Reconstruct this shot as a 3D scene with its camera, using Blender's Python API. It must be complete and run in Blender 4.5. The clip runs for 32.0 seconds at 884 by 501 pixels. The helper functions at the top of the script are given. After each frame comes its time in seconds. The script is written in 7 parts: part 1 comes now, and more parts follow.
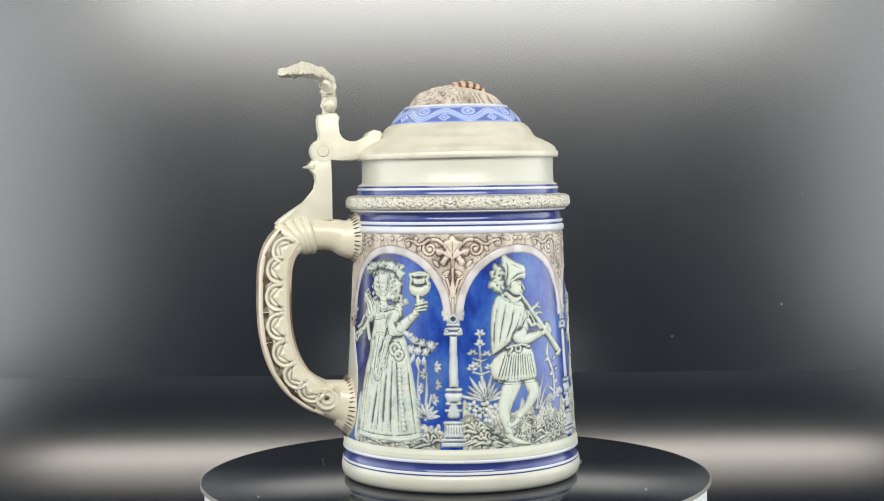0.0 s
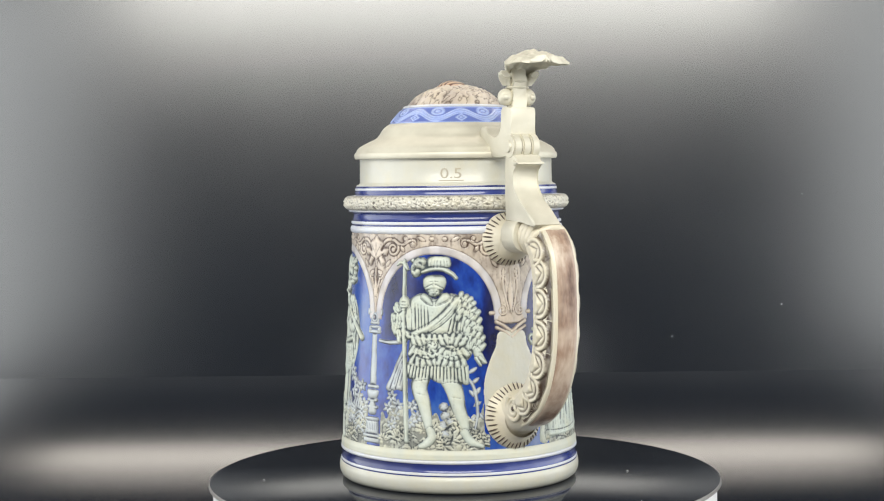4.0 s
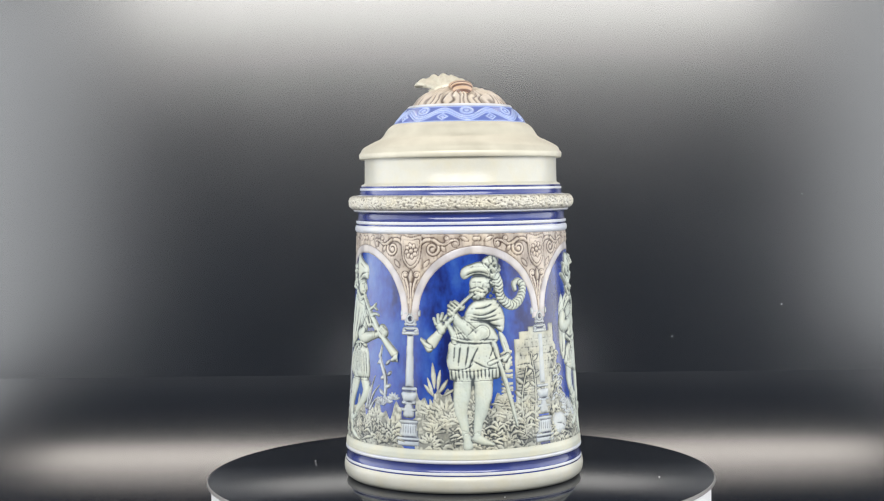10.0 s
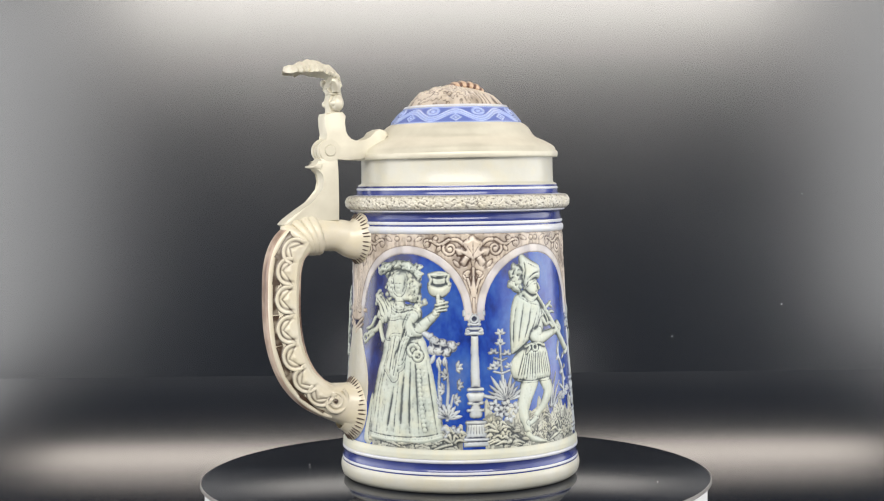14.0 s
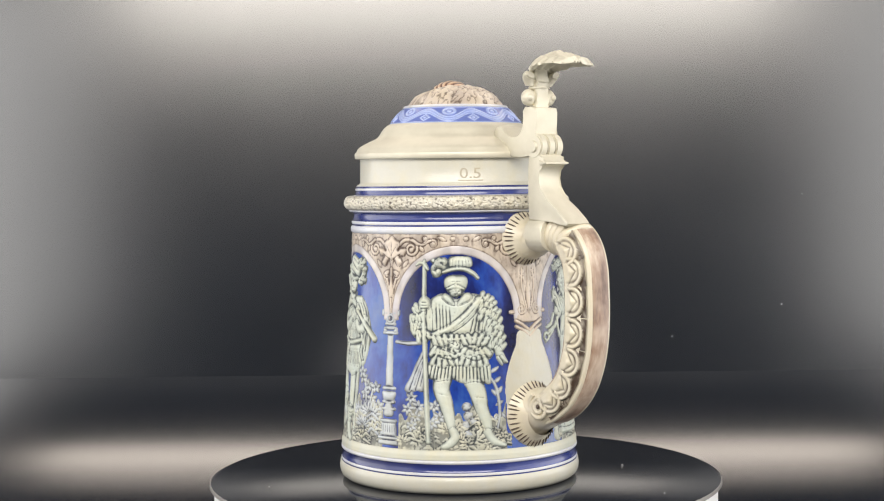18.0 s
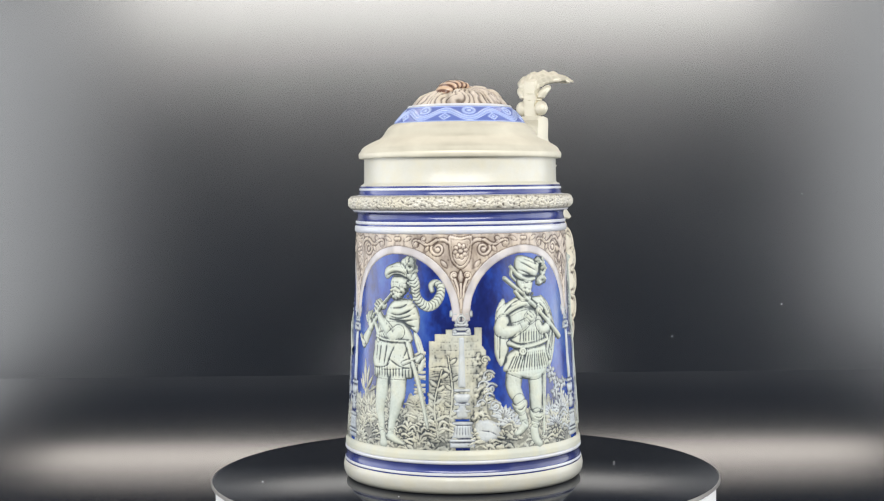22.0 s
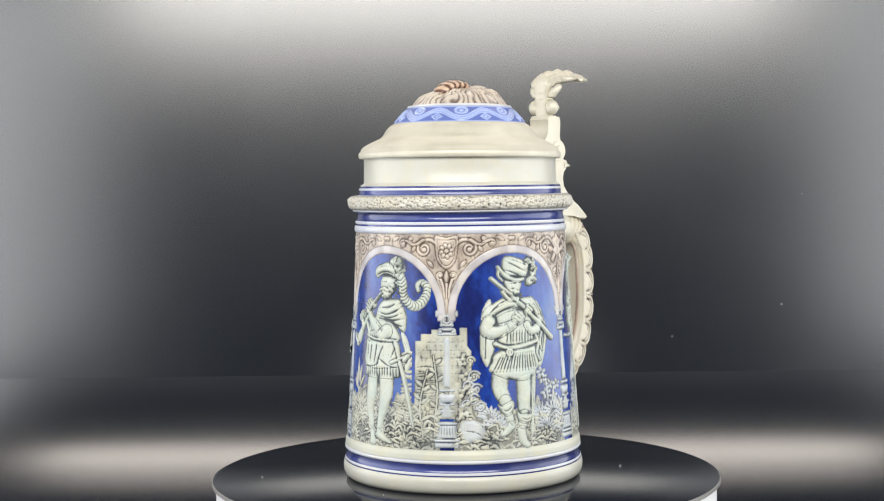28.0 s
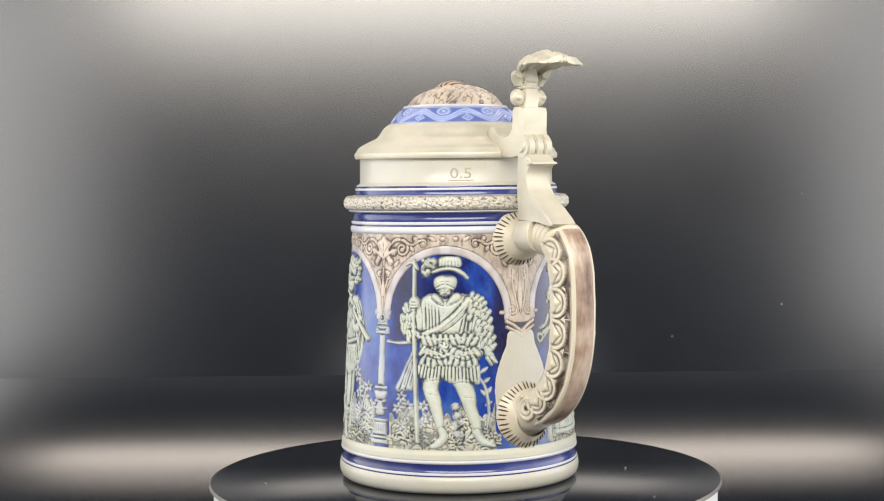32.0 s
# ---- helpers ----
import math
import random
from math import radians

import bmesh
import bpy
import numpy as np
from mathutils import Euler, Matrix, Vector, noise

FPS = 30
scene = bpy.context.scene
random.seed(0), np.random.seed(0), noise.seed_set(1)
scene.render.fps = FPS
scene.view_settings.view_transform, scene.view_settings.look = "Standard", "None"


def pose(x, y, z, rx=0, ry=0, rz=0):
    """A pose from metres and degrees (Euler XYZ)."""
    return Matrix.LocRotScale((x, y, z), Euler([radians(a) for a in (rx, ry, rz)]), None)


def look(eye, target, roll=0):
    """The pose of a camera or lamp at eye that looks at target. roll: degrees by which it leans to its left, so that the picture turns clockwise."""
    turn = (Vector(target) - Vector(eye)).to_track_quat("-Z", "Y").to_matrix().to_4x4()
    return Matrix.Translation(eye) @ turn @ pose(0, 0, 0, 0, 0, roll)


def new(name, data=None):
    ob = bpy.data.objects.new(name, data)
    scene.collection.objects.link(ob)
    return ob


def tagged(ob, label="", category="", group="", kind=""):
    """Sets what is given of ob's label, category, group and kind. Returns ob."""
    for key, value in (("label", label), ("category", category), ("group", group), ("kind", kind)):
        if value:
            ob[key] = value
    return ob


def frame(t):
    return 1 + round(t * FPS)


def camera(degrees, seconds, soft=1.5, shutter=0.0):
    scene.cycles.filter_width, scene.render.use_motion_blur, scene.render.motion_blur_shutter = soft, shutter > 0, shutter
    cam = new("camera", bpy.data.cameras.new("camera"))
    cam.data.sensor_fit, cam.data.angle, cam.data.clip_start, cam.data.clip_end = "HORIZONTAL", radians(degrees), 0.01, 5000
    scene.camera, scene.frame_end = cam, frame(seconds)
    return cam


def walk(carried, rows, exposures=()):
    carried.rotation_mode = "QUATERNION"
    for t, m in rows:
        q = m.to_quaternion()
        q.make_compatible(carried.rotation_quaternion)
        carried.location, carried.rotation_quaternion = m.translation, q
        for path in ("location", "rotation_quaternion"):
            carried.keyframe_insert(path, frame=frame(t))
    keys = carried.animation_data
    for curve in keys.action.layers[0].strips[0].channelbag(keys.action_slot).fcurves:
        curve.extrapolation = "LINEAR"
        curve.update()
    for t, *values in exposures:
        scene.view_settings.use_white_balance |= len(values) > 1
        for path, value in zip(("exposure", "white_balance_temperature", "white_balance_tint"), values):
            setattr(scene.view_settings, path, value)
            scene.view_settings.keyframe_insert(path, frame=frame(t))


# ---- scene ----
cam = camera(32.39, 32.0, soft=1.15)
EYE = Vector((0.0, -0.67, 0.1278))
PITCH, YAW, ROLL = 2.522, -0.633, -0.692
AIM = EYE + Vector((math.sin(radians(YAW)) * math.cos(radians(PITCH)), math.cos(radians(YAW)) * math.cos(radians(PITCH)), -math.sin(radians(PITCH))))
walk(cam, [(0.0, look(EYE, AIM, ROLL)), (32.0, look(EYE, AIM, ROLL))], exposures=[
    (0.0, 0.0, 6500, 6), (3.0, 0.0, 6560, 7), (6.5, 0.0, 6420, 6), (8.0, 0.0, 6250, 6), (10.0, 0.0, 6450, 9), (13.0, 0.0, 6620, 10), (17.5, 0.0, 6900, 11),
    (20.0, 0.0, 6600, 10), (23.5, 0.0, 6480, 9), (28.0, 0.0, 6500, 9), (30.0, 0.0, 6620, 10), (32.0, 0.0, 6850, 11)])

# ---- light: an assumed, unseen photo tent with roof panel, front strip and side panels ----
world = bpy.data.worlds.new("studio_room")
scene.world = world
world.use_nodes = True
world.node_tree.nodes["Background"].inputs[0].default_value = (0.9, 0.95, 1.0, 1)
world.node_tree.nodes["Background"].inputs[1].default_value = 0.01


def area(name, eye, target, sx, sy, watts, colour):
    data = bpy.data.lights.new(name, "AREA")
    data.shape, data.size, data.size_y, data.energy, data.color = "RECTANGLE", sx, sy, watts, colour
    lamp = new(name, data)
    lamp.matrix_world = look(eye, target)
    return lamp


area("roof_lamp", (0.0, 0.295, 0.585), (0.0, 0.295, 0.0), 0.90, 0.12, 1.75, (1.0, 0.91, 0.83))
area("front_lamp", (0.0, -0.66, 0.465), (0.0, 0.1, 0.10), 0.90, 0.27, 7.35, (1.0, 0.97, 0.92))
# each side: a low rear lamp and an added taller, dimmer one that grades the reflection
for side, name, watts in ((-1, "west_lamp", 1.5), (1, "east_lamp", 1.55)):
    area(name, (side * 0.445, 0.04, 0.14), (0.0, 0.04, 0.14), 0.38, 0.38, 0.72 * watts, (0.96, 0.98, 1.0))
    area(name, (side * 0.445, -0.31, 0.24), (0.0, -0.31, 0.24), 0.30, 0.56, 0.52 * watts, (0.96, 0.98, 1.0))


# ---- materials ----
def nodes_of(name, rough=0.4, metal=0.0, coat=0.0):
    m = bpy.data.materials.new(name)
    m.use_nodes = True
    nt = m.node_tree
    b = nt.nodes["Principled BSDF"]
    b.inputs["Roughness"].default_value = rough
    b.inputs["Metallic"].default_value = metal
    b.inputs["Coat Weight"].default_value = coat
    b.inputs["Coat Roughness"].default_value = 0.2
    return m, nt, b


def noise_at(nt, scale, detail=4.0, rough=0.55, stretch=(1, 1, 1)):
    tc = nt.nodes.new("ShaderNodeTexCoord")
    mp = nt.nodes.new("ShaderNodeMapping")
    mp.inputs["Scale"].default_value = stretch
    n = nt.nodes.new("ShaderNodeTexNoise")
    n.inputs["Scale"].default_value, n.inputs["Detail"].default_value, n.inputs["Roughness"].default_value = scale, detail, rough
    nt.links.new(tc.outputs["Object"], mp.inputs["Vector"])
    nt.links.new(mp.outputs["Vector"], n.inputs["Vector"])
    return n


def ramp(nt, fac, stops):
    r = nt.nodes.new("ShaderNodeValToRGB")
    while len(r.color_ramp.elements) < len(stops):
        r.color_ramp.elements.new(0.5)
    for e, (p, c) in zip(r.color_ramp.elements, stops):
        e.position, e.color = p, (*c, 1)
    nt.links.new(fac, r.inputs["Fac"])
    return r.outputs["Color"]


def mix(nt, fac, a, b):
    n = nt.nodes.new("ShaderNodeMix")
    n.data_type = "RGBA"
    for sock, v in ((n.inputs["Factor"], fac), (n.inputs["A"], a), (n.inputs["B"], b)):
        if isinstance(v, bpy.types.NodeSocket):
            nt.links.new(v, sock)
        elif isinstance(v, tuple):
            sock.default_value = (*v, 1)
        else:
            sock.default_value = v
    return n.outputs["Result"]


def math_node(nt, op, a, b):
    n = nt.nodes.new("ShaderNodeMath")
    n.operation = op
    n.use_clamp = True
    for sock, v in zip(n.inputs, (a, b)):
        if isinstance(v, bpy.types.NodeSocket):
            nt.links.new(v, sock)
        else:
            sock.default_value = v
    return n.outputs["Value"]


def bump(nt, b, height, strength, distance):
    n = nt.nodes.new("ShaderNodeBump")
    n.inputs["Strength"].default_value, n.inputs["Distance"].default_value = strength, distance
    nt.links.new(height, n.inputs["Height"])
    nt.links.new(n.outputs["Normal"], b.inputs["Normal"])


def stoneware(name, light, dark, wash, rough=0.33, coat=0.25, grain=1.0, wash_on=True):
    """Salt-glazed stoneware: a mottled glaze; one attribute mixes in dark groove glaze and painted shade on the relief.
    """
    m, nt, b = nodes_of(name, rough, 0.0, coat)
    big = noise_at(nt, 45, 3)
    fine = noise_at(nt, 700, 5, 0.6)
    col = ramp(nt, big.outputs["Fac"], [(0.3, dark), (0.7, light)])
    tint = noise_at(nt, 170, 3)
    col = mix(nt, ramp(nt, tint.outputs["Fac"], [(0.42, (0.0,) * 3), (0.72, (0.55,) * 3)]), col, (light[0] * 0.98, light[1] * 0.92, light[2] * 0.76))
    col = mix(nt, math_node(nt, "MULTIPLY", fine.outputs["Fac"], 0.25), col, tuple(c * 0.7 for c in light))
    if wash_on:
        at = nt.nodes.new("ShaderNodeAttribute")
        at.attribute_name = "wash_and_shade"
        amount = math_node(nt, "MULTIPLY", at.outputs["Fac"], math_node(nt, "ADD", math_node(nt, "MULTIPLY", big.outputs["Fac"], 0.4), 0.78))
        col = mix(nt, amount, col, wash)
    nt.links.new(col, b.inputs["Base Color"])
    bump(nt, b, fine.outputs["Fac"], 0.25 * grain, 0.0002)
    return m


CREAM = stoneware("cream_glaze", (0.60, 0.595, 0.535), (0.52, 0.515, 0.455), (0.07, 0.055, 0.045), wash_on=False)
FIGURE = stoneware("celadon_glaze", (0.66, 0.70, 0.63), (0.53, 0.60, 0.55), (0.034, 0.047, 0.057), 0.45, 0.12)
PALE = stoneware("pale_blue_glaze", (0.62, 0.66, 0.67), (0.46, 0.52, 0.60), (0.014, 0.022, 0.055), 0.42, 0.15)
GROUND = stoneware("ground_glaze", (0.66, 0.66, 0.56), (0.50, 0.53, 0.48), (0.022, 0.030, 0.038), 0.45, 0.12)
PINK = stoneware("rose_glaze", (0.72, 0.64, 0.56), (0.60, 0.51, 0.44), (0.055, 0.028, 0.018))
ARCH = stoneware("arch_glaze", (0.70, 0.67, 0.67), (0.57, 0.55, 0.60), (0.08, 0.06, 0.07))
HANDLE = stoneware("handle_glaze", (0.72, 0.68, 0.56), (0.62, 0.56, 0.45), (0.055, 0.032, 0.02))
WHITE = stoneware("white_slip", (0.70, 0.72, 0.76), (0.57, 0.60, 0.72), (0.1, 0.1, 0.2), wash_on=False)
MOUND = stoneware("mound_glaze", (0.68, 0.61, 0.53), (0.54, 0.46, 0.39), (0.06, 0.035, 0.025))
ORANGE = stoneware("orange_glaze", (0.64, 0.47, 0.35), (0.52, 0.35, 0.24), (0.12, 0.055, 0.035))


def brown_stain():
    """Brown stain rubbed along the back of the handle, worn through in streaks."""
    m, nt, b = nodes_of("brown_stain", 0.38, 0.0, 0.2)
    streak = noise_at(nt, 130, 5, 0.65, (1, 1, 0.22))
    blot = noise_at(nt, 55, 3)
    col = ramp(nt, streak.outputs["Fac"], [(0.34, (0.12, 0.065, 0.045)), (0.5, (0.33, 0.22, 0.16)), (0.68, (0.62, 0.52, 0.42))])
    col = mix(nt, ramp(nt, blot.outputs["Fac"], [(0.45, (0.0,) * 3), (0.65, (0.7,) * 3)]), col, (0.58, 0.47, 0.38))
    nt.links.new(col, b.inputs["Base Color"])
    bump(nt, b, streak.outputs["Fac"], 0.3, 0.0003)
    return m


BROWN = brown_stain()


def cobalt(name, stops, rough=0.24, streak=(1, 1, 0.35)):
    m, nt, b = nodes_of(name, rough, 0.0, 0.45)
    b.inputs["Coat Roughness"].default_value = 0.2
    big = noise_at(nt, 34, 5, 0.62, streak)
    fine = noise_at(nt, 420, 3)
    col = ramp(nt, big.outputs["Fac"], stops)
    col = mix(nt, math_node(nt, "MULTIPLY", fine.outputs["Fac"], 0.35), col, stops[0][1])
    nt.links.new(col, b.inputs["Base Color"])
    bump(nt, b, fine.outputs["Fac"], 0.12, 0.0002)
    return m


BLUE = cobalt("cobalt_glaze", [(0.36, (0.004, 0.007, 0.045)), (0.46, (0.009, 0.020, 0.15)), (0.53, (0.016, 0.062, 0.38)), (0.61, (0.045, 0.13, 0.46)), (0.74, (0.13, 0.20, 0.42))], 0.22, (1, 1, 0.6))
STRIPE = cobalt("cobalt_stripe", [(0.3, (0.015, 0.02, 0.10)), (0.55, (0.04, 0.06, 0.25)), (0.8, (0.12, 0.15, 0.38))], 0.15, (0.2, 0.2, 3))
LIDBLUE = stoneware("lid_blue_glaze", (0.40, 0.49, 0.80), (0.28, 0.37, 0.70), (0.03, 0.06, 0.33), 0.25)


def pewter():
    m, nt, b = nodes_of("pewter", 0.5, 0.3)
    big = noise_at(nt, 80, 4)
    brush = noise_at(nt, 300, 3, 0.5, (0.15, 0.15, 4))
    col = ramp(nt, big.outputs["Fac"], [(0.3, (0.58, 0.55, 0.455)), (0.7, (0.69, 0.66, 0.555))])
    nt.links.new(col, b.inputs["Base Color"])
    nt.links.new(ramp(nt, big.outputs["Fac"], [(0.3, (0.46,) * 3), (0.75, (0.6,) * 3)]), b.inputs["Roughness"])
    bump(nt, b, brush.outputs["Fac"], 0.12, 0.0002)
    return m


PEWTER = pewter()


def backdrop_sheet():
    m, nt, b = nodes_of("black_vinyl", 0.225)
    b.inputs["IOR"].default_value = 2.2
    big = noise_at(nt, 6, 3)
    nt.links.new(ramp(nt, big.outputs["Fac"], [(0.3, (0.0015, 0.0045, 0.010)), (0.7, (0.0025, 0.006, 0.013))]), b.inputs["Base Color"])
    nt.links.new(ramp(nt, noise_at(nt, 14, 4).outputs["Fac"], [(0.3, (0.218,) * 3), (0.7, (0.232,) * 3)]), b.inputs["Roughness"])
    return m


VINYL = backdrop_sheet()


def plain(name, light, dark, rough, scale=30, coat=0.0):
    m, nt, b = nodes_of(name, rough, 0.0, coat)
    n = noise_at(nt, scale, 4)
    nt.links.new(ramp(nt, n.outputs["Fac"], [(0.3, dark), (0.7, light)]), b.inputs["Base Color"])
    return m


TENT = plain("grey_fabric", (0.40, 0.40, 0.41), (0.34, 0.34, 0.35), 0.8)
DARKCLOTH = plain("dark_cloth", (0.016, 0.017, 0.02), (0.012, 0.013, 0.016), 0.9)
ACRYLIC = plain("black_acrylic", (0.012, 0.015, 0.022), (0.008, 0.010, 0.016), 0.08)
PLASTIC = plain("white_plastic", (0.85, 0.85, 0.86), (0.80, 0.80, 0.81), 0.35)
# grey for the highlight painted round the black disc
EDGE_GLINT = plain("edge_glint_grey", (0.26, 0.25, 0.24), (0.20, 0.19, 0.19), 0.3)
DUST = plain("dust", (0.7, 0.7, 0.7), (0.5, 0.5, 0.5), 0.9)


# ---- mesh helpers ----
def link_mesh(name, verts, faces, material, parent=None, label="", smooth=True, sharp=None):
    me = bpy.data.meshes.new(name)
    me.from_pydata(verts, [], faces)
    me.materials.append(material)
    if smooth:
        me.shade_smooth()
        if sharp:
            me.set_sharp_from_angle(angle=radians(sharp))
    ob = new(name, me)
    if parent:
        ob.parent = parent
    if label:
        ob["label"] = label
    return ob


def part(name, bm, material, parent, label="", sharp=40):
    me = bpy.data.meshes.new(name)
    bmesh.ops.recalc_face_normals(bm, faces=bm.faces[:])
    bm.to_mesh(me)
    bm.free()
    me.materials.append(material)
    me.shade_smooth()
    me.set_sharp_from_angle(angle=radians(sharp))
    ob = new(name, me)
    if parent:
        ob.parent = parent
    if label:
        ob["label"] = label
    return ob


def lathe(name, profile, material, parent, label="", n=180, closed=False):
    """A turned piece: profile of (radius, height) in millimetres."""
    verts, faces = [], []
    for r, z in profile:
        for i in range(n):
            a = 2 * math.pi * i / n
            verts.append((r * math.cos(a) / 1000, r * math.sin(a) / 1000, z / 1000))
    k = len(profile)
    for j in range(k if closed else k - 1):
        for i in range(n):
            i2, j2 = (i + 1) % n, (j + 1) % k
            faces.append((j * n + i, j * n + i2, j2 * n + i2, j2 * n + i))
    return link_mesh(name, verts, faces, material, parent, label, True, 50)


def catmull(pts, steps=6, closed=False):
    p = [np.array(q, float) for q in pts]
    if closed:
        p = [p[-1]] + p + [p[0], p[1]]
    else:
        p = [2 * p[0] - p[1]] + p + [2 * p[-1] - p[-2]]
    out = []
    for i in range(1, len(p) - 2):
        for s in range(steps):
            t = s / steps
            out.append(0.5 * (2 * p[i] + (p[i + 1] - p[i - 1]) * t + (2 * p[i - 1] - 5 * p[i] + 4 * p[i + 1] - p[i + 2]) * t * t
                              + (3 * p[i] - p[i - 1] - 3 * p[i + 1] + p[i + 2]) * t ** 3))
    if not closed:
        out.append(p[-2])
    return out


def slab(bm, outline, thick, bev=0.0006, centre=0.0):
    """A plate: an outline of (x, z) in millimetres, thick along y, with rounded edges."""
    fs = []
    a = [bm.verts.new((x / 1000, centre - thick / 2000, z / 1000)) for x, z in outline]
    b = [bm.verts.new((x / 1000, centre + thick / 2000, z / 1000)) for x, z in outline]
    fs.append(bm.faces.new(a))
    fs.append(bm.faces.new(b[::-1]))
    n = len(a)
    for i in range(n):
        fs.append(bm.faces.new((a[i], b[i], b[(i + 1) % n], a[(i + 1) % n])))
    if bev:
        edges = list({e for f in fs[:2] for e in f.edges})
        bmesh.ops.bevel(bm, geom=edges, offset=bev, segments=2, affect="EDGES", profile=0.5)


def sweep(bm, path, section, frame_up=(0, 1, 0)):
    """Lofts sections along a path in the xz plane: section(t) gives (across, out) pairs in millimetres."""
    rings = []
    m = len(path)
    for k, p in enumerate(path):
        d = np.array(path[min(k + 1, m - 1)]) - np.array(path[max(k - 1, 0)])
        d = d / np.linalg.norm(d)
        nrm = np.array([-d[1], d[0]])
        ring = []
        for across, out in section(k / (m - 1)):
            q = np.array(p) + nrm * out
            ring.append(bm.verts.new((q[0] / 1000, across / 1000, q[1] / 1000)))
        rings.append(ring)
    n = len(rings[0])
    for a, b in zip(rings, rings[1:]):
        for i in range(n):
            bm.faces.new((a[i], a[(i + 1) % n], b[(i + 1) % n], b[i]))
    bm.faces.new(rings[0][::-1])
    bm.faces.new(rings[-1])


def wall_radius(z):
    """The stein's outer wall, in millimetres."""
    return np.interp(z, [14.5, 34.8, 59.7, 84.5, 101.8, 107], [51.0, 49.7, 48.1, 46.7, 45.8, 45.7])


REF = 47.5


class Relief:
    """A low relief, modelled as a height over the wall: u millimetres round the wall, v millimetres up."""

    def __init__(self, u0, u1, v0, v1, step=0.24, radius=wall_radius, lift=0.0):
        self.us, self.vs = np.arange(u0, u1 + step, step), np.arange(v0, v1 + step, step)
        self.U, self.V = np.meshgrid(self.us, self.vs)
        self.H = np.zeros_like(self.U)
        self.step, self.radius, self.lift = step, radius, lift

    def mottle(self, su, sv, seed):
        """Smooth noise from 0 to 1 over the field."""
        lat = np.random.RandomState(seed).rand(64, 64)
        x, y = self.U / su + 100, self.V / sv
        i, j = np.floor(x).astype(int), np.floor(y).astype(int)
        fx, fy = x - i, y - j
        fx, fy = fx * fx * (3 - 2 * fx), fy * fy * (3 - 2 * fy)
        a, b, c, d = lat[i % 64, j % 64], lat[(i + 1) % 64, j % 64], lat[i % 64, (j + 1) % 64], lat[(i + 1) % 64, (j + 1) % 64]
        return (a * (1 - fx) + b * fx) * (1 - fy) + (c * (1 - fx) + d * fx) * fy

    def near(self, pts, smooth=True, closed=False, reach=3.0):
        """Distance to a line and the share of its length at the nearest point, within reach of it."""
        pts = [np.array(p, float) for p in pts]
        if smooth and len(pts) > 2:
            pts = catmull(pts, 5, closed)
        if closed:
            pts = pts + [pts[0]]
        xs, ys = [p[0] for p in pts], [p[1] for p in pts]
        i0, i1 = np.searchsorted(self.us, [min(xs) - reach, max(xs) + reach])
        j0, j1 = np.searchsorted(self.vs, [min(ys) - reach, max(ys) + reach])
        all_best, all_share = np.full(self.U.shape, 1e9), np.zeros(self.U.shape)
        U, V = self.U[j0:j1, i0:i1], self.V[j0:j1, i0:i1]
        best, share = np.full(U.shape, 1e9), np.zeros(U.shape)
        lengths = [np.linalg.norm(b - a) for a, b in zip(pts, pts[1:])]
        total, run = sum(lengths) + 1e-9, 0.0
        for a, b, l in zip(pts, pts[1:], lengths):
            d = (b - a) / (l + 1e-9)
            t = np.clip((U - a[0]) * d[0] + (V - a[1]) * d[1], 0, l)
            q = np.hypot(U - a[0] - t * d[0], V - a[1] - t * d[1])
            w = q < best
            best[w], share[w] = q[w], ((run + t) / total)[w]
            run += l
        all_best[j0:j1, i0:i1], all_share[j0:j1, i0:i1] = best, share
        return all_best, all_share

    def stroke(self, pts, r, h, add=False, smooth=True):
        """A rounded limb along a line; r: one radius, or several spread along it."""
        rs = r if isinstance(r, tuple) else (r, r)
        d, s = self.near(pts, smooth, False, 1.2 * max(rs) + 0.5)
        rr = np.interp(s, np.linspace(0, 1, len(rs)), rs)
        g = h * np.clip(1 - (d / rr) ** 2, 0, 1) ** 0.72
        if not add:
            self.outline(d - rr)
        self.H = np.where((d < rr), (self.H + g) if add else np.maximum(self.H, g), self.H)
        return self

    def fill(self, pts, h, bev=1.2, smooth=True, add=False, lines=None):
        d, _ = self.near(pts, smooth, True, bev + 1.5)
        poly = catmull(pts, 5, True) if smooth else [np.array(p, float) for p in pts]
        inside = np.zeros(self.U.shape, bool)
        for a, b in zip(poly, poly[1:] + poly[:1]):
            cross = (a[1] > self.V) != (b[1] > self.V)
            x = (b[0] - a[0]) * (self.V - a[1]) / (b[1] - a[1] + 1e-12) + a[0]
            inside ^= cross & (self.U < x)
        if not add:
            self.outline(np.where(inside, -1.0, d))
        k = np.clip(d / bev, 0, 1)
        g = h * (0.3 * np.sqrt(1 - (1 - k) ** 2) + 0.7 * k * (1.5 - 0.5 * k))
        if lines:
            # drapery lines that follow the outline and break off here and there
            p, cut = lines
            wave = (0.5 + 0.5 * np.cos(2 * math.pi * (d / p + 1.1 * self.mottle(6, 9, 5)))) ** 5
            g = g - cut * wave * np.clip((self.mottle(2.4, 3.4, 8) - 0.28) / 0.2, 0, 1) * np.clip(d / p, 0, 1)
        self.H = np.where(inside, (self.H + g) if add else np.maximum(self.H, g), self.H)
        return self

    def outline(self, outside):
        """A narrow furrow in what lies behind, all round a form laid over it."""
        near = (outside > -0.1) & (outside < 0.45) & (self.H > 0)
        self.H = np.where(near, np.maximum(self.H - 0.6 * (1 - np.clip(outside, 0, 1) / 0.45), 0.32), self.H)

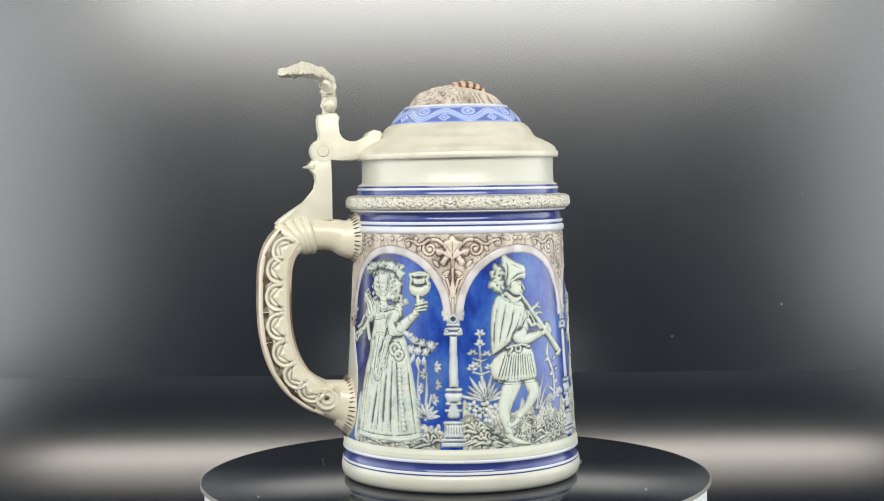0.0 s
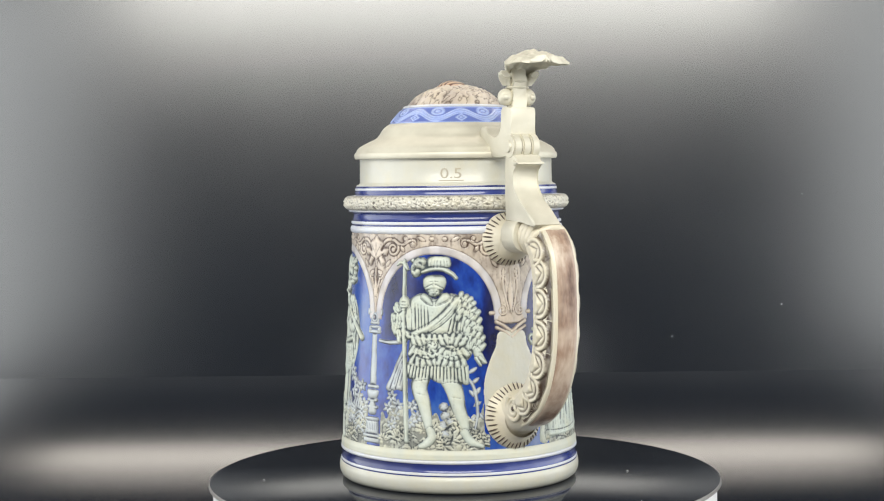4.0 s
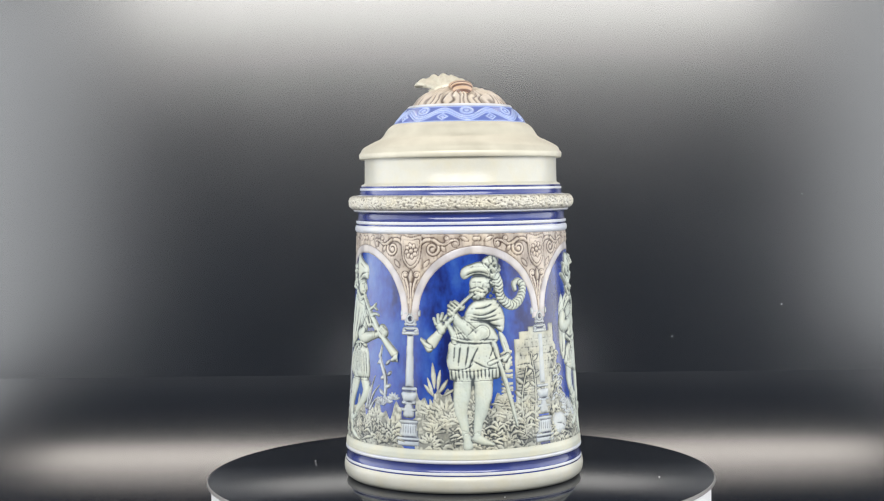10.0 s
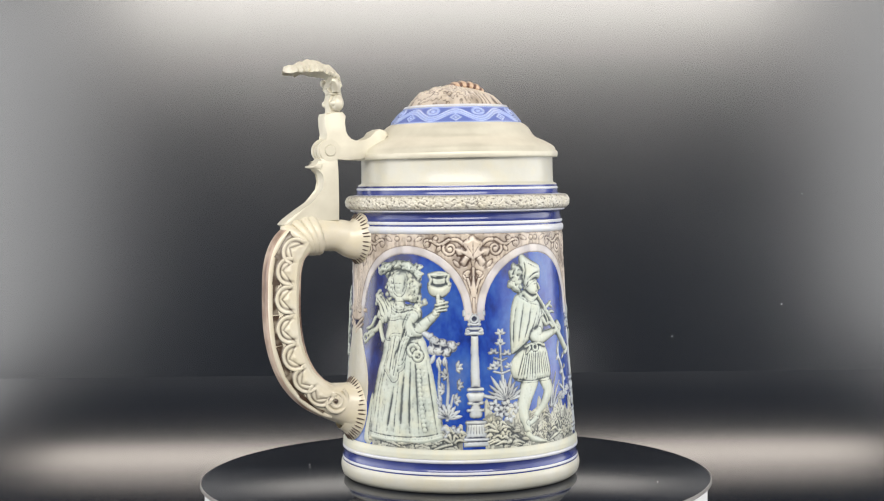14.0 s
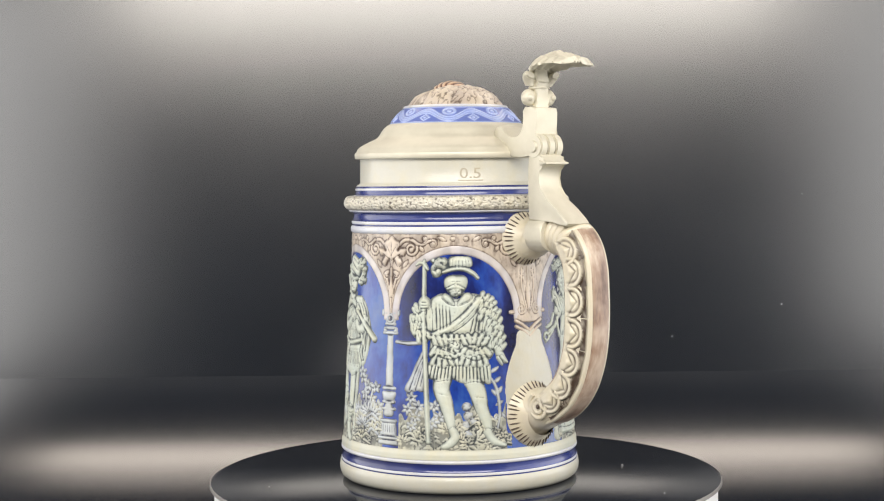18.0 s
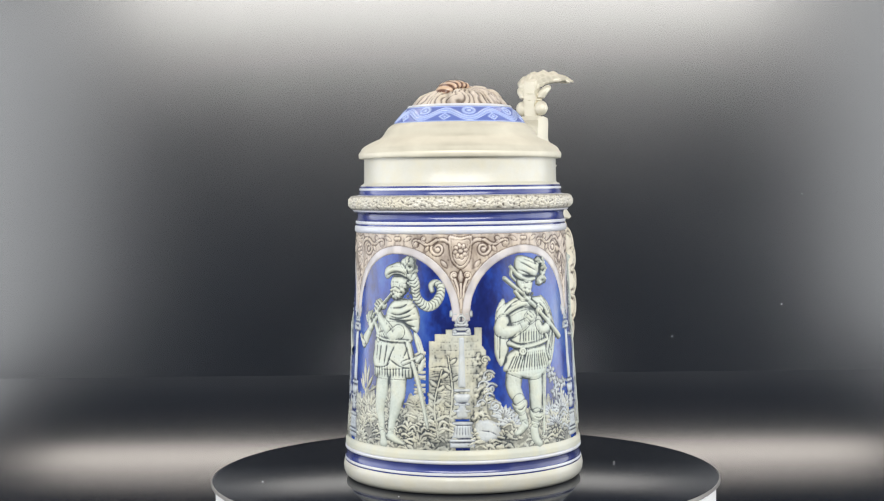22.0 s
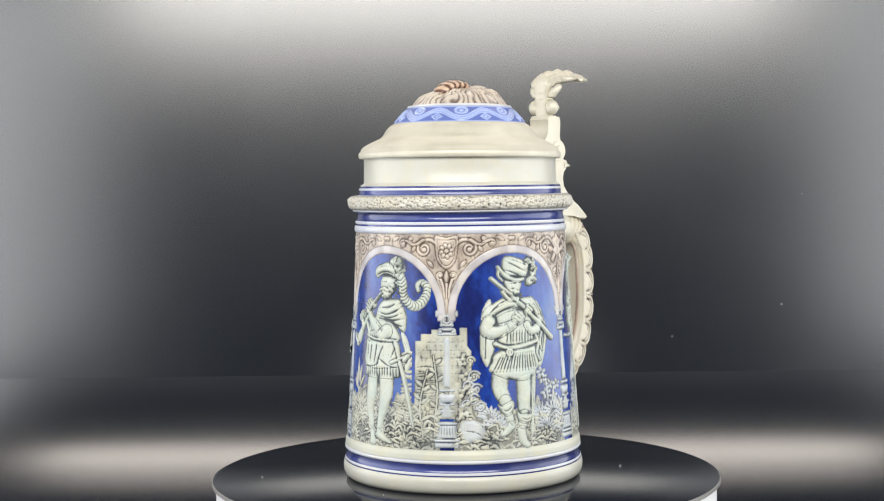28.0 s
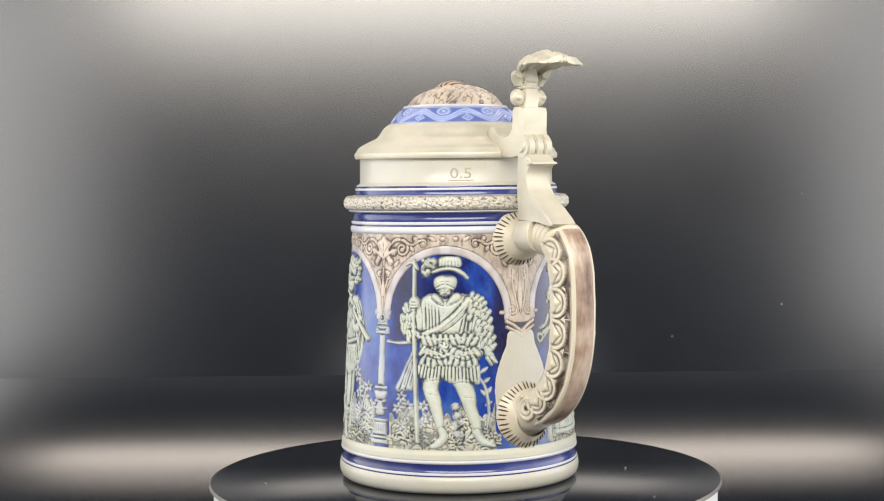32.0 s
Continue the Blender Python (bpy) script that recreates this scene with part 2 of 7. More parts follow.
    def groove(self, pts, w, depth, smooth=True):
        w *= 0.75
        d, s = self.near(pts, smooth, False, 3 * w)
        fade = np.clip(5 * np.minimum(s, 1 - s), 0.45, 1) if smooth else 1.0
        self.H = np.where(self.H > 0, np.maximum(self.H - depth * fade * np.exp(-(d / w) ** 2), 0.32), 0)
        return self

    def ridge(self, pts, w, h):
        """A soft fold raised on what is there, fading out at its ends."""
        d, s = self.near(pts, True, False, 3 * w)
        self.H = np.where(self.H > 0, self.H + h * np.exp(-(d / w) ** 2) * np.clip(5 * np.minimum(s, 1 - s), 0.1, 1), 0)
        return self

    def along(self, pts, n):
        """n places spread evenly along a line, with its direction there."""
        p = np.array(catmull(pts, 8) if len(pts) > 2 else [pts[0], pts[1]], float)
        run = np.concatenate([[0], np.cumsum(np.hypot(*np.diff(p, axis=0).T))])
        out = []
        for i in range(n):
            s = (i + 0.5) / n * run[-1]
            a, b = (np.array([np.interp(q, run, p[:, k]) for k in (0, 1)]) for q in (s - 0.2, s + 0.2))
            out.append(((a + b) / 2, (b - a) / (np.linalg.norm(b - a) + 1e-9)))
        return out

    def dots(self, pts, n, r, h):
        """Beads along a line."""
        for c, d in self.along(pts, n):
            self.stroke([c - 0.1 * d, c + 0.1 * d], r, h, add=True)
        return self

    def barbs(self, pts, n, r, depth):
        """Slanting cuts across a plume."""
        for i, (c, d) in enumerate(self.along(pts, n)):
            m = np.array([-d[1], d[0]])
            self.groove([c - m * r, c + 0.5 * r * d, c + m * r], 0.3, depth)
        return self

    def slashes(self, pts, n, r, h, rnd):
        """Puffs of slashed cloth side by side along a line, each hanging with a cut beside it."""
        for c, d in self.along(pts, n):
            m = np.array([-d[1], d[0]])
            lean = rnd.uniform(-0.5, 0.5)
            l = rnd.uniform(0.9, 1.3) * r
            self.stroke([c + m * l - d * lean, c + d * rnd.uniform(-0.2, 0.2), c - m * l + d * lean], (0.75 * r, r, 0.85 * r), h * rnd.uniform(0.9, 1.1))
            self.groove([c + m * l * 0.6, c - m * l * 0.5], 0.25, 0.45)
        return self

    def ring(self, c, r, w, h):
        pts = [(c[0] + r * math.cos(a), c[1] + r * math.sin(a)) for a in np.linspace(0, 2 * math.pi, 15)]
        return self.stroke(pts, w, h, smooth=False)

    def rose(self, c, r, h, seed):
        """A round blossom: a dome cut by curling petals."""
        self.stroke([c, (c[0] + 0.05, c[1])], r, h)
        for k in range(5):
            a = seed + k * 1.26
            self.groove([(c[0] + 0.25 * r * math.cos(a), c[1] + 0.25 * r * math.sin(a)), (c[0] + 0.7 * r * math.cos(a + 0.5), c[1] + 0.7 * r * math.sin(a + 0.5)), (c[0] + 0.95 * r * math.cos(a + 1.2), c[1] + 0.95 * r * math.sin(a + 1.2))], 0.3, 0.3 * h)
        return self

    def pleats(self, top, bottom, n, w, depth):
        """Grooves that fan out from a line above to a line below."""
        (a, b), (c, d) = top, bottom
        for i in range(n):
            t = (i + 0.5) / n
            p = (a[0] + (b[0] - a[0]) * t, a[1] + (b[1] - a[1]) * t)
            q = (c[0] + (d[0] - c[0]) * t, c[1] + (d[1] - c[1]) * t)
            m = ((p[0] + q[0]) / 2 + 0.15 * math.sin(i * 2.1), (p[1] + q[1]) / 2)
            self.groove([p, m, q], w, depth)
        return self

    def face(self, c, w, turn=0.0):
        """Plain brow, nose and mouth ridges."""
        x, y = c
        t = turn * w
        self.groove([(x - 0.55 * w + t, y + 0.22 * w), (x - 0.12 * w + t, y + 0.25 * w)], 0.3, 0.55, False)
        self.groove([(x + 0.15 * w + t, y + 0.25 * w), (x + 0.55 * w + t, y + 0.22 * w)], 0.3, 0.55, False)
        self.stroke([(x + 0.02 * w + t, y + 0.2 * w), (x + 0.04 * w + 1.3 * t, y - 0.25 * w)], (0.3, 0.5), 0.5, add=True)
        self.groove([(x - 0.25 * w + t, y - 0.52 * w), (x + 0.3 * w + t, y - 0.5 * w)], 0.26, 0.45, False)
        return self

    def folds(self, first, last, n, w=0.34, depth=0.6):
        """Grooves that pass from one line over to another."""
        a, b = np.array(catmull(first, 6)), np.array(catmull(last, 6))
        t = np.linspace(0, 1, 9)
        ra = np.stack([np.interp(t, np.linspace(0, 1, len(a)), a[:, k]) for k in (0, 1)], 1)
        rb = np.stack([np.interp(t, np.linspace(0, 1, len(b)), b[:, k]) for k in (0, 1)], 1)
        for i in range(n):
            s = (i + 0.5) / n + 0.12 / n * math.sin(i * 2.3)
            k0, k1 = (0, 9) if i % 2 == 0 else (1, 8)
            self.groove([tuple(q) for q in (ra * (1 - s) + rb * s)[k0:k1]], w, depth * (1 if i % 2 == 0 else 0.75), smooth=False)
        return self

    def curls(self, centre, rx, ry, n, r, h, seed):
        rnd = random.Random(seed)
        for _ in range(n):
            a, k = rnd.uniform(0, 6.28), math.sqrt(rnd.random())
            self.stroke([(centre[0] + rx * k * math.cos(a), centre[1] + ry * k * math.sin(a)),
                         (centre[0] + rx * k * math.cos(a) + 0.2, centre[1] + ry * k * math.sin(a) + 0.2)], r * rnd.uniform(0.7, 1.2), h * rnd.uniform(0.7, 1.1), add=True)
        return self

    def leaf(self, base, tip, w, h, vein=True):
        b, t = np.array(base, float), np.array(tip, float)
        d = t - b
        nrm = np.array([-d[1], d[0]]) / (np.linalg.norm(d) + 1e-9)
        m = b + d * 0.5
        self.fill([b, m - nrm * w / 2, t, m + nrm * w / 2], h, w * 0.4)
        if vein:
            self.groove([b, t], 0.22, h * 0.35)
        return self

    def frond(self, base, tip, bend, n, w, h):
        """A stem with leaves to both sides."""
        b, t = np.array(base, float), np.array(tip, float)
        d = t - b
        nrm = np.array([-d[1], d[0]])
        mid = b + d * 0.5 + nrm * bend
        line = catmull([b, mid, t], 8)
        self.stroke([b, mid, t], (0.55, 0.3), h)
        for i in range(n):
            p = line[int((i + 1) / (n + 1) * (len(line) - 1))]
            side = 1 if i % 2 else -1
            q = p + d / np.linalg.norm(d) * w * 0.8 + nrm / np.linalg.norm(nrm) * side * w
            self.leaf(p, q, w * 0.55, h)
        return self

    def soften(self, H, r):
        """H blurred over about r millimetres."""
        k = max(1, int(round(r / self.step)))
        for _ in range(2):
            pad = np.pad(H, k, mode="edge")
            c = np.cumsum(np.cumsum(np.pad(pad, ((1, 0), (1, 0))), 0), 1)
            m = 2 * k + 1
            H = (c[m:, m:] - c[:-m, m:] - c[m:, :-m] + c[:-m, :-m]) / m ** 2
        return H

    def mesh(self, name, material, parent, angle, label="", gain=0.2, depth=0.37, low=0.0, rough=0.5, flank=0.34):
        on = self.H > 0
        # soft forms under a coat of glaze, with the unevenness of a worn mould
        H = 0.6 * self.soften(self.H, 0.2) + 0.4 * self.H
        H = H + rough * (0.34 * (self.mottle(0.6, 0.7, 21) - 0.5) + 0.5 * (self.mottle(0.75, 2.6, 25) - 0.5) + 0.4 * (self.mottle(1.3, 1.7, 23) - 0.5) + 0.5 * (self.mottle(2.6, 3.4, 22) - 0.5))
        H = np.where(on, np.maximum(H, 0.34), 0)
        near, wide, broad = self.soften(H, 0.3), self.soften(H, 0.9), self.soften(H, 2.2)
        patch, film = self.mottle(3.0, 4.0, 31), self.mottle(3.6, 5.2, 33)
        # dark glaze in the grooves (near), with soft recess shading painted in (wide, broad)
        wash_and_shade = 1.4 * np.clip((near - H - 0.02) / (1.4 * gain), 0, 1) + 0.85 * np.clip((wide - H - 0.05) / 0.6, 0, 1) * (0.55 + 0.7 * patch) + 0.6 * np.clip((broad - H + 0.12) / 0.9, 0, 1) * (0.4 + 0.9 * film)
        # shade and glaze painted along the outer edge of a form, heavier on what lies low
        rim = 1 - self.soften(on.astype(float), 0.5)
        wash_and_shade = wash_and_shade + 0.5 * np.clip((rim - 0.15) / 0.45, 0, 1) * (0.2 + 0.9 * patch) + 0.3 * np.clip((1.3 - H) / 1.0, 0, 1) * (0.3 + 0.9 * film)
        wash_and_shade = wash_and_shade + 0.22 * np.clip((film - 0.4) / 0.35, 0, 1) * np.clip((2.6 - H) / 1.5, 0.25, 1)
        # steep flanks darken: glaze left by wiping the tops, plus painted edge shading
        gv, gu = np.gradient(self.soften(self.H, 0.25), self.step)
        wash_and_shade = wash_and_shade + flank * np.clip((np.hypot(gu, gv) - 0.45) / 1.3, 0, 1) * (0.55 + 0.8 * patch)
        wash_and_shade = np.clip(wash_and_shade, 0, 1) * on
        if low:
            wash_and_shade = np.maximum(wash_and_shade, np.clip((low - H) / (0.6 * low), 0, 1)) * (H > 0)
        cell = on[:-1, :-1] | on[1:, :-1] | on[:-1, 1:] | on[1:, 1:]
        used = np.zeros(H.shape, bool)
        used[:-1, :-1] |= cell
        used[1:, :-1] |= cell
        used[:-1, 1:] |= cell
        used[1:, 1:] |= cell
        idx = np.full(H.shape, -1)
        idx[used] = np.arange(used.sum())
        up = self.V[used] + self.lift
        R = (self.radius(up) + depth * H[used] - 0.15) / 1000
        a = radians(angle) + self.U[used] / REF
        co = np.stack([R * np.cos(a), R * np.sin(a), up / 1000], 1)
        jj, ii = np.nonzero(cell)
        faces = np.stack([idx[jj, ii], idx[jj, ii + 1], idx[jj + 1, ii + 1], idx[jj + 1, ii]], 1)
        me = bpy.data.meshes.new(name)
        me.vertices.add(len(co))
        me.vertices.foreach_set("co", co.ravel())
        me.loops.add(faces.size)
        me.loops.foreach_set("vertex_index", faces.ravel().astype(np.int32))
        me.polygons.add(len(faces))
        me.polygons.foreach_set("loop_start", np.arange(0, faces.size, 4, dtype=np.int32))
        me.update(calc_edges=True)
        at = me.attributes.new("wash_and_shade", "FLOAT", "POINT")
        at.data.foreach_set("value", wash_and_shade[used].astype(np.float32))
        me.materials.append(material)
        me.shade_smooth()
        ob = new(name, me)
        ob.parent = parent
        if label:
            ob["label"] = label
        return ob


# ---- the black sheet, and an assumed tent out of view ----
def tent():
    half, back, front, floor, top = 0.46, 0.36, -0.85, -0.089, 0.60
    # the black sheet: floor, cove and upright back in one sweep, 3 mm thick
    # the floor curls up and meets the upright part at a crease
    line, back_line = [(front, floor)], [(front, floor - 0.003)]
    rad, last = 0.16, radians(63)
    mid = back - rad * math.sin(last)
    for i in range(31):
        a = last * i / 30
        line.append((mid + rad * math.sin(a), floor + rad - rad * math.cos(a)))
        back_line.append((mid + (rad + 0.003) * math.sin(a), floor + rad - (rad + 0.003) * math.cos(a)))
    line.append((back, top))
    back_line.append((back + 0.003, top))
    verts, faces = [], []
    n = len(line)
    for k, run in enumerate((line, back_line)):
        for y, z in run:
            for x in (-half, half):
                verts.append((x, y, z))
        for i in range(n - 1):
            q = (2 * i, 2 * i + 1, 2 * i + 3, 2 * i + 2)
            faces.append(tuple(v + k * 2 * n for v in (q if k == 0 else q[::-1])))
    sheet = link_mesh("backdrop", verts, faces, VINYL, None, "black satin vinyl sheet swept up from table to back", True, 12)
    tagged(sheet, category="backdrop", kind="structure")
    # side walls assumed out of view; their grey tones the sheet's edge reflections
    for name, x in (("wall_west", -half), ("wall_east", half)):
        bm = bmesh.new()
        bmesh.ops.create_cube(bm, size=1, matrix=pose(x + math.copysign(0.012, x), (back + front) / 2, (top + floor) / 2) @ Matrix.Diagonal((0.02, back - front, top - floor, 1)))
        tagged(part(name, bm, TENT, None), "unseen grey side wall of an assumed photo tent", "wall", kind="structure")
    # dark roof, added out of view so that the cove reflects little above its band
    bm = bmesh.new()
    bmesh.ops.create_cube(bm, size=1, matrix=pose(0, (back + front) / 2, top + 0.012) @ Matrix.Diagonal((2 * half, back - front, 0.02, 1)))
    tagged(part("ceiling", bm, DARKCLOTH, None), "unseen dark cloth roof added to keep reflections dark", "ceiling", kind="structure")
    # dark sheet, added behind the camera; the backdrop's middle mirrors it
    bm = bmesh.new()
    bmesh.ops.create_cube(bm, size=1, matrix=pose(0, front - 0.012, (top + floor) / 2) @ Matrix.Diagonal((2 * half, 0.02, top - floor, 1)))
    tagged(part("dark_sheet_south", bm, DARKCLOTH, None), "unseen dark cloth sheet added behind the camera to darken reflections", "wall", kind="structure")


def speck(place, size, parent, seed):
    bm = bmesh.new()
    bmesh.ops.create_icosphere(bm, subdivisions=1, radius=size, matrix=Matrix.Translation(place) @ Matrix.Diagonal((1.0, 0.7, 0.55, 1)))
    rnd = random.Random(seed)
    for v in bm.verts:
        v.co += Vector((rnd.uniform(-1, 1), rnd.uniform(-1, 1), rnd.uniform(-1, 1))) * size * 0.25
    part("dust_speck", bm, DUST, parent, "tiny pale speck of dust")


tent()
for k, (x, z, size) in enumerate(((0.2180, 0.0435, 0.0006), (0.1440, 0.0225, 0.0006), (0.232, 0.118, 0.0003), (-0.26, 0.19, 0.0003))):
    speck((x, 0.3596, z), size, bpy.data.objects["backdrop"], k)


# ---- the turntable ----
def turntable():
    base = tagged(new("turntable"), "round motorised turntable with black acrylic top and white body", "turntable")
    off = 2.8
    lathe("top_disc", [(0, -0.05), (110.7, -0.05), (111.2, -0.4), (111.3, -1.6), (111.0, -2.2), (0, -2.2)], ACRYLIC, base, "glossy black acrylic disc")
    # the bright line on the disc's bevel, put in as a grey ring
    lathe("disc_edge_glint", [(111.25, -0.25), (111.7, -0.5), (111.8, -1.6), (111.35, -1.9)], EDGE_GLINT, base, "disc rim painted in the grey of its highlight")
    lathe("body", [(0, -2.3), (109.3, -2.3), (109.9, -2.9), (109.9, -80), (108.7, -88.9), (0, -88.9)], PLASTIC, base, "white plastic body")
    for k, (r, a, size) in enumerate(((72, 62, 0.0005), (62, 190, 0.0004), (88, 250, 0.00045), (95, 20, 0.0003), (70, 320, 0.0004), (90, 140, 0.0003))):
        speck((r / 1000 * math.cos(radians(a)), r / 1000 * math.sin(radians(a)), 0.0002), size, base, 40 + k)
    for ob in base.children:
        ob.location = (off / 1000, 0, 0)
    return base


TURNTABLE = turntable()
# ---- the stein ----
STEIN = tagged(new("beer_stein"), "blue and cream stoneware beer stein with closed pewter lid", "beer stein")
COLUMNS = (75.2, 146.3, 215.9, 285.3)


TICK = stoneware("dark_brown_glaze", (0.10, 0.07, 0.055), (0.06, 0.04, 0.03), (0.05, 0.03, 0.02), wash_on=False)


def vessel():
    lathe("foot", [(0, 0.41), (46, 0.41), (48.6, 0.05), (50.4, 0.35), (51.8, 1.52), (52.5, 3.24), (52.7, 5.27), (52.4, 7.09), (51.9, 7.6)], CREAM, STEIN, "plain cream rounded foot")
    lathe("dark_line", [(51.9, 7.6), (51.7, 7.83), (51.9, 8.17)], STRIPE, STEIN)
    lathe("white_line", [(51.9, 8.17), (52.0, 8.63), (51.8, 9.2)], WHITE, STEIN)
    lathe("blue_band", [(51.8, 9.2), (51.5, 9.5), (51.3, 10.9), (51.3, 12.5), (51.5, 12.8)], STRIPE, STEIN, "glossy cobalt blue band")
    lathe("white_bead", [(51.5, 12.8), (51.9, 13.2), (51.9, 13.9), (51.6, 14.3), (51.0, 14.5)], WHITE, STEIN)
    zs = np.linspace(14.5, 106.9, 40)
    lathe("wall", [(float(wall_radius(z)) - 0.06, float(z)) for z in zs], BLUE, STEIN, "cobalt blue glazed wall behind the relief")
    zs = np.linspace(14.5, 18.5, 6)
    lathe("plinth", [(float(wall_radius(z)) + (0.75 if z < 17.5 else 0.3), float(z)) for z in zs], GROUND, STEIN, "cream band under the relief")
    lathe("white_ring", [(45.6, 106.9), (46.3, 107.4), (46.5, 108.51), (46.3, 109.63), (45.8, 110)], WHITE, STEIN)
    lathe("thin_blue_line", [(45.8, 110), (45.7, 110.33), (45.8, 110.78)], STRIPE, STEIN)
    lathe("white_thread", [(45.8, 110.78), (46.1, 111.22), (45.9, 112)], WHITE, STEIN)
    lathe("blue_band", [(45.9, 112), (45.5, 112.3), (45.1, 113.8), (45.1, 115.2), (45.6, 115.72)], STRIPE, STEIN, "glossy cobalt blue band")
    lathe("white_lip", [(45.6, 115.72), (46.6, 115.87), (47.2, 116.23), (47.0, 116.68), (46.6, 116.9)], WHITE, STEIN)
    lathe("white_lip", [(46.6, 122.7), (46.2, 122.83), (45.0, 122.97), (44.4, 123.1)], WHITE, STEIN)
    lathe("blue_band", [(44.4, 123.1), (44.2, 123.46), (44.1, 124.74), (44.1, 125.1)], STRIPE, STEIN, "glossy cobalt blue band")
    lathe("white_thread", [(44.1, 125.1), (44.3, 125.52), (44.1, 126.05)], WHITE, STEIN)
    lathe("thin_blue_line", [(44.1, 126.05), (43.9, 126.48), (43.8, 126.9)], STRIPE, STEIN)
    lathe("collar", [(43.8, 126.9), (43.3, 127.5), (42.5, 127.8), (42.1, 128.45), (42.0, 134.73), (42.0, 140.8), (39, 140.8), (38.2, 139.07), (38.2, 20.48)], CREAM, STEIN, "plain cream collar below the lid")


def ring_relief(name, r0, z0, z1, bulge, height, material, label, n=720, m=22, spare=0.42):
    """A turned ring with a wave and leaf relief."""
    verts, faces, wash_and_shade = [], [], []
    for j in range(m + 1):
        t = j / m
        z = z0 + (z1 - z0) * t
        for i in range(n):
            a = 2 * math.pi * i / n
            r = r0(t) + bulge * math.sqrt(max(0.0, 1 - (2 * t - 1) ** 2))
            h = height(a, t)
            verts.append(((r + h) * math.cos(a) / 1000, (r + h) * math.sin(a) / 1000, z / 1000))
            wash_and_shade.append(h)
    for j in range(m):
        for i in range(n):
            i2 = (i + 1) % n
            faces.append((j * n + i, j * n + i2, (j + 1) * n + i2, (j + 1) * n + i))
    ob = link_mesh(name, verts, faces, material, STEIN, label)
    hs = np.array(wash_and_shade)
    lo, hi = np.percentile(hs, 5), np.percentile(hs, 75)
    at = ob.data.attributes.new("wash_and_shade", "FLOAT", "POINT")
    at.data.foreach_set("value", np.clip(1.15 * (hi - hs) / (hi - lo + 1e-9) - spare, 0, 1).astype(np.float32))
    return ob


def leafy(a, t):
    edge = min(1.0, 4 * t, 4 * (1 - t))
    v = noise.noise(Vector((math.cos(a) * 24, math.sin(a) * 24, t * 4.2)))
    w = noise.noise(Vector((math.cos(a) * 52, math.sin(a) * 52, t * 9 + 9)))
    s = math.sin(a * 62 + 4.2 * math.sin(t * 5 + 3 * v)) * math.sin(t * math.pi * 3 + a * 31 + 2 * v)
    return edge * (0.40 * abs(s) + 0.5 * abs(v) + 0.35 * w)


def waves(a, t):
    """A triple wave ribbon, with leaf curls in its hollows and lozenges under its crests."""
    y = (t - 0.5) * 2
    c = (a * 8 / (2 * math.pi) + 0.5) % 1 - 0.5
    mid = -0.5 * math.cos(2 * math.pi * c) - 0.05
    line = 0.0
    for off, w in ((-0.26, 0.08), (0.0, 0.12), (0.26, 0.08)):
        line = max(line, math.exp(-((y - mid - off) / w) ** 2))
    up = math.hypot(c * 5.2, (y - 0.42) / 0.62)
    curl = max(0.9 * math.exp(-((up - 0.62) / 0.16) ** 2), math.exp(-(up / 0.26) ** 2)) if y > mid + 0.34 else 0.0
    e = 0.5 - abs(c)
    diamond = abs(e) * 7.5 + abs(y + 0.36) / 0.5
    loz = max(0.9 * math.exp(-((diamond - 0.75) / 0.18) ** 2), math.exp(-(diamond / 0.3) ** 2)) if y < mid - 0.3 else 0.0
    rim = math.exp(-((abs(y) - 0.97) / 0.07) ** 2)
    return 0.7 * max(line, curl, loz, rim)


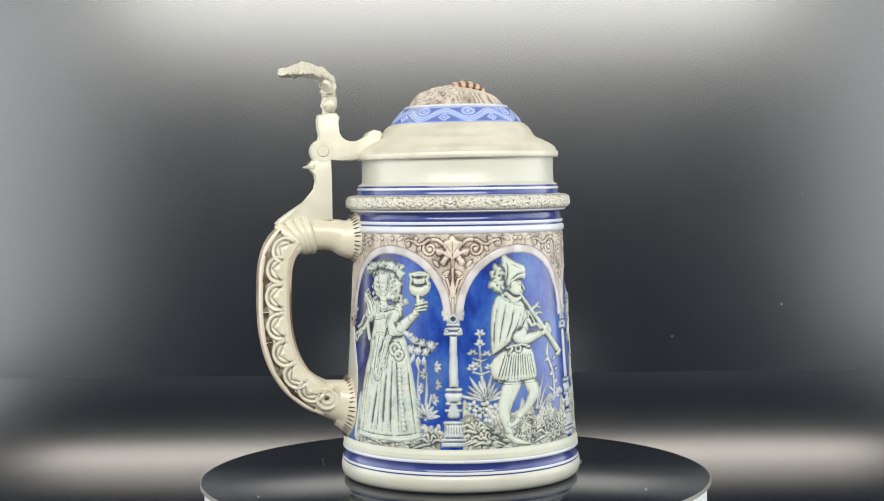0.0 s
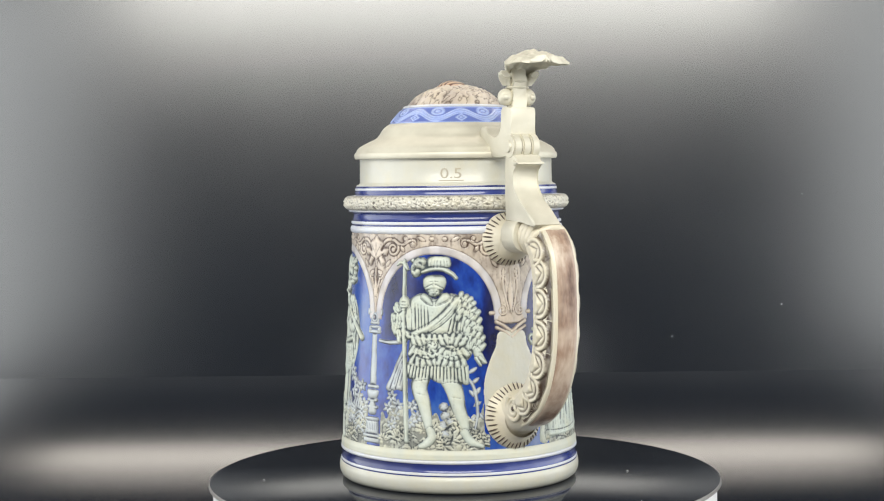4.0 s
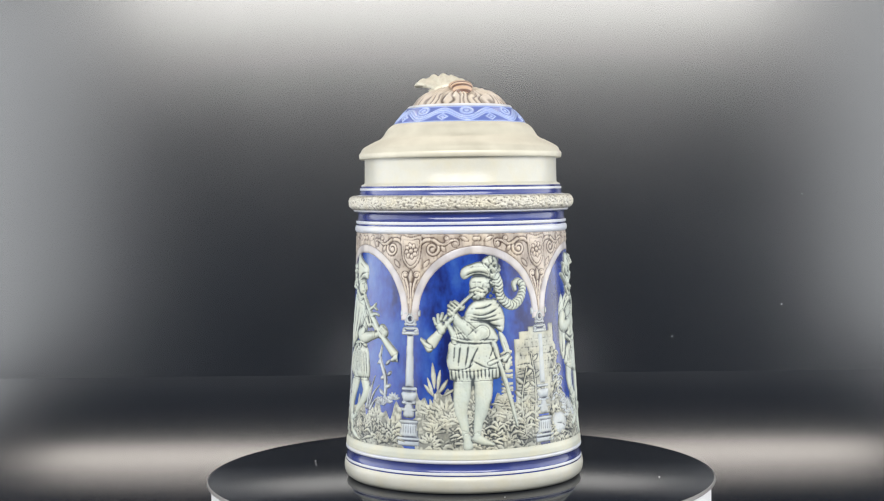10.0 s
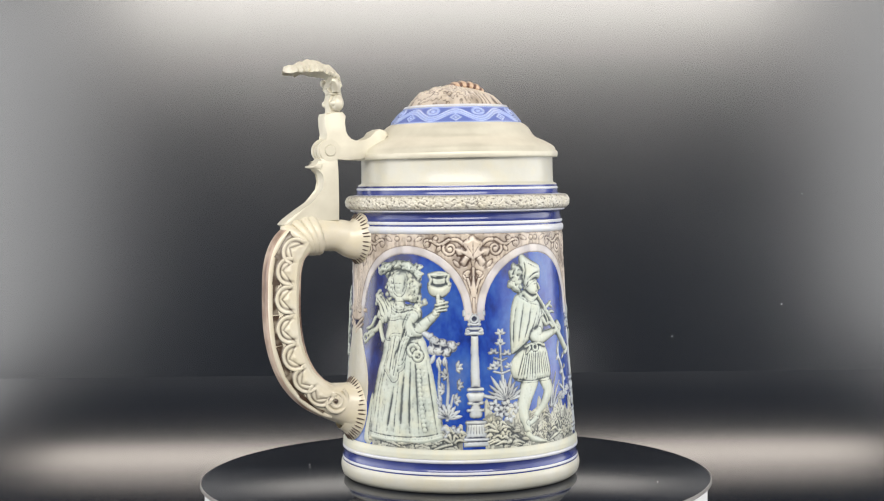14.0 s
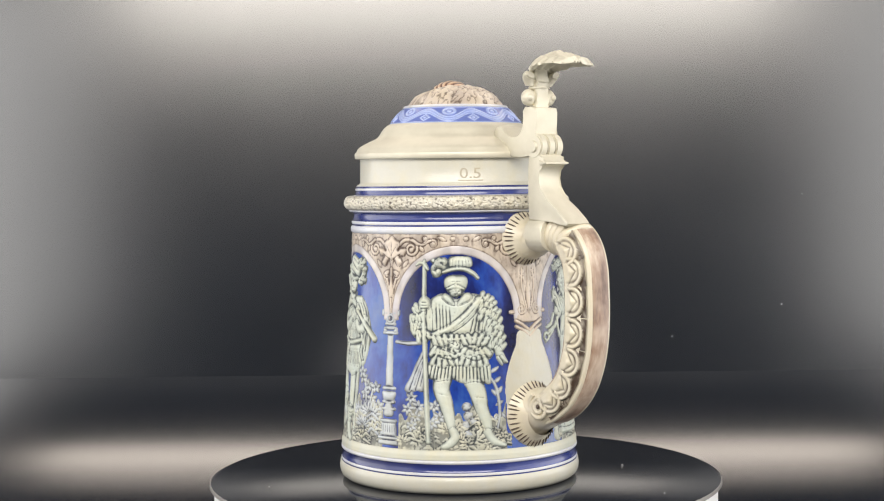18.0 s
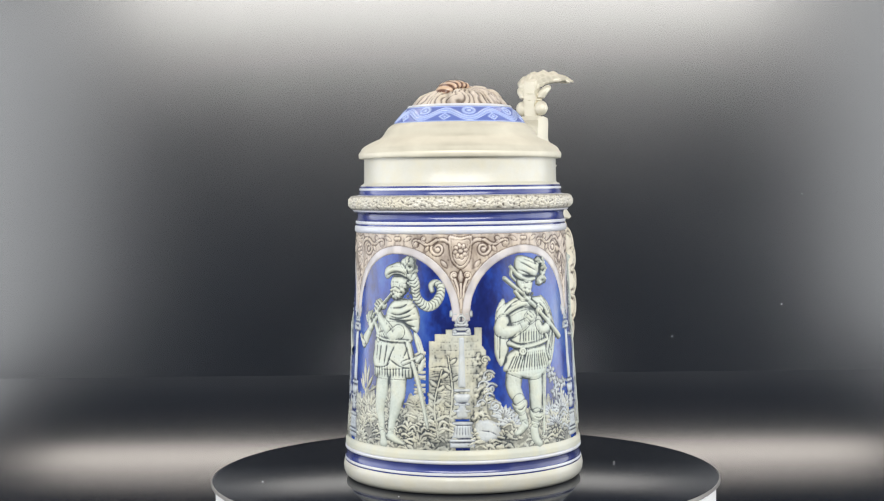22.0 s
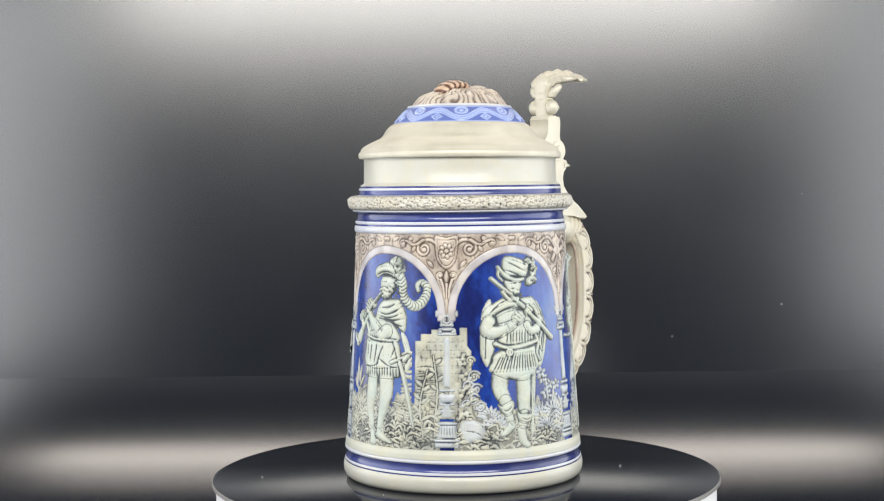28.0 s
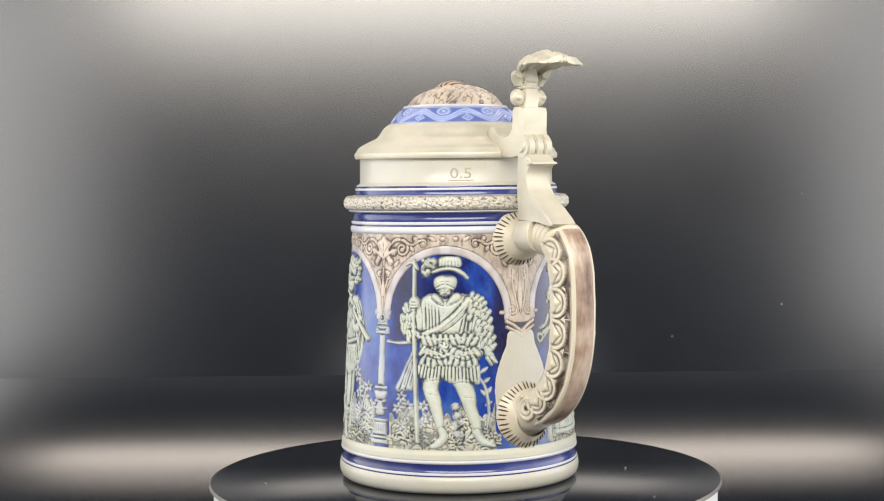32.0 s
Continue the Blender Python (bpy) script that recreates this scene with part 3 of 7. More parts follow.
def lid():
    lid_ob = lathe("lid", [(40.5, 138.0), (42.8, 137.4), (44.0, 137.5), (44.3, 138.0), (44.4, 139.6), (44.1, 140.1), (43.5, 140.6), (43.2, 141.6), (42.2, 142.6), (40.0, 143.9), (37.4, 145.2), (35.3, 146.1), (34.2, 146.9),
                           (33.4, 147.9), (32.6, 149.3), (31.6, 150.7), (30.2, 151.9), (28.9, 152.6), (28.2, 152.8), (0, 152.9)], PEWTER, STEIN, "domed satin pewter lid, closed")
    band = ring_relief("inlay_band", lambda t: 28.4 - 5.9 * t, 152.6, 159.4, 0.5, waves, LIDBLUE, "blue ceramic ring with a wave relief", 900, 30, 0.45)
    band.parent = lid_ob
    lathe("inlay_rim", [(22.6, 159.2), (22.9, 159.7), (22.5, 160.3), (21.2, 160.6), (0, 160.7)], WHITE, lid_ob, "white ring round the mound")
    # the sculpted mound in the middle of the inlay
    verts, faces, wash_and_shade = [], [], []
    n, m = 300, 64
    for j in range(m + 1):
        k = 1 - j / m
        for i in range(n):
            a = 2 * math.pi * i / n
            x, y = k * math.cos(a), k * math.sin(a)
            h = 8.0 * max(0, 1 - k ** 2.6) ** 0.85 * (1 + 0.25 * math.cos(a) * k)
            e = min(1, 6 * (1 - k))
            back = min(1.0, max(0.0, 0.45 - 1.6 * x))
            v = noise.noise(Vector((x * 2.2, y * 2.2, 3))) + 0.5 * noise.noise(Vector((x * 6, y * 6, 1)))
            tuft = abs(math.sin(a * 3.5 + 0.6 * math.sin(3 * k))) ** 0.7
            lock = math.sin(a * 40 + 9 * noise.noise(Vector((x * 4, y * 4, 8))) + 6 * k)
            crease = noise.noise(Vector((x * 7 + y * 3, y * 4, 3))) + 0.5 * noise.noise(Vector((x * 17, y * 13, 6)))
            d = e * ((1 - back) * (1.2 * v + 1.5 * min(abs(crease), 0.5)) + back * (0.5 * v + 1.1 * tuft * k + 0.45 * lock * min(1, 2.5 * k)))
            verts.append((21.0 * x / 1000, 21.0 * y / 1000, (160.3 + h + d) / 1000))
            wash_and_shade.append((1 - back) * (max(0, 1 - abs(crease) / 0.13) + max(0, -0.02 - v) * 0.9) + back * (max(0, -lock - 0.2) * 1.1 * min(1, 2.5 * k) + max(0, 0.45 - tuft) * 1.6 * k))
    for j in range(m):
        for i in range(n):
            i2 = (i + 1) % n
            faces.append((j * n + i, j * n + i2, (j + 1) * n + i2, (j + 1) * n + i))
    mound = link_mesh("mound", verts, faces, MOUND, lid_ob, "weathered cream and rose ceramic mound")
    at = mound.data.attributes.new("wash_and_shade", "FLOAT", "POINT")
    at.data.foreach_set("value", np.clip(wash_and_shade, 0, 1).astype(np.float32))
    # the ribbed orange roll lying across the top
    bm = bmesh.new()
    path = catmull([(-13.2, 164.6), (-10.4, 167.4), (-6.5, 169.0), (-2.0, 169.4), (2.0, 168.4), (4.0, 166.8)], 12)

    def ribs(t):
        r = 2.7 * math.sqrt(max(0.05, 1 - (2 * t - 1) ** 4)) * (1 + 0.06 * math.cos(t * 44))
        return [(1.75 * r * math.cos(b), 0.8 * r * math.sin(b)) for b in np.linspace(0, 2 * math.pi, 20, endpoint=False)]

    sweep(bm, path, ribs)
    roll = part("ribbed_roll", bm, ORANGE, lid_ob, "ribbed orange-brown roll on the mound", 80)
    at = roll.data.attributes.new("wash_and_shade", "FLOAT", "POINT")
    at.data.foreach_set("value", np.array([max(0, 0.35 - 1.2 * math.cos((i // 20) / (len(path) - 1) * 44)) for i in range(len(roll.data.vertices))], np.float32))
    lid_ob.matrix_basis = pose(-0.0011, 0, 0.0011, 0, 0.5, 0)
    return lid_ob


def tube(bm, path, radii, n=14, squash=1.0):
    sweep(bm, path, lambda t: [(squash * float(np.interp(t, np.linspace(0, 1, len(radii)), radii)) * math.cos(b),
                                float(np.interp(t, np.linspace(0, 1, len(radii)), radii)) * math.sin(b)) for b in np.linspace(0, 2 * math.pi, n, endpoint=False)])


def thumb_lift(lid_ob):
    """Hinge and thumb lift of the lid, in the plane of the handle."""
    turn = radians(-1.3)
    made = []
    bm = bmesh.new()
    arm = [(42.4, 138.3), (46.5, 137.4), (51.0, 137.6), (56.0, 138.0), (61.6, 137.7), (63.8, 141.1), (62.0, 145.1), (60.2, 146.6), (60.6, 148.6), (61.3, 152.0), (61.4, 155.6), (60.9, 157.4), (57.0, 157.9), (53.3, 158.0), (51.8, 156.0), (53.3, 153.5),
           (52.9, 149.5), (52.0, 147.6), (50.4, 146.0), (48.4, 145.2), (46.4, 145.0), (44.2, 145.3), (42.3, 146.0), (41.0, 147.6), (39.8, 149.4), (37.2, 150.6), (34.2, 149.9), (33.2, 147.9), (34.6, 146.4), (37.6, 143.7)]
    slab(bm, arm, 11.2, 0.0007)
    made.append(part("lid_arm", bm, PEWTER, lid_ob, "scalloped pewter hinge arm"))
    bm = bmesh.new()
    slab(bm, [(53.6, 157.0), (59.2, 157.0), (58.6, 160.0), (57.8, 163.0), (58.8, 165.4), (58.4, 167.6), (59.0, 169.6), (57.4, 172.6), (55.6, 175.2), (53.6, 174.0), (53.0, 171.6), (54.0, 169.2), (53.0, 167.0), (53.8, 163.4)], 6.6, 0.0012)
    made.append(part("lift_stem", bm, PEWTER, lid_ob))
    for z, half in ((165.6, 5.2), (168.2, 4.4)):
        bm = bmesh.new()
        bmesh.ops.create_uvsphere(bm, u_segments=24, v_segments=10, radius=1, matrix=pose(0.0562, 0, z / 1000) @ Matrix.Diagonal((0.0030, half / 1000, 0.0011, 1)))
        made.append(part("lift_collar", bm, PEWTER, lid_ob))
    for side in (-1, 1):
        bm = bmesh.new()
        bmesh.ops.create_uvsphere(bm, u_segments=18, v_segments=12, radius=1, matrix=pose(0.0556, side * 0.0051, 0.1617) @ Matrix.Diagonal((0.0027, 0.0034, 0.0035, 1)))
        bmesh.ops.create_uvsphere(bm, u_segments=14, v_segments=8, radius=1, matrix=pose(0.0568, side * 0.0060, 0.1617) @ Matrix.Diagonal((0.0024, 0.0017, 0.0017, 1)))
        made.append(part("lift_volute", bm, PEWTER, lid_ob))
        bm = bmesh.new()
        tube(bm, catmull([(56.0, 166.4), (56.4, 168.6), (57.6, 170.4), (59.0, 170.8)], 6), [1.6, 2.0, 1.9, 1.4], 10, 1.3)
        ob = part("lift_sprig", bm, PEWTER, lid_ob)
        ob.location = (0, 0, 0)
        for v in ob.data.vertices:
            v.co.y += side * (0.0046 + (v.co.z - 0.1664) * 0.5)
        made.append(ob)
    # the broad shell-shaped leaf on which the thumb rests
    verts, faces = [], []
    spine = catmull([(55.0, 170.8), (54.6, 173.6), (57.6, 176.6), (62.0, 178.4), (67.2, 179.8), (71.2, 178.8), (74.6, 177.4), (77.4, 176.9)], 6)
    m, n = len(spine), 25
    for top in (1, 0):
        for k, (x, z) in enumerate(spine):
            t = k / (m - 1)
            w = float(np.interp(t, [0, 0.15, 0.4, 0.6, 0.8, 0.93, 1], [3.4, 5.2, 9.6, 13.0, 12.2, 7.0, 2.4]))
            w *= 1 + 0.07 * math.cos(k * 1.9)
            for i in range(n):
                s = 2 * i / (n - 1) - 1
                rib = 0.45 * math.cos(s * 17) * (1 - abs(s) ** 4)
                edge = 0.6 * (1 - s * s) ** 0.5
                drop = -4.4 * float(np.interp(t, [0, 0.3, 0.62, 0.85, 1], [0, 0.6, 1, 0.45, 0.1])) * s * s + 0.5 * math.cos(s * 16) * abs(s) * t
                dz = (drop + 0.7 * rib + 0.9 * noise.noise(Vector((x * 0.35, s * 4, 2)))) if top else (drop - 3.4 * edge * (1 - 0.6 * t) - 0.9 + 0.4 * math.cos(s * 11) + 0.7 * noise.noise(Vector((x * 0.4, s * 3, 5))))
                verts.append(((x + (0 if top else 0.4)) / 1000, w * s / 1000, (z + dz) / 1000))
    c = m * n
    for k in range(m - 1):
        for i in range(n - 1):
            q = (k * n + i, (k + 1) * n + i, (k + 1) * n + i + 1, k * n + i + 1)
            faces.append(q)
            faces.append(tuple(c + v for v in q[::-1]))
    rim = [k * n for k in range(m)] + [(m - 1) * n + i for i in range(1, n)] + [k * n + n - 1 for k in range(m - 2, -1, -1)] + [i for i in range(n - 2, 0, -1)]
    for a, b in zip(rim, rim[1:] + rim[:1]):
        faces.append((b, a, c + a, c + b))
    made.append(link_mesh("thumb_leaf", verts, faces, PEWTER, lid_ob, "cast pewter shell-shaped thumb rest", True, 60))
    for ob in made:
        ob.rotation_euler[2] = 0.0 if ob.name.startswith("thumb_leaf") else turn


def hinge_post():
    turn = radians(-1.3)
    made = []
    bm = bmesh.new()
    # post with its shoulder running out over the handle
    post = [(55.8, 112.1), (56.0, 123.3), (56.1, 133.3), (56.1, 138.7), (59.5, 141.5), (63.7, 138.7), (64.3, 137.3), (67.3, 135.5), (64.3, 134.8), (62.3, 132.8), (61.6, 129.4), (62.4, 125.5), (64.5, 122.9),
            (68.0, 120.3), (73.1, 117.0), (78.5, 113.3), (80.5, 111.2), (78.7, 110.1), (74.1, 111.1), (70.0, 111.9), (66.0, 112.1)]
    slab(bm, post, 11.6, 0.0009)
    body = part("hinge_post", bm, PEWTER, STEIN, "satin pewter hinge post clamped on the handle")
    made.append(body)
    for y0, y1, name in ((-6.0, -2.2, "hinge_knuckle"), (-1.9, 1.9, "hinge_knuckle"), (2.2, 6.0, "hinge_knuckle")):
        bm = bmesh.new()
        bmesh.ops.create_cone(bm, cap_ends=True, segments=32, radius1=0.0052, radius2=0.0052, depth=(y1 - y0) / 1000, matrix=pose(0.0596, (y0 + y1) / 2000, 0.1423, 90))
        bmesh.ops.bevel(bm, geom=[e for e in bm.edges if e.calc_face_angle(0) > 1], offset=0.0006, segments=2, affect="EDGES")
        made.append(part(name, bm, PEWTER, body))
    for y in (-6.1, 6.1):
        bm = bmesh.new()
        bmesh.ops.create_cone(bm, cap_ends=True, segments=24, radius1=0.0026, radius2=0.0022, depth=0.0009, matrix=pose(0.0596, y / 1000, 0.1423, 90 if y < 0 else -90) @ pose(0, 0, 0.0002))
        made.append(part("hinge_pin", bm, PEWTER, body))
    bm = bmesh.new()
    slab(bm, [(63.0, 136.9), (67.4, 135.8), (67.6, 135.2), (63.6, 134.3)], 12.6, 0.0005)
    made.append(part("stop_lip", bm, PEWTER, body))
    # the sleeve round the handle's upper arm
    bm = bmesh.new()
    sweep(bm, [(55.4, 106.4), (55.8, 106.4), (60.6, 106.6), (65.4, 106.8), (65.8, 106.8)],
          lambda t: [((7.9 - (0.4 if t in (0, 1) else 0)) * math.copysign(abs(math.cos(b)) ** 0.8, math.cos(b)), (7.1 - (0.4 if t in (0, 1) else 0)) * math.copysign(abs(math.sin(b)) ** 0.8, math.sin(b))) for b in np.linspace(0, 2 * math.pi, 40, endpoint=False)])
    made.append(part("clamp_sleeve", bm, PEWTER, body, "bright pewter sleeve"))
    for ob in made:
        ob.rotation_euler[2] = turn if ob.parent == STEIN else 0


HANDLE_LINE = [(44.0, 104.4), (50.0, 104.6), (55.0, 106.0), (60.0, 106.6), (66.5, 106.6), (73.0, 105.2), (78.0, 100.6), (80.6, 93.2), (81.3, 84.0), (81.4, 74.0), (80.6, 64.0), (78.4, 54.8), (74.6, 46.8), (69.2, 40.6), (62.6, 36.4), (55.0, 34.2), (47.5, 32.6)]


def handle():
    line = catmull(HANDLE_LINE, 8)

    def section(t):
        """Round where it leaves the wall, then a flat back, sides that slope outward and a rounded inner edge."""
        at = [0, 0.05, 0.10, 0.16, 0.3, 0.45, 0.75, 0.88, 0.95, 1]
        w = float(np.interp(t, at, [10.0, 8.4, 7.0, 6.6, 6.8, 6.9, 6.9, 7.4, 9.2, 12.0]))
        d = float(np.interp(t, at, [10.0, 8.6, 7.2, 6.6, 7.0, 6.6, 6.6, 7.4, 9.2, 12.0]))
        boxy = float(np.interp(t, [0.2, 0.33, 0.84, 0.93], [0, 1, 1, 0]))
        out = []
        for b in np.linspace(0, 2 * math.pi, 44, endpoint=False):
            ca, sa = math.cos(b), math.sin(b)
            p = 0.9 - 0.3 * boxy
            x, z = w * math.copysign(abs(ca) ** p, ca), d * math.copysign(abs(sa) ** p, sa)
            out.append((x * (1 + boxy * (0.12 - 0.22 * z / d)), z))
        return out

    bm = bmesh.new()
    sweep(bm, line, section)
    body = part("handle", bm, HANDLE, STEIN, "cream stoneware loop handle with brown-washed relief", 60)
    body.rotation_euler[2] = radians(1.0)
    # the raised band down the back of the handle
    k0, k1 = int(len(line) * 0.33), int(len(line) * 0.90)
    bm = bmesh.new()
    sweep(bm, line[k0:k1], lambda t: [(5.3, 4.8), (5.9, 5.5), (5.9, 6.5), (5.3, 7.1), (-4.8, 7.0), (-5.5, 6.4), (-5.7, 5.5), (-5.3, 4.7)])
    band = part("back_band", bm, HANDLE, body, "raised cream band", 50)
    bm = bmesh.new()
    sweep(bm, line[k0:k1 - 3], lambda t: [(4.8, 6.7), (4.5, 7.2), (2.9, 7.6), (-2.6, 7.6), (-4.1, 7.2), (-4.4, 6.7)])
    part("stained_stripe", bm, BROWN, band, "streaky brown-stained stripe", 50)
    # scalloped leaves down both sides, open towards the inside of the loop, with dark hollows between them
    share = np.linspace(0.375, 0.835, 7)
    pitch = 165.0 * (share[1] - share[0])
    for side in (-1, 1):
        for s in share:
            k = int(s * (len(line) - 1))
            p = np.array(line[k])
            d = np.array(line[k + 1]) - np.array(line[k - 1])
            ang = math.degrees(math.atan2(d[1], d[0]))
            n, m = 33, 30
            co, faces, vals = [], [], []
            for j in range(m):
                z = -4.6 + 10.2 * j / (m - 1)
                for i in range(n):
                    x = 2 * i / (n - 1) - 1
                    q = math.hypot(x, (z + 0.6) / 5.4) if z > -0.6 else abs(x)
                    chev = abs(x) * 1.25 + (z - 2.9) / 4.4
                    fade = min(1.0, max(0.0, (z + 4.2) / 3.0))
                    h = 1.3 if q < 0.92 else 1.3 * math.sqrt(max(0.0, 1 - ((q - 0.92) / 0.08) ** 2)) 
                    h = fade * (h - 0.55 * math.exp(-((q - 0.66) / 0.08) ** 2) - 0.5 * math.exp(-((chev + 0.25) / 0.1) ** 2)) + 0.5 * math.exp(-(x / 0.16) ** 2 - ((z + 0.4) / 0.8) ** 2)
                    h += 0.12 * noise.noise(Vector((x * 3 + 7 * s * side, z * 0.8, s * 40))) - (0.7 if j == 0 else 0)
                    co.append((x * pitch / 2000, h / 1000, z / 1000))
                    dark = 1.0 * math.exp(-((q - 0.66) / 0.07) ** 2) + 0.9 * math.exp(-((chev + 0.25) / 0.09) ** 2) + (1.2 * min(1, max(0, q - 0.93) / 0.06) if z > -1.5 else 0)
                    vals.append(min(1.0, 1.1 * fade * dark * (0.75 + 0.5 * noise.noise(Vector((x * 2, z * 0.5, s * 30 + side))))))
            for j in range(m - 1):
                for i in range(n - 1):
                    faces.append((j * n + i, j * n + i + 1, (j + 1) * n + i + 1, (j + 1) * n + i))
            mat = Matrix.Translation((p[0] / 1000, side * 0.0076, p[1] / 1000)) @ pose(0, 0, 0, 0, -ang, 0) @ pose(0, 0, 0, side * 15, 0, 0)
            if side < 0:
                mat = mat @ Matrix.Diagonal((1, -1, 1, 1))
            sc = link_mesh("scallop", [mat @ Vector(c) for c in co], faces if side < 0 else [f[::-1] for f in faces], HANDLE, body)
            at = sc.data.attributes.new("wash_and_shade", "FLOAT", "POINT")
            at.data.foreach_set("value", np.clip(vals, 0, 1).astype(np.float32))
    # a thin brown-edged bead along the inside of the loop
    for side in (-1, 1):
        bm = bmesh.new()
        i0, i1 = int(len(line) * 0.33), int(len(line) * 0.86)
        sweep(bm, line[i0:i1], lambda t: [(side * 6.0 + 0.7 * math.cos(b), -6.0 + 0.7 * math.sin(b)) for b in np.linspace(0, 2 * math.pi, 8, endpoint=False)])
        part("inner_bead", bm, BROWN, body, "thin brown-stained bead", 80)
    # twisted bands at the upper bend
    for s, lean in ((0.255, 10), (0.277, 13), (0.299, 16), (0.321, 19)):
        k = int(s * (len(line) - 1))
        p, d = np.array(line[k]), np.array(line[k + 1]) - np.array(line[k - 1])
        bm = bmesh.new()
        ang = math.atan2(d[1], d[0])
        ring_pts = 40
        verts = []
        for i in range(ring_pts):
            a = 2 * math.pi * i / ring_pts
            row = []
            for j in range(8):
                b = 2 * math.pi * j / 8
                rr = 7.3 + 1.5 * math.cos(b)
                along = 2.0 * math.sin(b) + 2.2 * math.sin(a) * math.sin(radians(lean) * 3)
                x, z = rr * math.sin(a), along
                row.append(bm.verts.new(((p[0] + math.cos(ang) * along - math.sin(ang) * rr * math.sin(a)) / 1000, rr * math.cos(a) / 1000, (p[1] + math.sin(ang) * along + math.cos(ang) * rr * math.sin(a)) / 1000)))
            verts.append(row)
        for i in range(ring_pts):
            for j in range(8):
                bm.faces.new((verts[i][j], verts[(i + 1) % ring_pts][j], verts[(i + 1) % ring_pts][(j + 1) % 8], verts[i][(j + 1) % 8]))
        part("twisted_band", bm, HANDLE, body, "", 80)
    # spiral at the foot of the handle, on both sides
    for side in (-1, 1):
        bm = bmesh.new()
        pts = []
        for i in range(50):
            a = i / 49 * 4.4 * math.pi
            r = 5.6 - 4.8 * i / 49
            pts.append((60.5 + r * math.cos(a + 2.2), 36.4 + r * math.sin(a + 2.2)))
        tube(bm, pts, [0.9, 0.9, 0.7], 8)
        ob = part("volute", bm, HANDLE, body, "", 80)
        for v in ob.data.vertices:
            v.co.y += side * 0.0078
    # small dark dots beside the twist, and one painting each spiral's hollow eye dark
    for side in (-1, 1):
        for x, z, out, r in ((68.2, 108.6, 6.5, 0.75), (69.9, 107.2, 6.7, 0.75), (68.4, 105.4, 6.6, 0.75), (60.5, 36.4, 8.5, 1.0)):
            bm = bmesh.new()
            bmesh.ops.create_uvsphere(bm, u_segments=12, v_segments=8, radius=1, matrix=pose(x / 1000, side * out / 1000, z / 1000) @ Matrix.Diagonal((r / 1000, 0.0004, r / 1000, 1)))
            part("dark_dot", bm, TICK, body, "small dark dot", 80)
    # flared roots where the handle meets the wall, ringed with short dark ticks
    for zc, rad_y, rad_z, n in ((104.6, 11.6, 11.0, 34), (31.6, 13.2, 13.6, 40)):
        verts, faces = [], []
        rings = ((0.60, 6.0), (0.72, 3.6), (0.84, 2.0), (0.94, 1.1), (1.0, 0.1), (1.02, -0.6))
        cnt = 48
        def on_wall(y, z, lift):
            r = float(np.interp(z, [14, 34.8, 59.7, 84.5, 101.8, 107, 115.2, 119], [51, 49.7, 48.1, 46.7, 45.8, 45.8, 45.6, 47.5])) + lift
            return Vector((math.sqrt(max(1.0, r * r - y * y)) / 1000, y / 1000, z / 1000))
        for q, lift in rings:
            for i in range(cnt):
                a = 2 * math.pi * i / cnt
                verts.append(on_wall(rad_y * q * math.cos(a), zc + rad_z * q * math.sin(a), lift))
        for j in range(len(rings) - 1):
            for i in range(cnt):
                i2 = (i + 1) % cnt
                faces.append((j * cnt + i, (j + 1) * cnt + i, (j + 1) * cnt + i2, j * cnt + i2))
        root = link_mesh("root", verts, faces, HANDLE, STEIN, "flared cream handle root ringed with dark ticks")
        rnd = random.Random(int(zc))
        for i in range(n):
            a = 2 * math.pi * (i + 0.5 + rnd.uniform(-0.15, 0.15)) / n
            k0, k1 = rnd.uniform(0.74, 0.80), rnd.uniform(0.99, 1.05)
            lift = lambda k: float(np.interp(k, [0.6, 0.72, 0.84, 0.94, 1.0, 1.05], [6.0, 3.6, 2.0, 1.1, 0.4, 0.3])) + 0.12
            p, q = (on_wall(rad_y * k * math.cos(a), zc + rad_z * k * math.sin(a), lift(k)) for k in (k0, k1))
            bm = bmesh.new()
            d = q - p
            bmesh.ops.create_icosphere(bm, subdivisions=1, radius=1, matrix=Matrix.Translation((p + q) / 2) @ d.to_track_quat("Z", "Y").to_matrix().to_4x4() @ Matrix.Diagonal((0.00034, 0.00034, d.length / 2, 1)))
            part("tick", bm, TICK, root, "", 80)


RINGGLAZE = stoneware("ring_glaze", (0.68, 0.66, 0.59), (0.56, 0.54, 0.48), (0.09, 0.075, 0.065))
vessel()
ring_relief("leaf_ring", lambda t: 46.9, 116.7, 122.9, 1.9, leafy, RINGGLAZE, "cream ring with a leafy relief", 1440, 26)
LID = lid()
thumb_lift(LID)
hinge_post()
handle()


# ---- the relief round the wall ----
def arch(parent, angle):
    """The pale round arch over one panel."""
    f = Relief(-29.2, 29.2, 68, 102.5, 0.3, lift=1.1)
    r = np.hypot(f.U, f.V - 72.6)
    up = f.V > 72.6
    d = np.where(up, np.abs(r - 26.8), np.abs(np.abs(f.U) - 26.8))
    f.H = np.where((d < 1.75) & (f.V > 70.2), 0.95 * np.clip((1.75 - d) / 0.55, 0, 1) ** 0.5, 0)
    f.H = np.where((np.abs(d - 1.0) < 0.2) & (f.H > 0), f.H - 0.12, f.H)
    return f.mesh("arch", ARCH, parent, angle, "pale round arch moulding", rough=0.2)


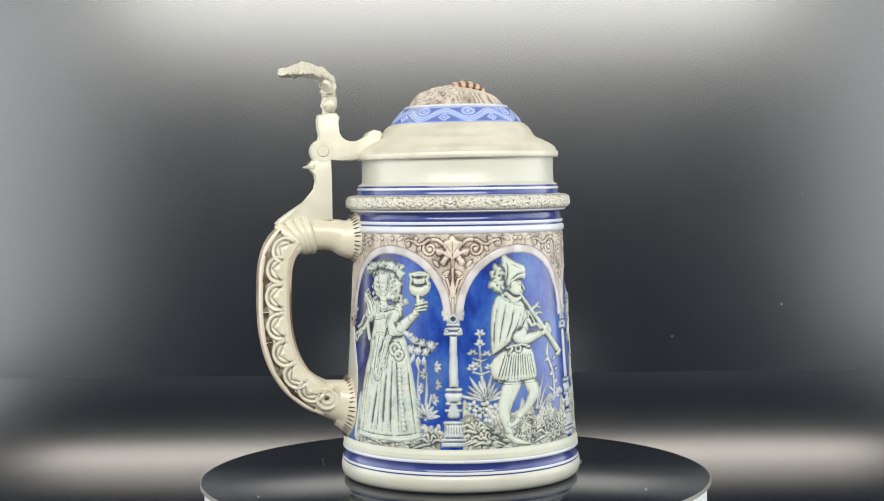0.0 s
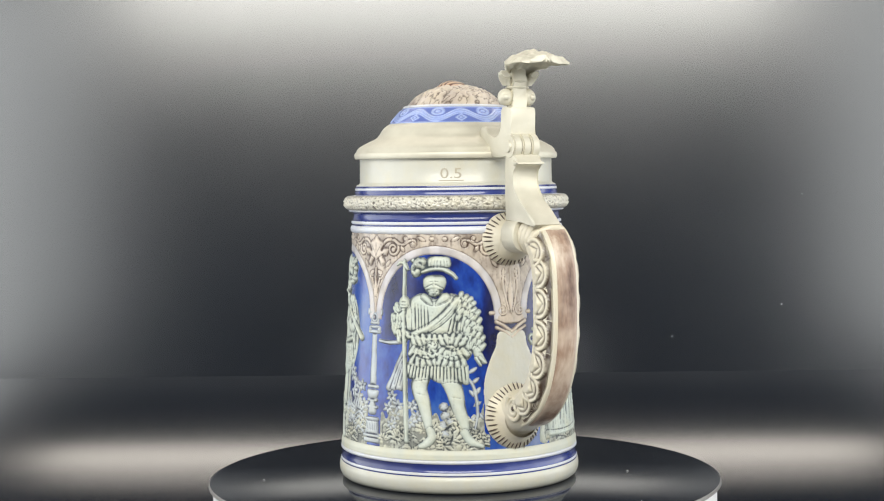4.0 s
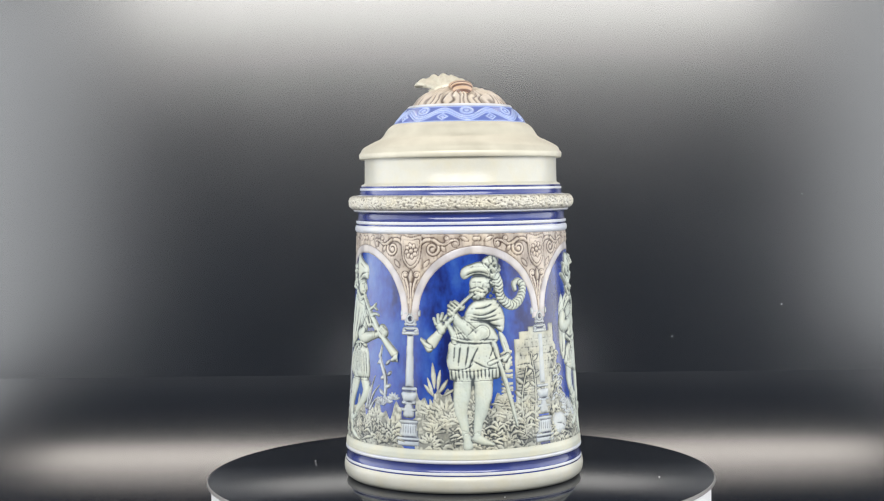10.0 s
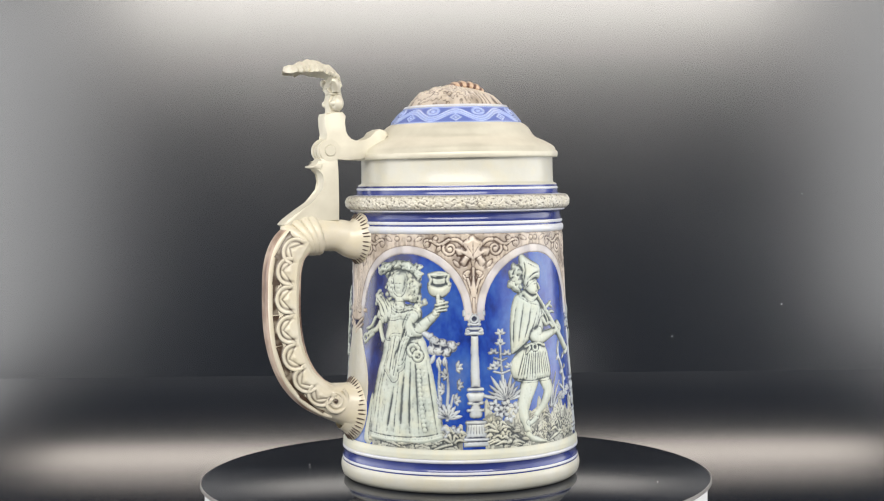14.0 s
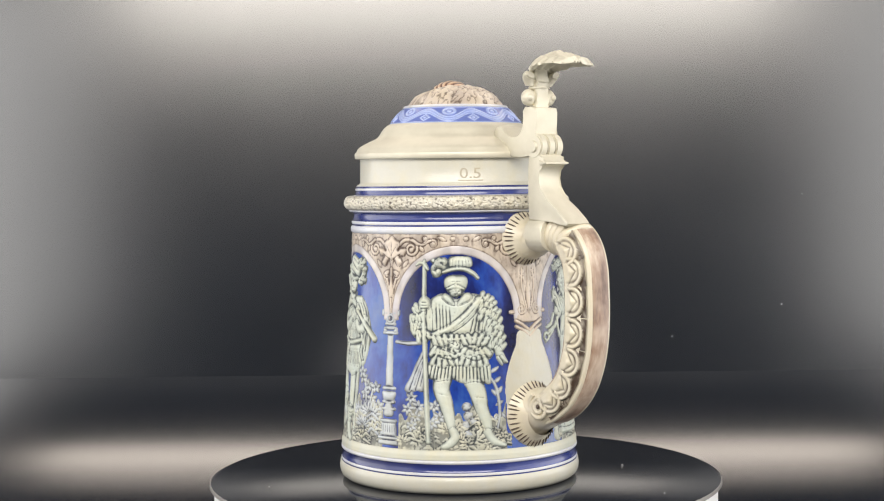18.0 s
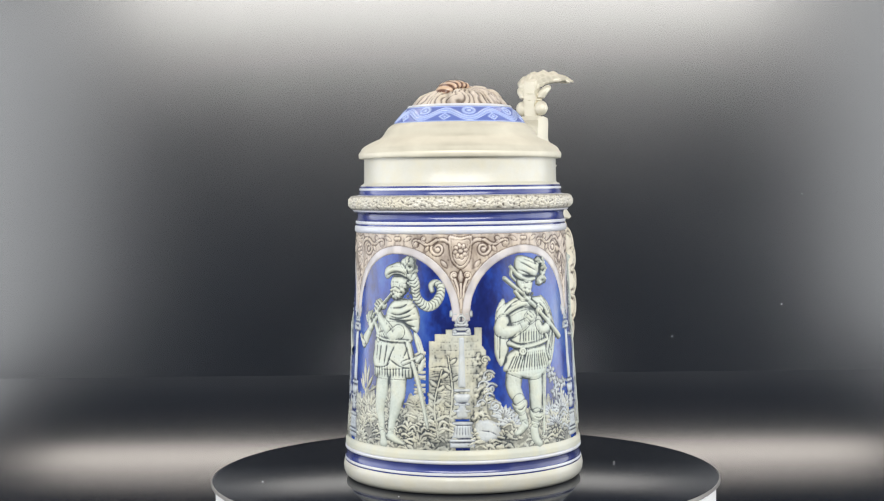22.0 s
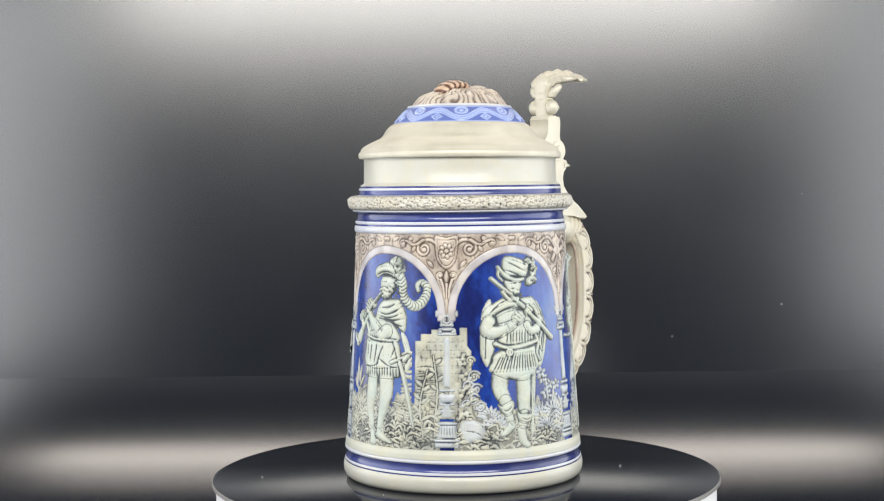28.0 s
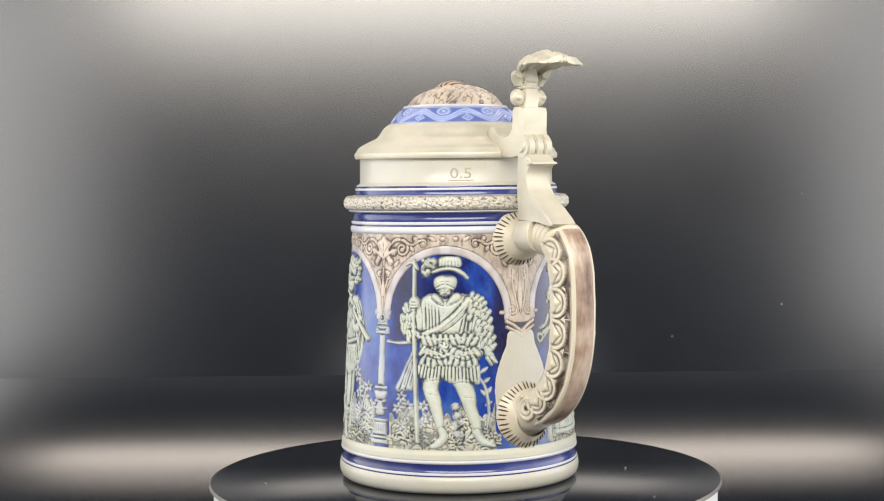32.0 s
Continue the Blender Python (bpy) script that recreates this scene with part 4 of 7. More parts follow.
def spiral(f, c, r, turns, start, hand, w, h):
    pts = []
    n = int(14 * turns)
    for i in range(n + 1):
        t = i / n
        a = start + hand * t * turns * 2 * math.pi
        q = r * (1 - 0.86 * t)
        pts.append((c[0] + q * math.cos(a), c[1] + q * math.sin(a)))
    f.stroke(pts, (w, w * 0.7), h, smooth=False)
    f.stroke([pts[-1], (pts[-1][0] + 0.1, pts[-1][1])], w * 1.5, h)


def spandrel(parent, angle, gap_left, gap_right, motif):
    """The rose-coloured field between two arches, with scrolls round a palmette or a rosette."""
    f = Relief(-gap_left, gap_right, 70, 106.0, 0.22, lift=1.1)
    rl, rr = np.hypot(f.U + gap_left, f.V - 72.6), np.hypot(f.U - gap_right, f.V - 72.6)
    field = (rl > 28.2) & (rr > 28.2) & (f.V > 72)
    f.H = np.where(field, 0.6, 0.0)
    w, h = 0.8, 1.15
    for s in (-1, 1):
        f.stroke([(s * 0.6, 96.4), (s * 3.4, 100.8), (s * 6.6, 103.4), (s * 10.2, 103.4)], w, h)
        spiral(f, (s * 9.8, 99.9), 3.4, 1.5, math.pi / 2, -s, 0.78, h)
        f.stroke([(s * 10.4, 103.4), (s * 14.2, 101.4), (s * 17.6, 103.0), (s * 20.8, 103.2)], (w, 0.6), h)
        spiral(f, (s * 19.6, 101.9), 1.5, 1.3, math.pi / 2, -s, 0.62, h)
        spiral(f, (s * 15.8, 103.9), 1.2, 1.1, -math.pi / 2, s, 0.5, h)
        f.leaf((s * 13.4, 101.2), (s * 15.6, 98.6), 1.7, h)
        f.leaf((s * 21.6, 104.8), (s * 25.4, 103.0), 1.5, h)
        spiral(f, (s * 2.6, 88.9), 1.6, 1.3, -math.pi / 2, s, 0.6, h)
        f.stroke([(s * 0.8, 77.5), (s * 1.1, 83.0), (s * 2.4, 87.2)], (0.45, 0.65), h)
    if motif == "palmette":
        half = [(1.2, 95.2), (3.4, 92.6), (5.6, 94.2), (4.2, 96.6), (6.6, 97.0), (7.6, 99.8), (4.8, 100.2), (3.4, 99.4), (4.2, 102.4), (1.9, 103.8)]
        f.fill([(0, 91.4)] + half + [(0, 105.2)] + [(-u, v) for u, v in half[::-1]], 1.6, 1.4)
        for s in (-1, 1):
            f.groove([(0, 95.0), (s * 2.6, 96.6), (s * 5.4, 98.2)], 0.3, 0.5)
            f.groove([(0, 97.0), (s * 1.6, 99.6), (s * 3.0, 101.6)], 0.28, 0.45)
            f.leaf((s * 0.8, 90.6), (s * 4.0, 89.2), 1.9, 1.3)
        f.groove([(0, 92), (0, 104)], 0.3, 0.5)
        f.stroke([(0, 91.6), (0, 84.0)], (0.7, 0.6), 1.3)
        f.fill([(-1.3, 83.0), (0, 88.6), (1.3, 83.0), (0, 78.5)], 1.3, 0.9)
    else:
        f.fill([(-4.9, 105.0), (0, 104.4), (4.9, 105.0), (4.7, 99.6), (3.6, 94.6), (0, 91.6), (-3.6, 94.6), (-4.7, 99.6)], 1.0, 0.6)
        f.groove([(-3.9, 103.6), (0, 103.3), (3.9, 103.6), (3.7, 99.6), (2.8, 95.3), (0, 92.9), (-2.8, 95.3), (-3.7, 99.6), (-3.9, 103.6)], 0.35, 0.5)
        for i in range(8):
            a = i * math.pi / 4 + 0.2
            f.leaf((1.0 * math.cos(a), 98.9 + 1.0 * math.sin(a)), (3.2 * math.cos(a), 98.9 + 3.4 * math.sin(a)), 2.0, 1.6, False)
        f.stroke([(0, 98.9), (0.1, 98.9)], 1.0, 1.9)
        f.leaf((0, 91.0), (0, 85.6), 2.4, 1.3, False)
        f.stroke([(0, 85.4), (0, 79.0)], (0.6, 0.4), 1.1)
    f.stroke([(0, 79), (0, 73.0)], (0.6, 0.4), 1.0)
    for s in (-1, 1):
        f.stroke([(s * 28.4, 103.9), (s * 28.0, 103.9)], 0.9, h)
        f.leaf((s * 5.6, 92.0), (s * 8.4, 95.2), 1.6, h)
    edge = (rl < 28.7) | (rr < 28.7) | (f.V > 105.5)
    f.H = np.where(field, np.where(edge, 0.42, np.maximum(f.H, 0.36)), 0)
    f.mesh("spandrel", PINK, parent, angle, "rose and brown spandrel with scrolls round a " + motif, 0.14, 0.5, 0.66, 0.35)


def column(parent, angle):
    f = Relief(-6, 6, 18, 74.6, 0.22, lift=1.1)
    f.fill([(-1.5, 64.0), (1.5, 64.0), (2.0, 42.5), (-2.0, 42.5)], 1.5, 1.7, smooth=False)
    for z, w, r, h in ((65.0, 3.2, 0.85, 1.5), (66.9, 2.7, 0.8, 1.4), (68.6, 2.2, 0.8, 1.5), (41.9, 2.7, 0.8, 1.6), (36.3, 2.6, 0.8, 1.5), (33.4, 3.0, 0.7, 1.5), (28.4, 3.6, 0.85, 1.6), (21.4, 4.3, 1.0, 1.6)):
        f.stroke([(-w, z), (w, z)], r, h, smooth=False)
    f.fill([(-3.2, 40.6), (3.2, 40.6), (3.0, 37.6), (1.8, 36.6), (-1.8, 36.6), (-3.0, 37.6)], 1.9, 1.8)
    f.fill([(-1.5, 36.0), (1.5, 36.0), (2.4, 30.6), (-2.4, 30.6)], 1.4, 1.5)
    f.fill([(-3.9, 28.0), (3.9, 28.0), (4.4, 22.0), (-4.4, 22.0)], 1.4, 1.1, smooth=False)
    for i in range(7):
        x = -3.3 + 1.1 * i
        f.groove([(x * 0.9, 27.6), (x * 1.05, 23.2)], 0.28, 0.5)
    f.fill([(-4.9, 20.6), (4.9, 20.6), (5.0, 18.4), (-5.0, 18.4)], 1.1, 0.6, smooth=False)
    # the boss with its hole, between two small scroll ears
    f.stroke([(0, 70.9), (0.1, 70.9)], 3.0, 1.6)
    for s in (-1, 1):
        f.stroke([(s * 2.0, 73.2), (s * 4.0, 73.2)], 0.9, 1.1)
        f.stroke([(s * 4.1, 72.4), (s * 4.1, 74.0)], 0.7, 1.2)
        spiral(f, (s * 2.6, 66.0), 1.0, 1.2, math.pi / 2, -s, 0.4, 1.7)
    d = np.hypot(f.U, f.V - 70.9)
    f.H = np.where(d < 1.05, 0.2, f.H)
    f.H = np.where((d > 1.75) & (d < 2.15), f.H - 0.35, f.H)
    ob = f.mesh("column", PALE, parent, angle, "pale blue baluster column", rough=0.35)
    return ob


def undergrowth(parent, angle, u0, u1, seed, tall, thin):
    """Leaves, pebbles and blades along the foot of the relief."""
    rnd = random.Random(seed)
    f = Relief(u0 - 2, u1 + 2, 17, tall + 8, 0.24)
    top = lambda u: tall - 3 + 3 * math.sin(u * 0.5 + seed) + 2 * math.sin(u * 1.3 + 2 * seed)
    base = np.vectorize(top)(f.us)[None, :] - 2
    f.H = np.where((f.V < base) & (f.U > u0) & (f.U < u1), 0.45 + 0.35 * (f.mottle(3.2, 1.1, seed) - 0.5), 0)
    # broken ground: low hummocks and stones
    for _ in range(int((u1 - u0) * 1.1)):
        u, v, l = rnd.uniform(u0, u1 - 2), rnd.uniform(18.2, 27.0), rnd.uniform(2.5, 6.0)
        f.stroke([(u, v), (u + 0.5 * l, v + rnd.uniform(0.4, 1.4)), (u + l, v - rnd.uniform(0.0, 0.6))], (0.5, rnd.uniform(0.8, 1.4), 0.5), rnd.uniform(0.6, 1.0))
    # fans of leaves, those behind first
    spots = sorted(((rnd.uniform(u0 + 1, u1 - 1), rnd.random()) for _ in range(int((u1 - u0) * 0.62 * thin))), key=lambda q: -q[1])
    for u, k in spots:
        v = 20.5 + k * max(2.0, top(u) - 29.0)
        n, l, h, turn = rnd.choice((5, 6, 7)), rnd.uniform(3.6, 6.0), 0.85 + 0.6 * (1 - k), rnd.uniform(-0.3, 0.3)
        kind = rnd.random()
        for i in range(n):
            g = 0.15 + 2.85 * i / (n - 1) + turn
            r = l * rnd.uniform(0.8, 1.1)
            tip = (u + r * math.cos(g), v + 0.9 * r * math.sin(g))
            if kind < 0.65:
                f.leaf((u, v), tip, r * 0.36, h)
            else:
                f.stroke([(u, v), (u + 0.6 * r * math.cos(g), v + 0.8 * r * math.sin(g)), (tip[0] + 0.25 * r * math.cos(g), tip[1] - 0.25 * r)], (0.6, 0.8, 0.35), h)
        if kind > 0.8:
            f.rose((u, v + 0.8), rnd.uniform(1.1, 1.7), h + 0.3, i)
    return f.mesh("undergrowth", GROUND, parent, angle, "leaves, pebbles and grass in low relief", 0.16, 0.46, 0.55, 0.7, 0.6)


def dancer(parent, angle):
    f = Relief(-26, 24, 17, 98, 0.2)
    # train and skirt
    f.fill([(-15, 40.4), (-17.5, 32), (-19.5, 22.4), (-18.8, 19.2), (-14.5, 19.4), (-12.7, 31.2)], 0.9, 1.5)
    f.fill([(-8, 64), (-9.7, 57), (-12.1, 49.4), (-14.2, 40.4), (-15.3, 29.8), (-16.1, 20.4), (-9.5, 19.8), (-0.2, 19.8), (8.5, 19.7), (15.3, 20.1), (18.8, 21.9), (17.9, 30.6), (16.1, 39.9), (14, 50.3), (12.1, 58.4), (9.5, 64.7), (0.7, 66)], 1.7, 3.5)
    for line, w, d in (([(-6.9, 54.7), (-9.4, 43), (-11.6, 24.8)], 0.8, 0.7), ([(-3.1, 43.3), (-4.5, 34), (-6, 25.1)], 0.7, 0.8), ([(-0.8, 45.7), (-1.9, 34.1), (-2.5, 24.8)], 0.45, 0.5), ([(1.9, 52.6), (1, 38.8), (0.4, 24.9)], 0.8, 0.9), ([(4.6, 53.8), (4.4, 38.8), (4.6, 25)], 0.6, 0.8),
                       ([(6.7, 53.8), (7.7, 38.9), (8.7, 24.6)], 0.45, 0.6), ([(11.4, 55), (13.4, 41.1), (16, 24.9)], 0.45, 0.7), ([(-8.6, 52.3), (-11.4, 40.6), (-13.2, 28.8)], 0.4, 0.5)):
        f.groove(line, w, d)
    for line in ([(-5, 43.2), (-7.4, 25.7)], [(-1.5, 43.3), (-3.4, 25.9)], [(3, 45.7), (2.6, 26.1)], [(-8.3, 48.9), (-10.7, 30.2)]):
        f.ridge(line, 0.8, 0.5)
    f.dots([(8, 53.1), (8.8, 43.5), (9.9, 34.2), (11.1, 25.5)], 15, 0.95, 0.9)
    f.dots([(10, 54.5), (11.3, 45.7), (12.9, 36.1), (14.7, 25.9)], 11, 0.5, 0.4)
    for line in ([(-15.4, 24), (-7.1, 23.2), (2, 23.1), (10.6, 23.7), (18.4, 25.6)], [(-15.8, 20.2), (-7.1, 20.2), (2, 20.3), (10.6, 20.4), (18.4, 22.1)]):
        f.groove(line, 0.3, 0.7)
    f.dots([(-14.6, 22.2), (-7.1, 21.6), (2, 21.5), (10.6, 21.8), (18, 23.7)], 24, 0.85, 0.6)
    # bodice with a knotted scarf
    f.fill([(-10, 76.7), (-5.4, 79.6), (1.9, 78.1), (7.7, 77.4), (9.5, 74.4), (8.8, 68.8), (9.5, 64.7), (4.2, 63.3), (-4, 62.7), (-8.2, 63.5), (-7.3, 69.8)], 2.1, 2.5)
    f.fill([(-4.8, 65.2), (-6.2, 58.2), (-8.3, 51.2), (-6.8, 49.2), (-5.5, 47.4), (-3.4, 45.4), (-1.3, 46.6), (-0.8, 49.4), (1.5, 51.5), (2.4, 57.3), (3.3, 64.2)], 2.5, 1.8)
    f.folds([(-3.3, 64.1), (-4.7, 57.1), (-5.8, 49.7)], [(1.4, 63.7), (0.7, 57.2), (-1.3, 47.5)], 4, 0.4, 0.7)
    f.groove([(2.8, 70.7), (-0.4, 61.8), (-3.2, 55.3)], 0.5, 1.1)
    f.fill([(2.6, 69.3), (1.4, 64.2), (-1.1, 58.4), (-2.3, 54.9), (-0.4, 52.6), (1.9, 55), (3.3, 60.7), (5.6, 64.2), (8.8, 66.1), (8.8, 68.8)], 2.7, 1.4)
    f.folds([(1.9, 66.5), (0, 59.5), (-1.3, 54.4)], [(6.5, 66.5), (3.7, 61.4), (1.4, 54.9)], 3, 0.35, 0.6)
    f.ring((5.8, 59.1), 2.3, 0.9, 2.4)
    f.ring((7.8, 56.8), 1.8, 0.8, 2.3)
    f.curls((4.2, 61.9), 4.2, 3.0, 18, 0.8, 0.5, 8)
    # neck, lace collar
    f.stroke([(-1.2, 81.5), (-1.2, 76.9)], 2.6, 2.2)
    f.fill([(-6.1, 77.3), (-1.2, 75.3), (4.9, 76.7), (8.8, 74.4), (7.2, 70.7), (0.7, 72), (-4.8, 71), (-8.3, 72.8)], 2.5, 1.4)
    f.curls((0.7, 75.8), 7.5, 2.0, 34, 0.75, 0.5, 10)
    f.groove([(-5.9, 76.6), (-1.2, 74.3), (5.4, 76)], 0.35, 0.8)
    # sleeve and arm on the shaded side, with ribbons
    f.fill([(-15.2, 81.5), (-12.7, 82.5), (-10, 80.9), (-6.6, 78.9), (-4.9, 75.7), (-5.8, 71.9), (-8.3, 69.6), (-11.4, 70.4), (-13.9, 72.6), (-12.6, 76), (-14.3, 78.2)], 2.4, 2.0)
    for line in ([(-14.4, 80.6), (-11, 77.9), (-8.4, 73.3)], [(-12.4, 81.8), (-8.9, 78.4), (-6.6, 74.5)], [(-14, 77.8), (-11.5, 74.6), (-9.9, 70.9)], [(-9.5, 80.2), (-6.4, 76.8)]):
        f.groove(line, 0.4, 0.9)
    f.curls((-12.7, 79.7), 2.4, 3.6, 14, 0.8, 0.5, 14)
    f.stroke([(-10.4, 70.9), (-13.5, 67.1), (-17.4, 65.5), (-20.4, 63.9)], (1.7, 1.2, 0.9), 1.9)
    f.stroke([(-14.7, 71.7), (-16.9, 68.3), (-20.4, 66.7)], (1.0, 0.7), 1.5)
    f.stroke([(-15.7, 65.1), (-19.1, 62.6), (-21.5, 60.6)], (1.0, 0.6), 1.4)
    f.ring((-20.9, 62.9), 1.6, 0.7, 1.5)
    f.curls((-17.4, 65.9), 3.0, 2.4, 14, 0.75, 0.5, 7)
    f.stroke([(-11.4, 69.7), (-10.8, 65.8), (-9.7, 62.5)], (1.3, 1.0), 1.7)
    # raised arm with its cuff, and the cup
    f.stroke([(5.4, 73), (3.8, 68.8), (6.5, 67), (10.2, 69.3)], (2.6, 2.9, 3.0, 2.6), 2.9)
    f.stroke([(8.8, 68.8), (12.5, 71.6), (15.5, 74.5)], (2.7, 2.2, 1.7), 3.0)
    f.groove([(11.6, 73.4), (13.4, 70.4)], 0.4, 0.8)
    f.groove([(5.1, 70.7), (7, 67.9)], 0.4, 0.7)
    f.groove([(7.5, 71.6), (9.5, 68.8)], 0.35, 0.6)
    f.stroke([(15.3, 75), (17.2, 77.3), (17.7, 78.9)], (1.6, 2.0, 1.6), 3.0)
    for line in ([(15.3, 77.8), (20, 78.8)], [(15.5, 76.4), (20, 77.2)], [(16.2, 75.4), (19.5, 75.8)]):
        f.stroke(line, 0.65, 3.3)
    f.stroke([(16.3, 81.7), (16.5, 78)], 1.2, 2.6)
    f.fill([(12, 87.3), (11.5, 85), (12.4, 82.4), (14.9, 80.8), (18.2, 80.7), (20.5, 82.5), (21.8, 85), (21.4, 87.3), (16.4, 86.5)], 2.8, 2.6)
    f.fill([(12.5, 90), (13.4, 86.6), (16.4, 85.4), (19.7, 86.5), (20.7, 89.9), (16.4, 89.1)], 1.5, 1.0)
    f.stroke([(12.3, 90.3), (13.2, 88.2), (12.7, 86.6)], 0.8, 2.4)
    f.stroke([(21, 90.1), (20.2, 88.1), (20.9, 86.4)], 0.8, 2.4)
    f.fill([(11.8, 90.3), (13.7, 91.4), (16.7, 91.8), (19.8, 91.3), (21.4, 90.1), (19.5, 89.2), (16.4, 88.8), (13.6, 89.3)], 2.4, 1.0)
    f.groove([(13.2, 90.3), (16.7, 90.7), (20, 90.2), (16.7, 89.5), (13.2, 90.3)], 0.4, 1.0)
    f.groove([(12, 86.8), (16.4, 85.8), (21.4, 86.9)], 0.35, 0.7)
    # head in a wreath, hair in ringlets
    f.fill([(-8, 87.2), (-5, 91.5), (-0.5, 92.4), (4.3, 91), (7.8, 87.3), (8, 82.7), (6.1, 78.5), (2.4, 79), (-3.4, 79.4), (-6.7, 82.1)], 1.9, 1.8)
    f.curls((-6.5, 85.4), 2.6, 6.0, 26, 0.95, 0.7, 5)
    f.curls((5.7, 85), 3.0, 6.6, 34, 0.95, 0.7, 6)
    f.curls((8, 79.2), 3.4, 3.0, 18, 0.9, 0.6, 16)
    f.fill([(-5, 89.1), (-3.5, 91), (-0.5, 91.5), (1.9, 90.6), (2.6, 87.3), (1.9, 83.9), (-0, 81.3), (-2.4, 81.5), (-4.4, 84)], 3.3, 2.8)
    f.face((-1.2, 85.9), 2.6, -0.1)
    f.stroke([(-11.8, 91.4), (-6.8, 93.3), (-1.3, 94.3), (4.1, 93.1), (7.6, 90.3)], 1.9, 2.2)
    f.curls((-1.7, 93.3), 10.5, 2.0, 64, 0.85, 0.7, 3)
    f.curls((-9.6, 91.4), 3.0, 2.2, 16, 0.8, 0.7, 4)
    f.leaf((6.2, 92), (10, 93.8), 1.6, 1.8)
    f.leaf((7.1, 90.6), (10.4, 90.5), 1.6, 1.8)
    f.leaf((-11.8, 91.4), (-14, 93.2), 1.3, 1.7)
    return f.mesh("dancer_relief", FIGURE, parent, angle, "draped standing relief lifting a cup")


def flower_stand(parent, angle):
    f = Relief(4, 30, 18, 70, 0.22)
    f.stroke([(8.8, 67), (12.2, 65.1), (15.5, 62.7)], (1.2, 1.8), 1.5)
    for c, r, s in (((21.5, 60.7), 2.6, 11), ((17.8, 61.8), 2.4, 12), ((14.6, 62.8), 2.2, 13), ((19.6, 58.5), 2.2, 14), ((13.7, 59.5), 2.2, 15), ((16.4, 59), 2.0, 16)):
        f.rose(c, r, 1.6, s)
    for a, b, w in (((15, 57.7), (12.7, 53.1), 2.2), ((16.8, 56.7), (15.8, 52.1), 2.0), ((19.1, 56.7), (18.5, 52.5), 2.0), ((12.2, 64.2), (14.2, 66.5), 1.8), ((23.8, 61.1), (25.2, 62.4), 1.4), ((11.4, 55.9), (10.5, 52.7), 1.6)):
        f.leaf(a, b, w, 1.3)
    for line in ([(17.2, 54.9), (16.6, 43.3), (17.7, 31.8)], [(19.5, 54.8), (20.3, 43.2), (19.4, 31.7)], [(15.9, 54.9), (17.1, 50.3)], [(22.3, 40.8), (21.3, 36.3), (19.8, 30.6)]):
        f.stroke(line, (0.5, 0.7), 1.0)
    # lily heads and their broad leaves
    for c, s in (((23.5, 52.3), 1), ((19.8, 49.2), -1), ((23.8, 44.9), 1), ((18.8, 43.3), -1), ((22.7, 39), 1), ((17.8, 38.2), -1)):
        for k in (-1.0, -0.3, 0.4, 1.1):
            f.leaf(c, (c[0] + s * 3.0 * math.cos(k), c[1] + 3.2 * math.sin(k)), 1.5, 1.5)
    for k in range(8):
        a = 0.15 + k * 0.4
        c = (19.4, 31.3)
        f.leaf(c, (c[0] + 6.6 * math.cos(a), c[1] + 6.2 * math.sin(a)), 2.1, 1.4)
    f.curls((20.4, 25.9), 4.4, 3.0, 14, 1.1, 0.9, 12)
    return f.mesh("flower_relief", PALE, parent, angle, "lilies and a bunch of flowers in low relief", flank=0.6)


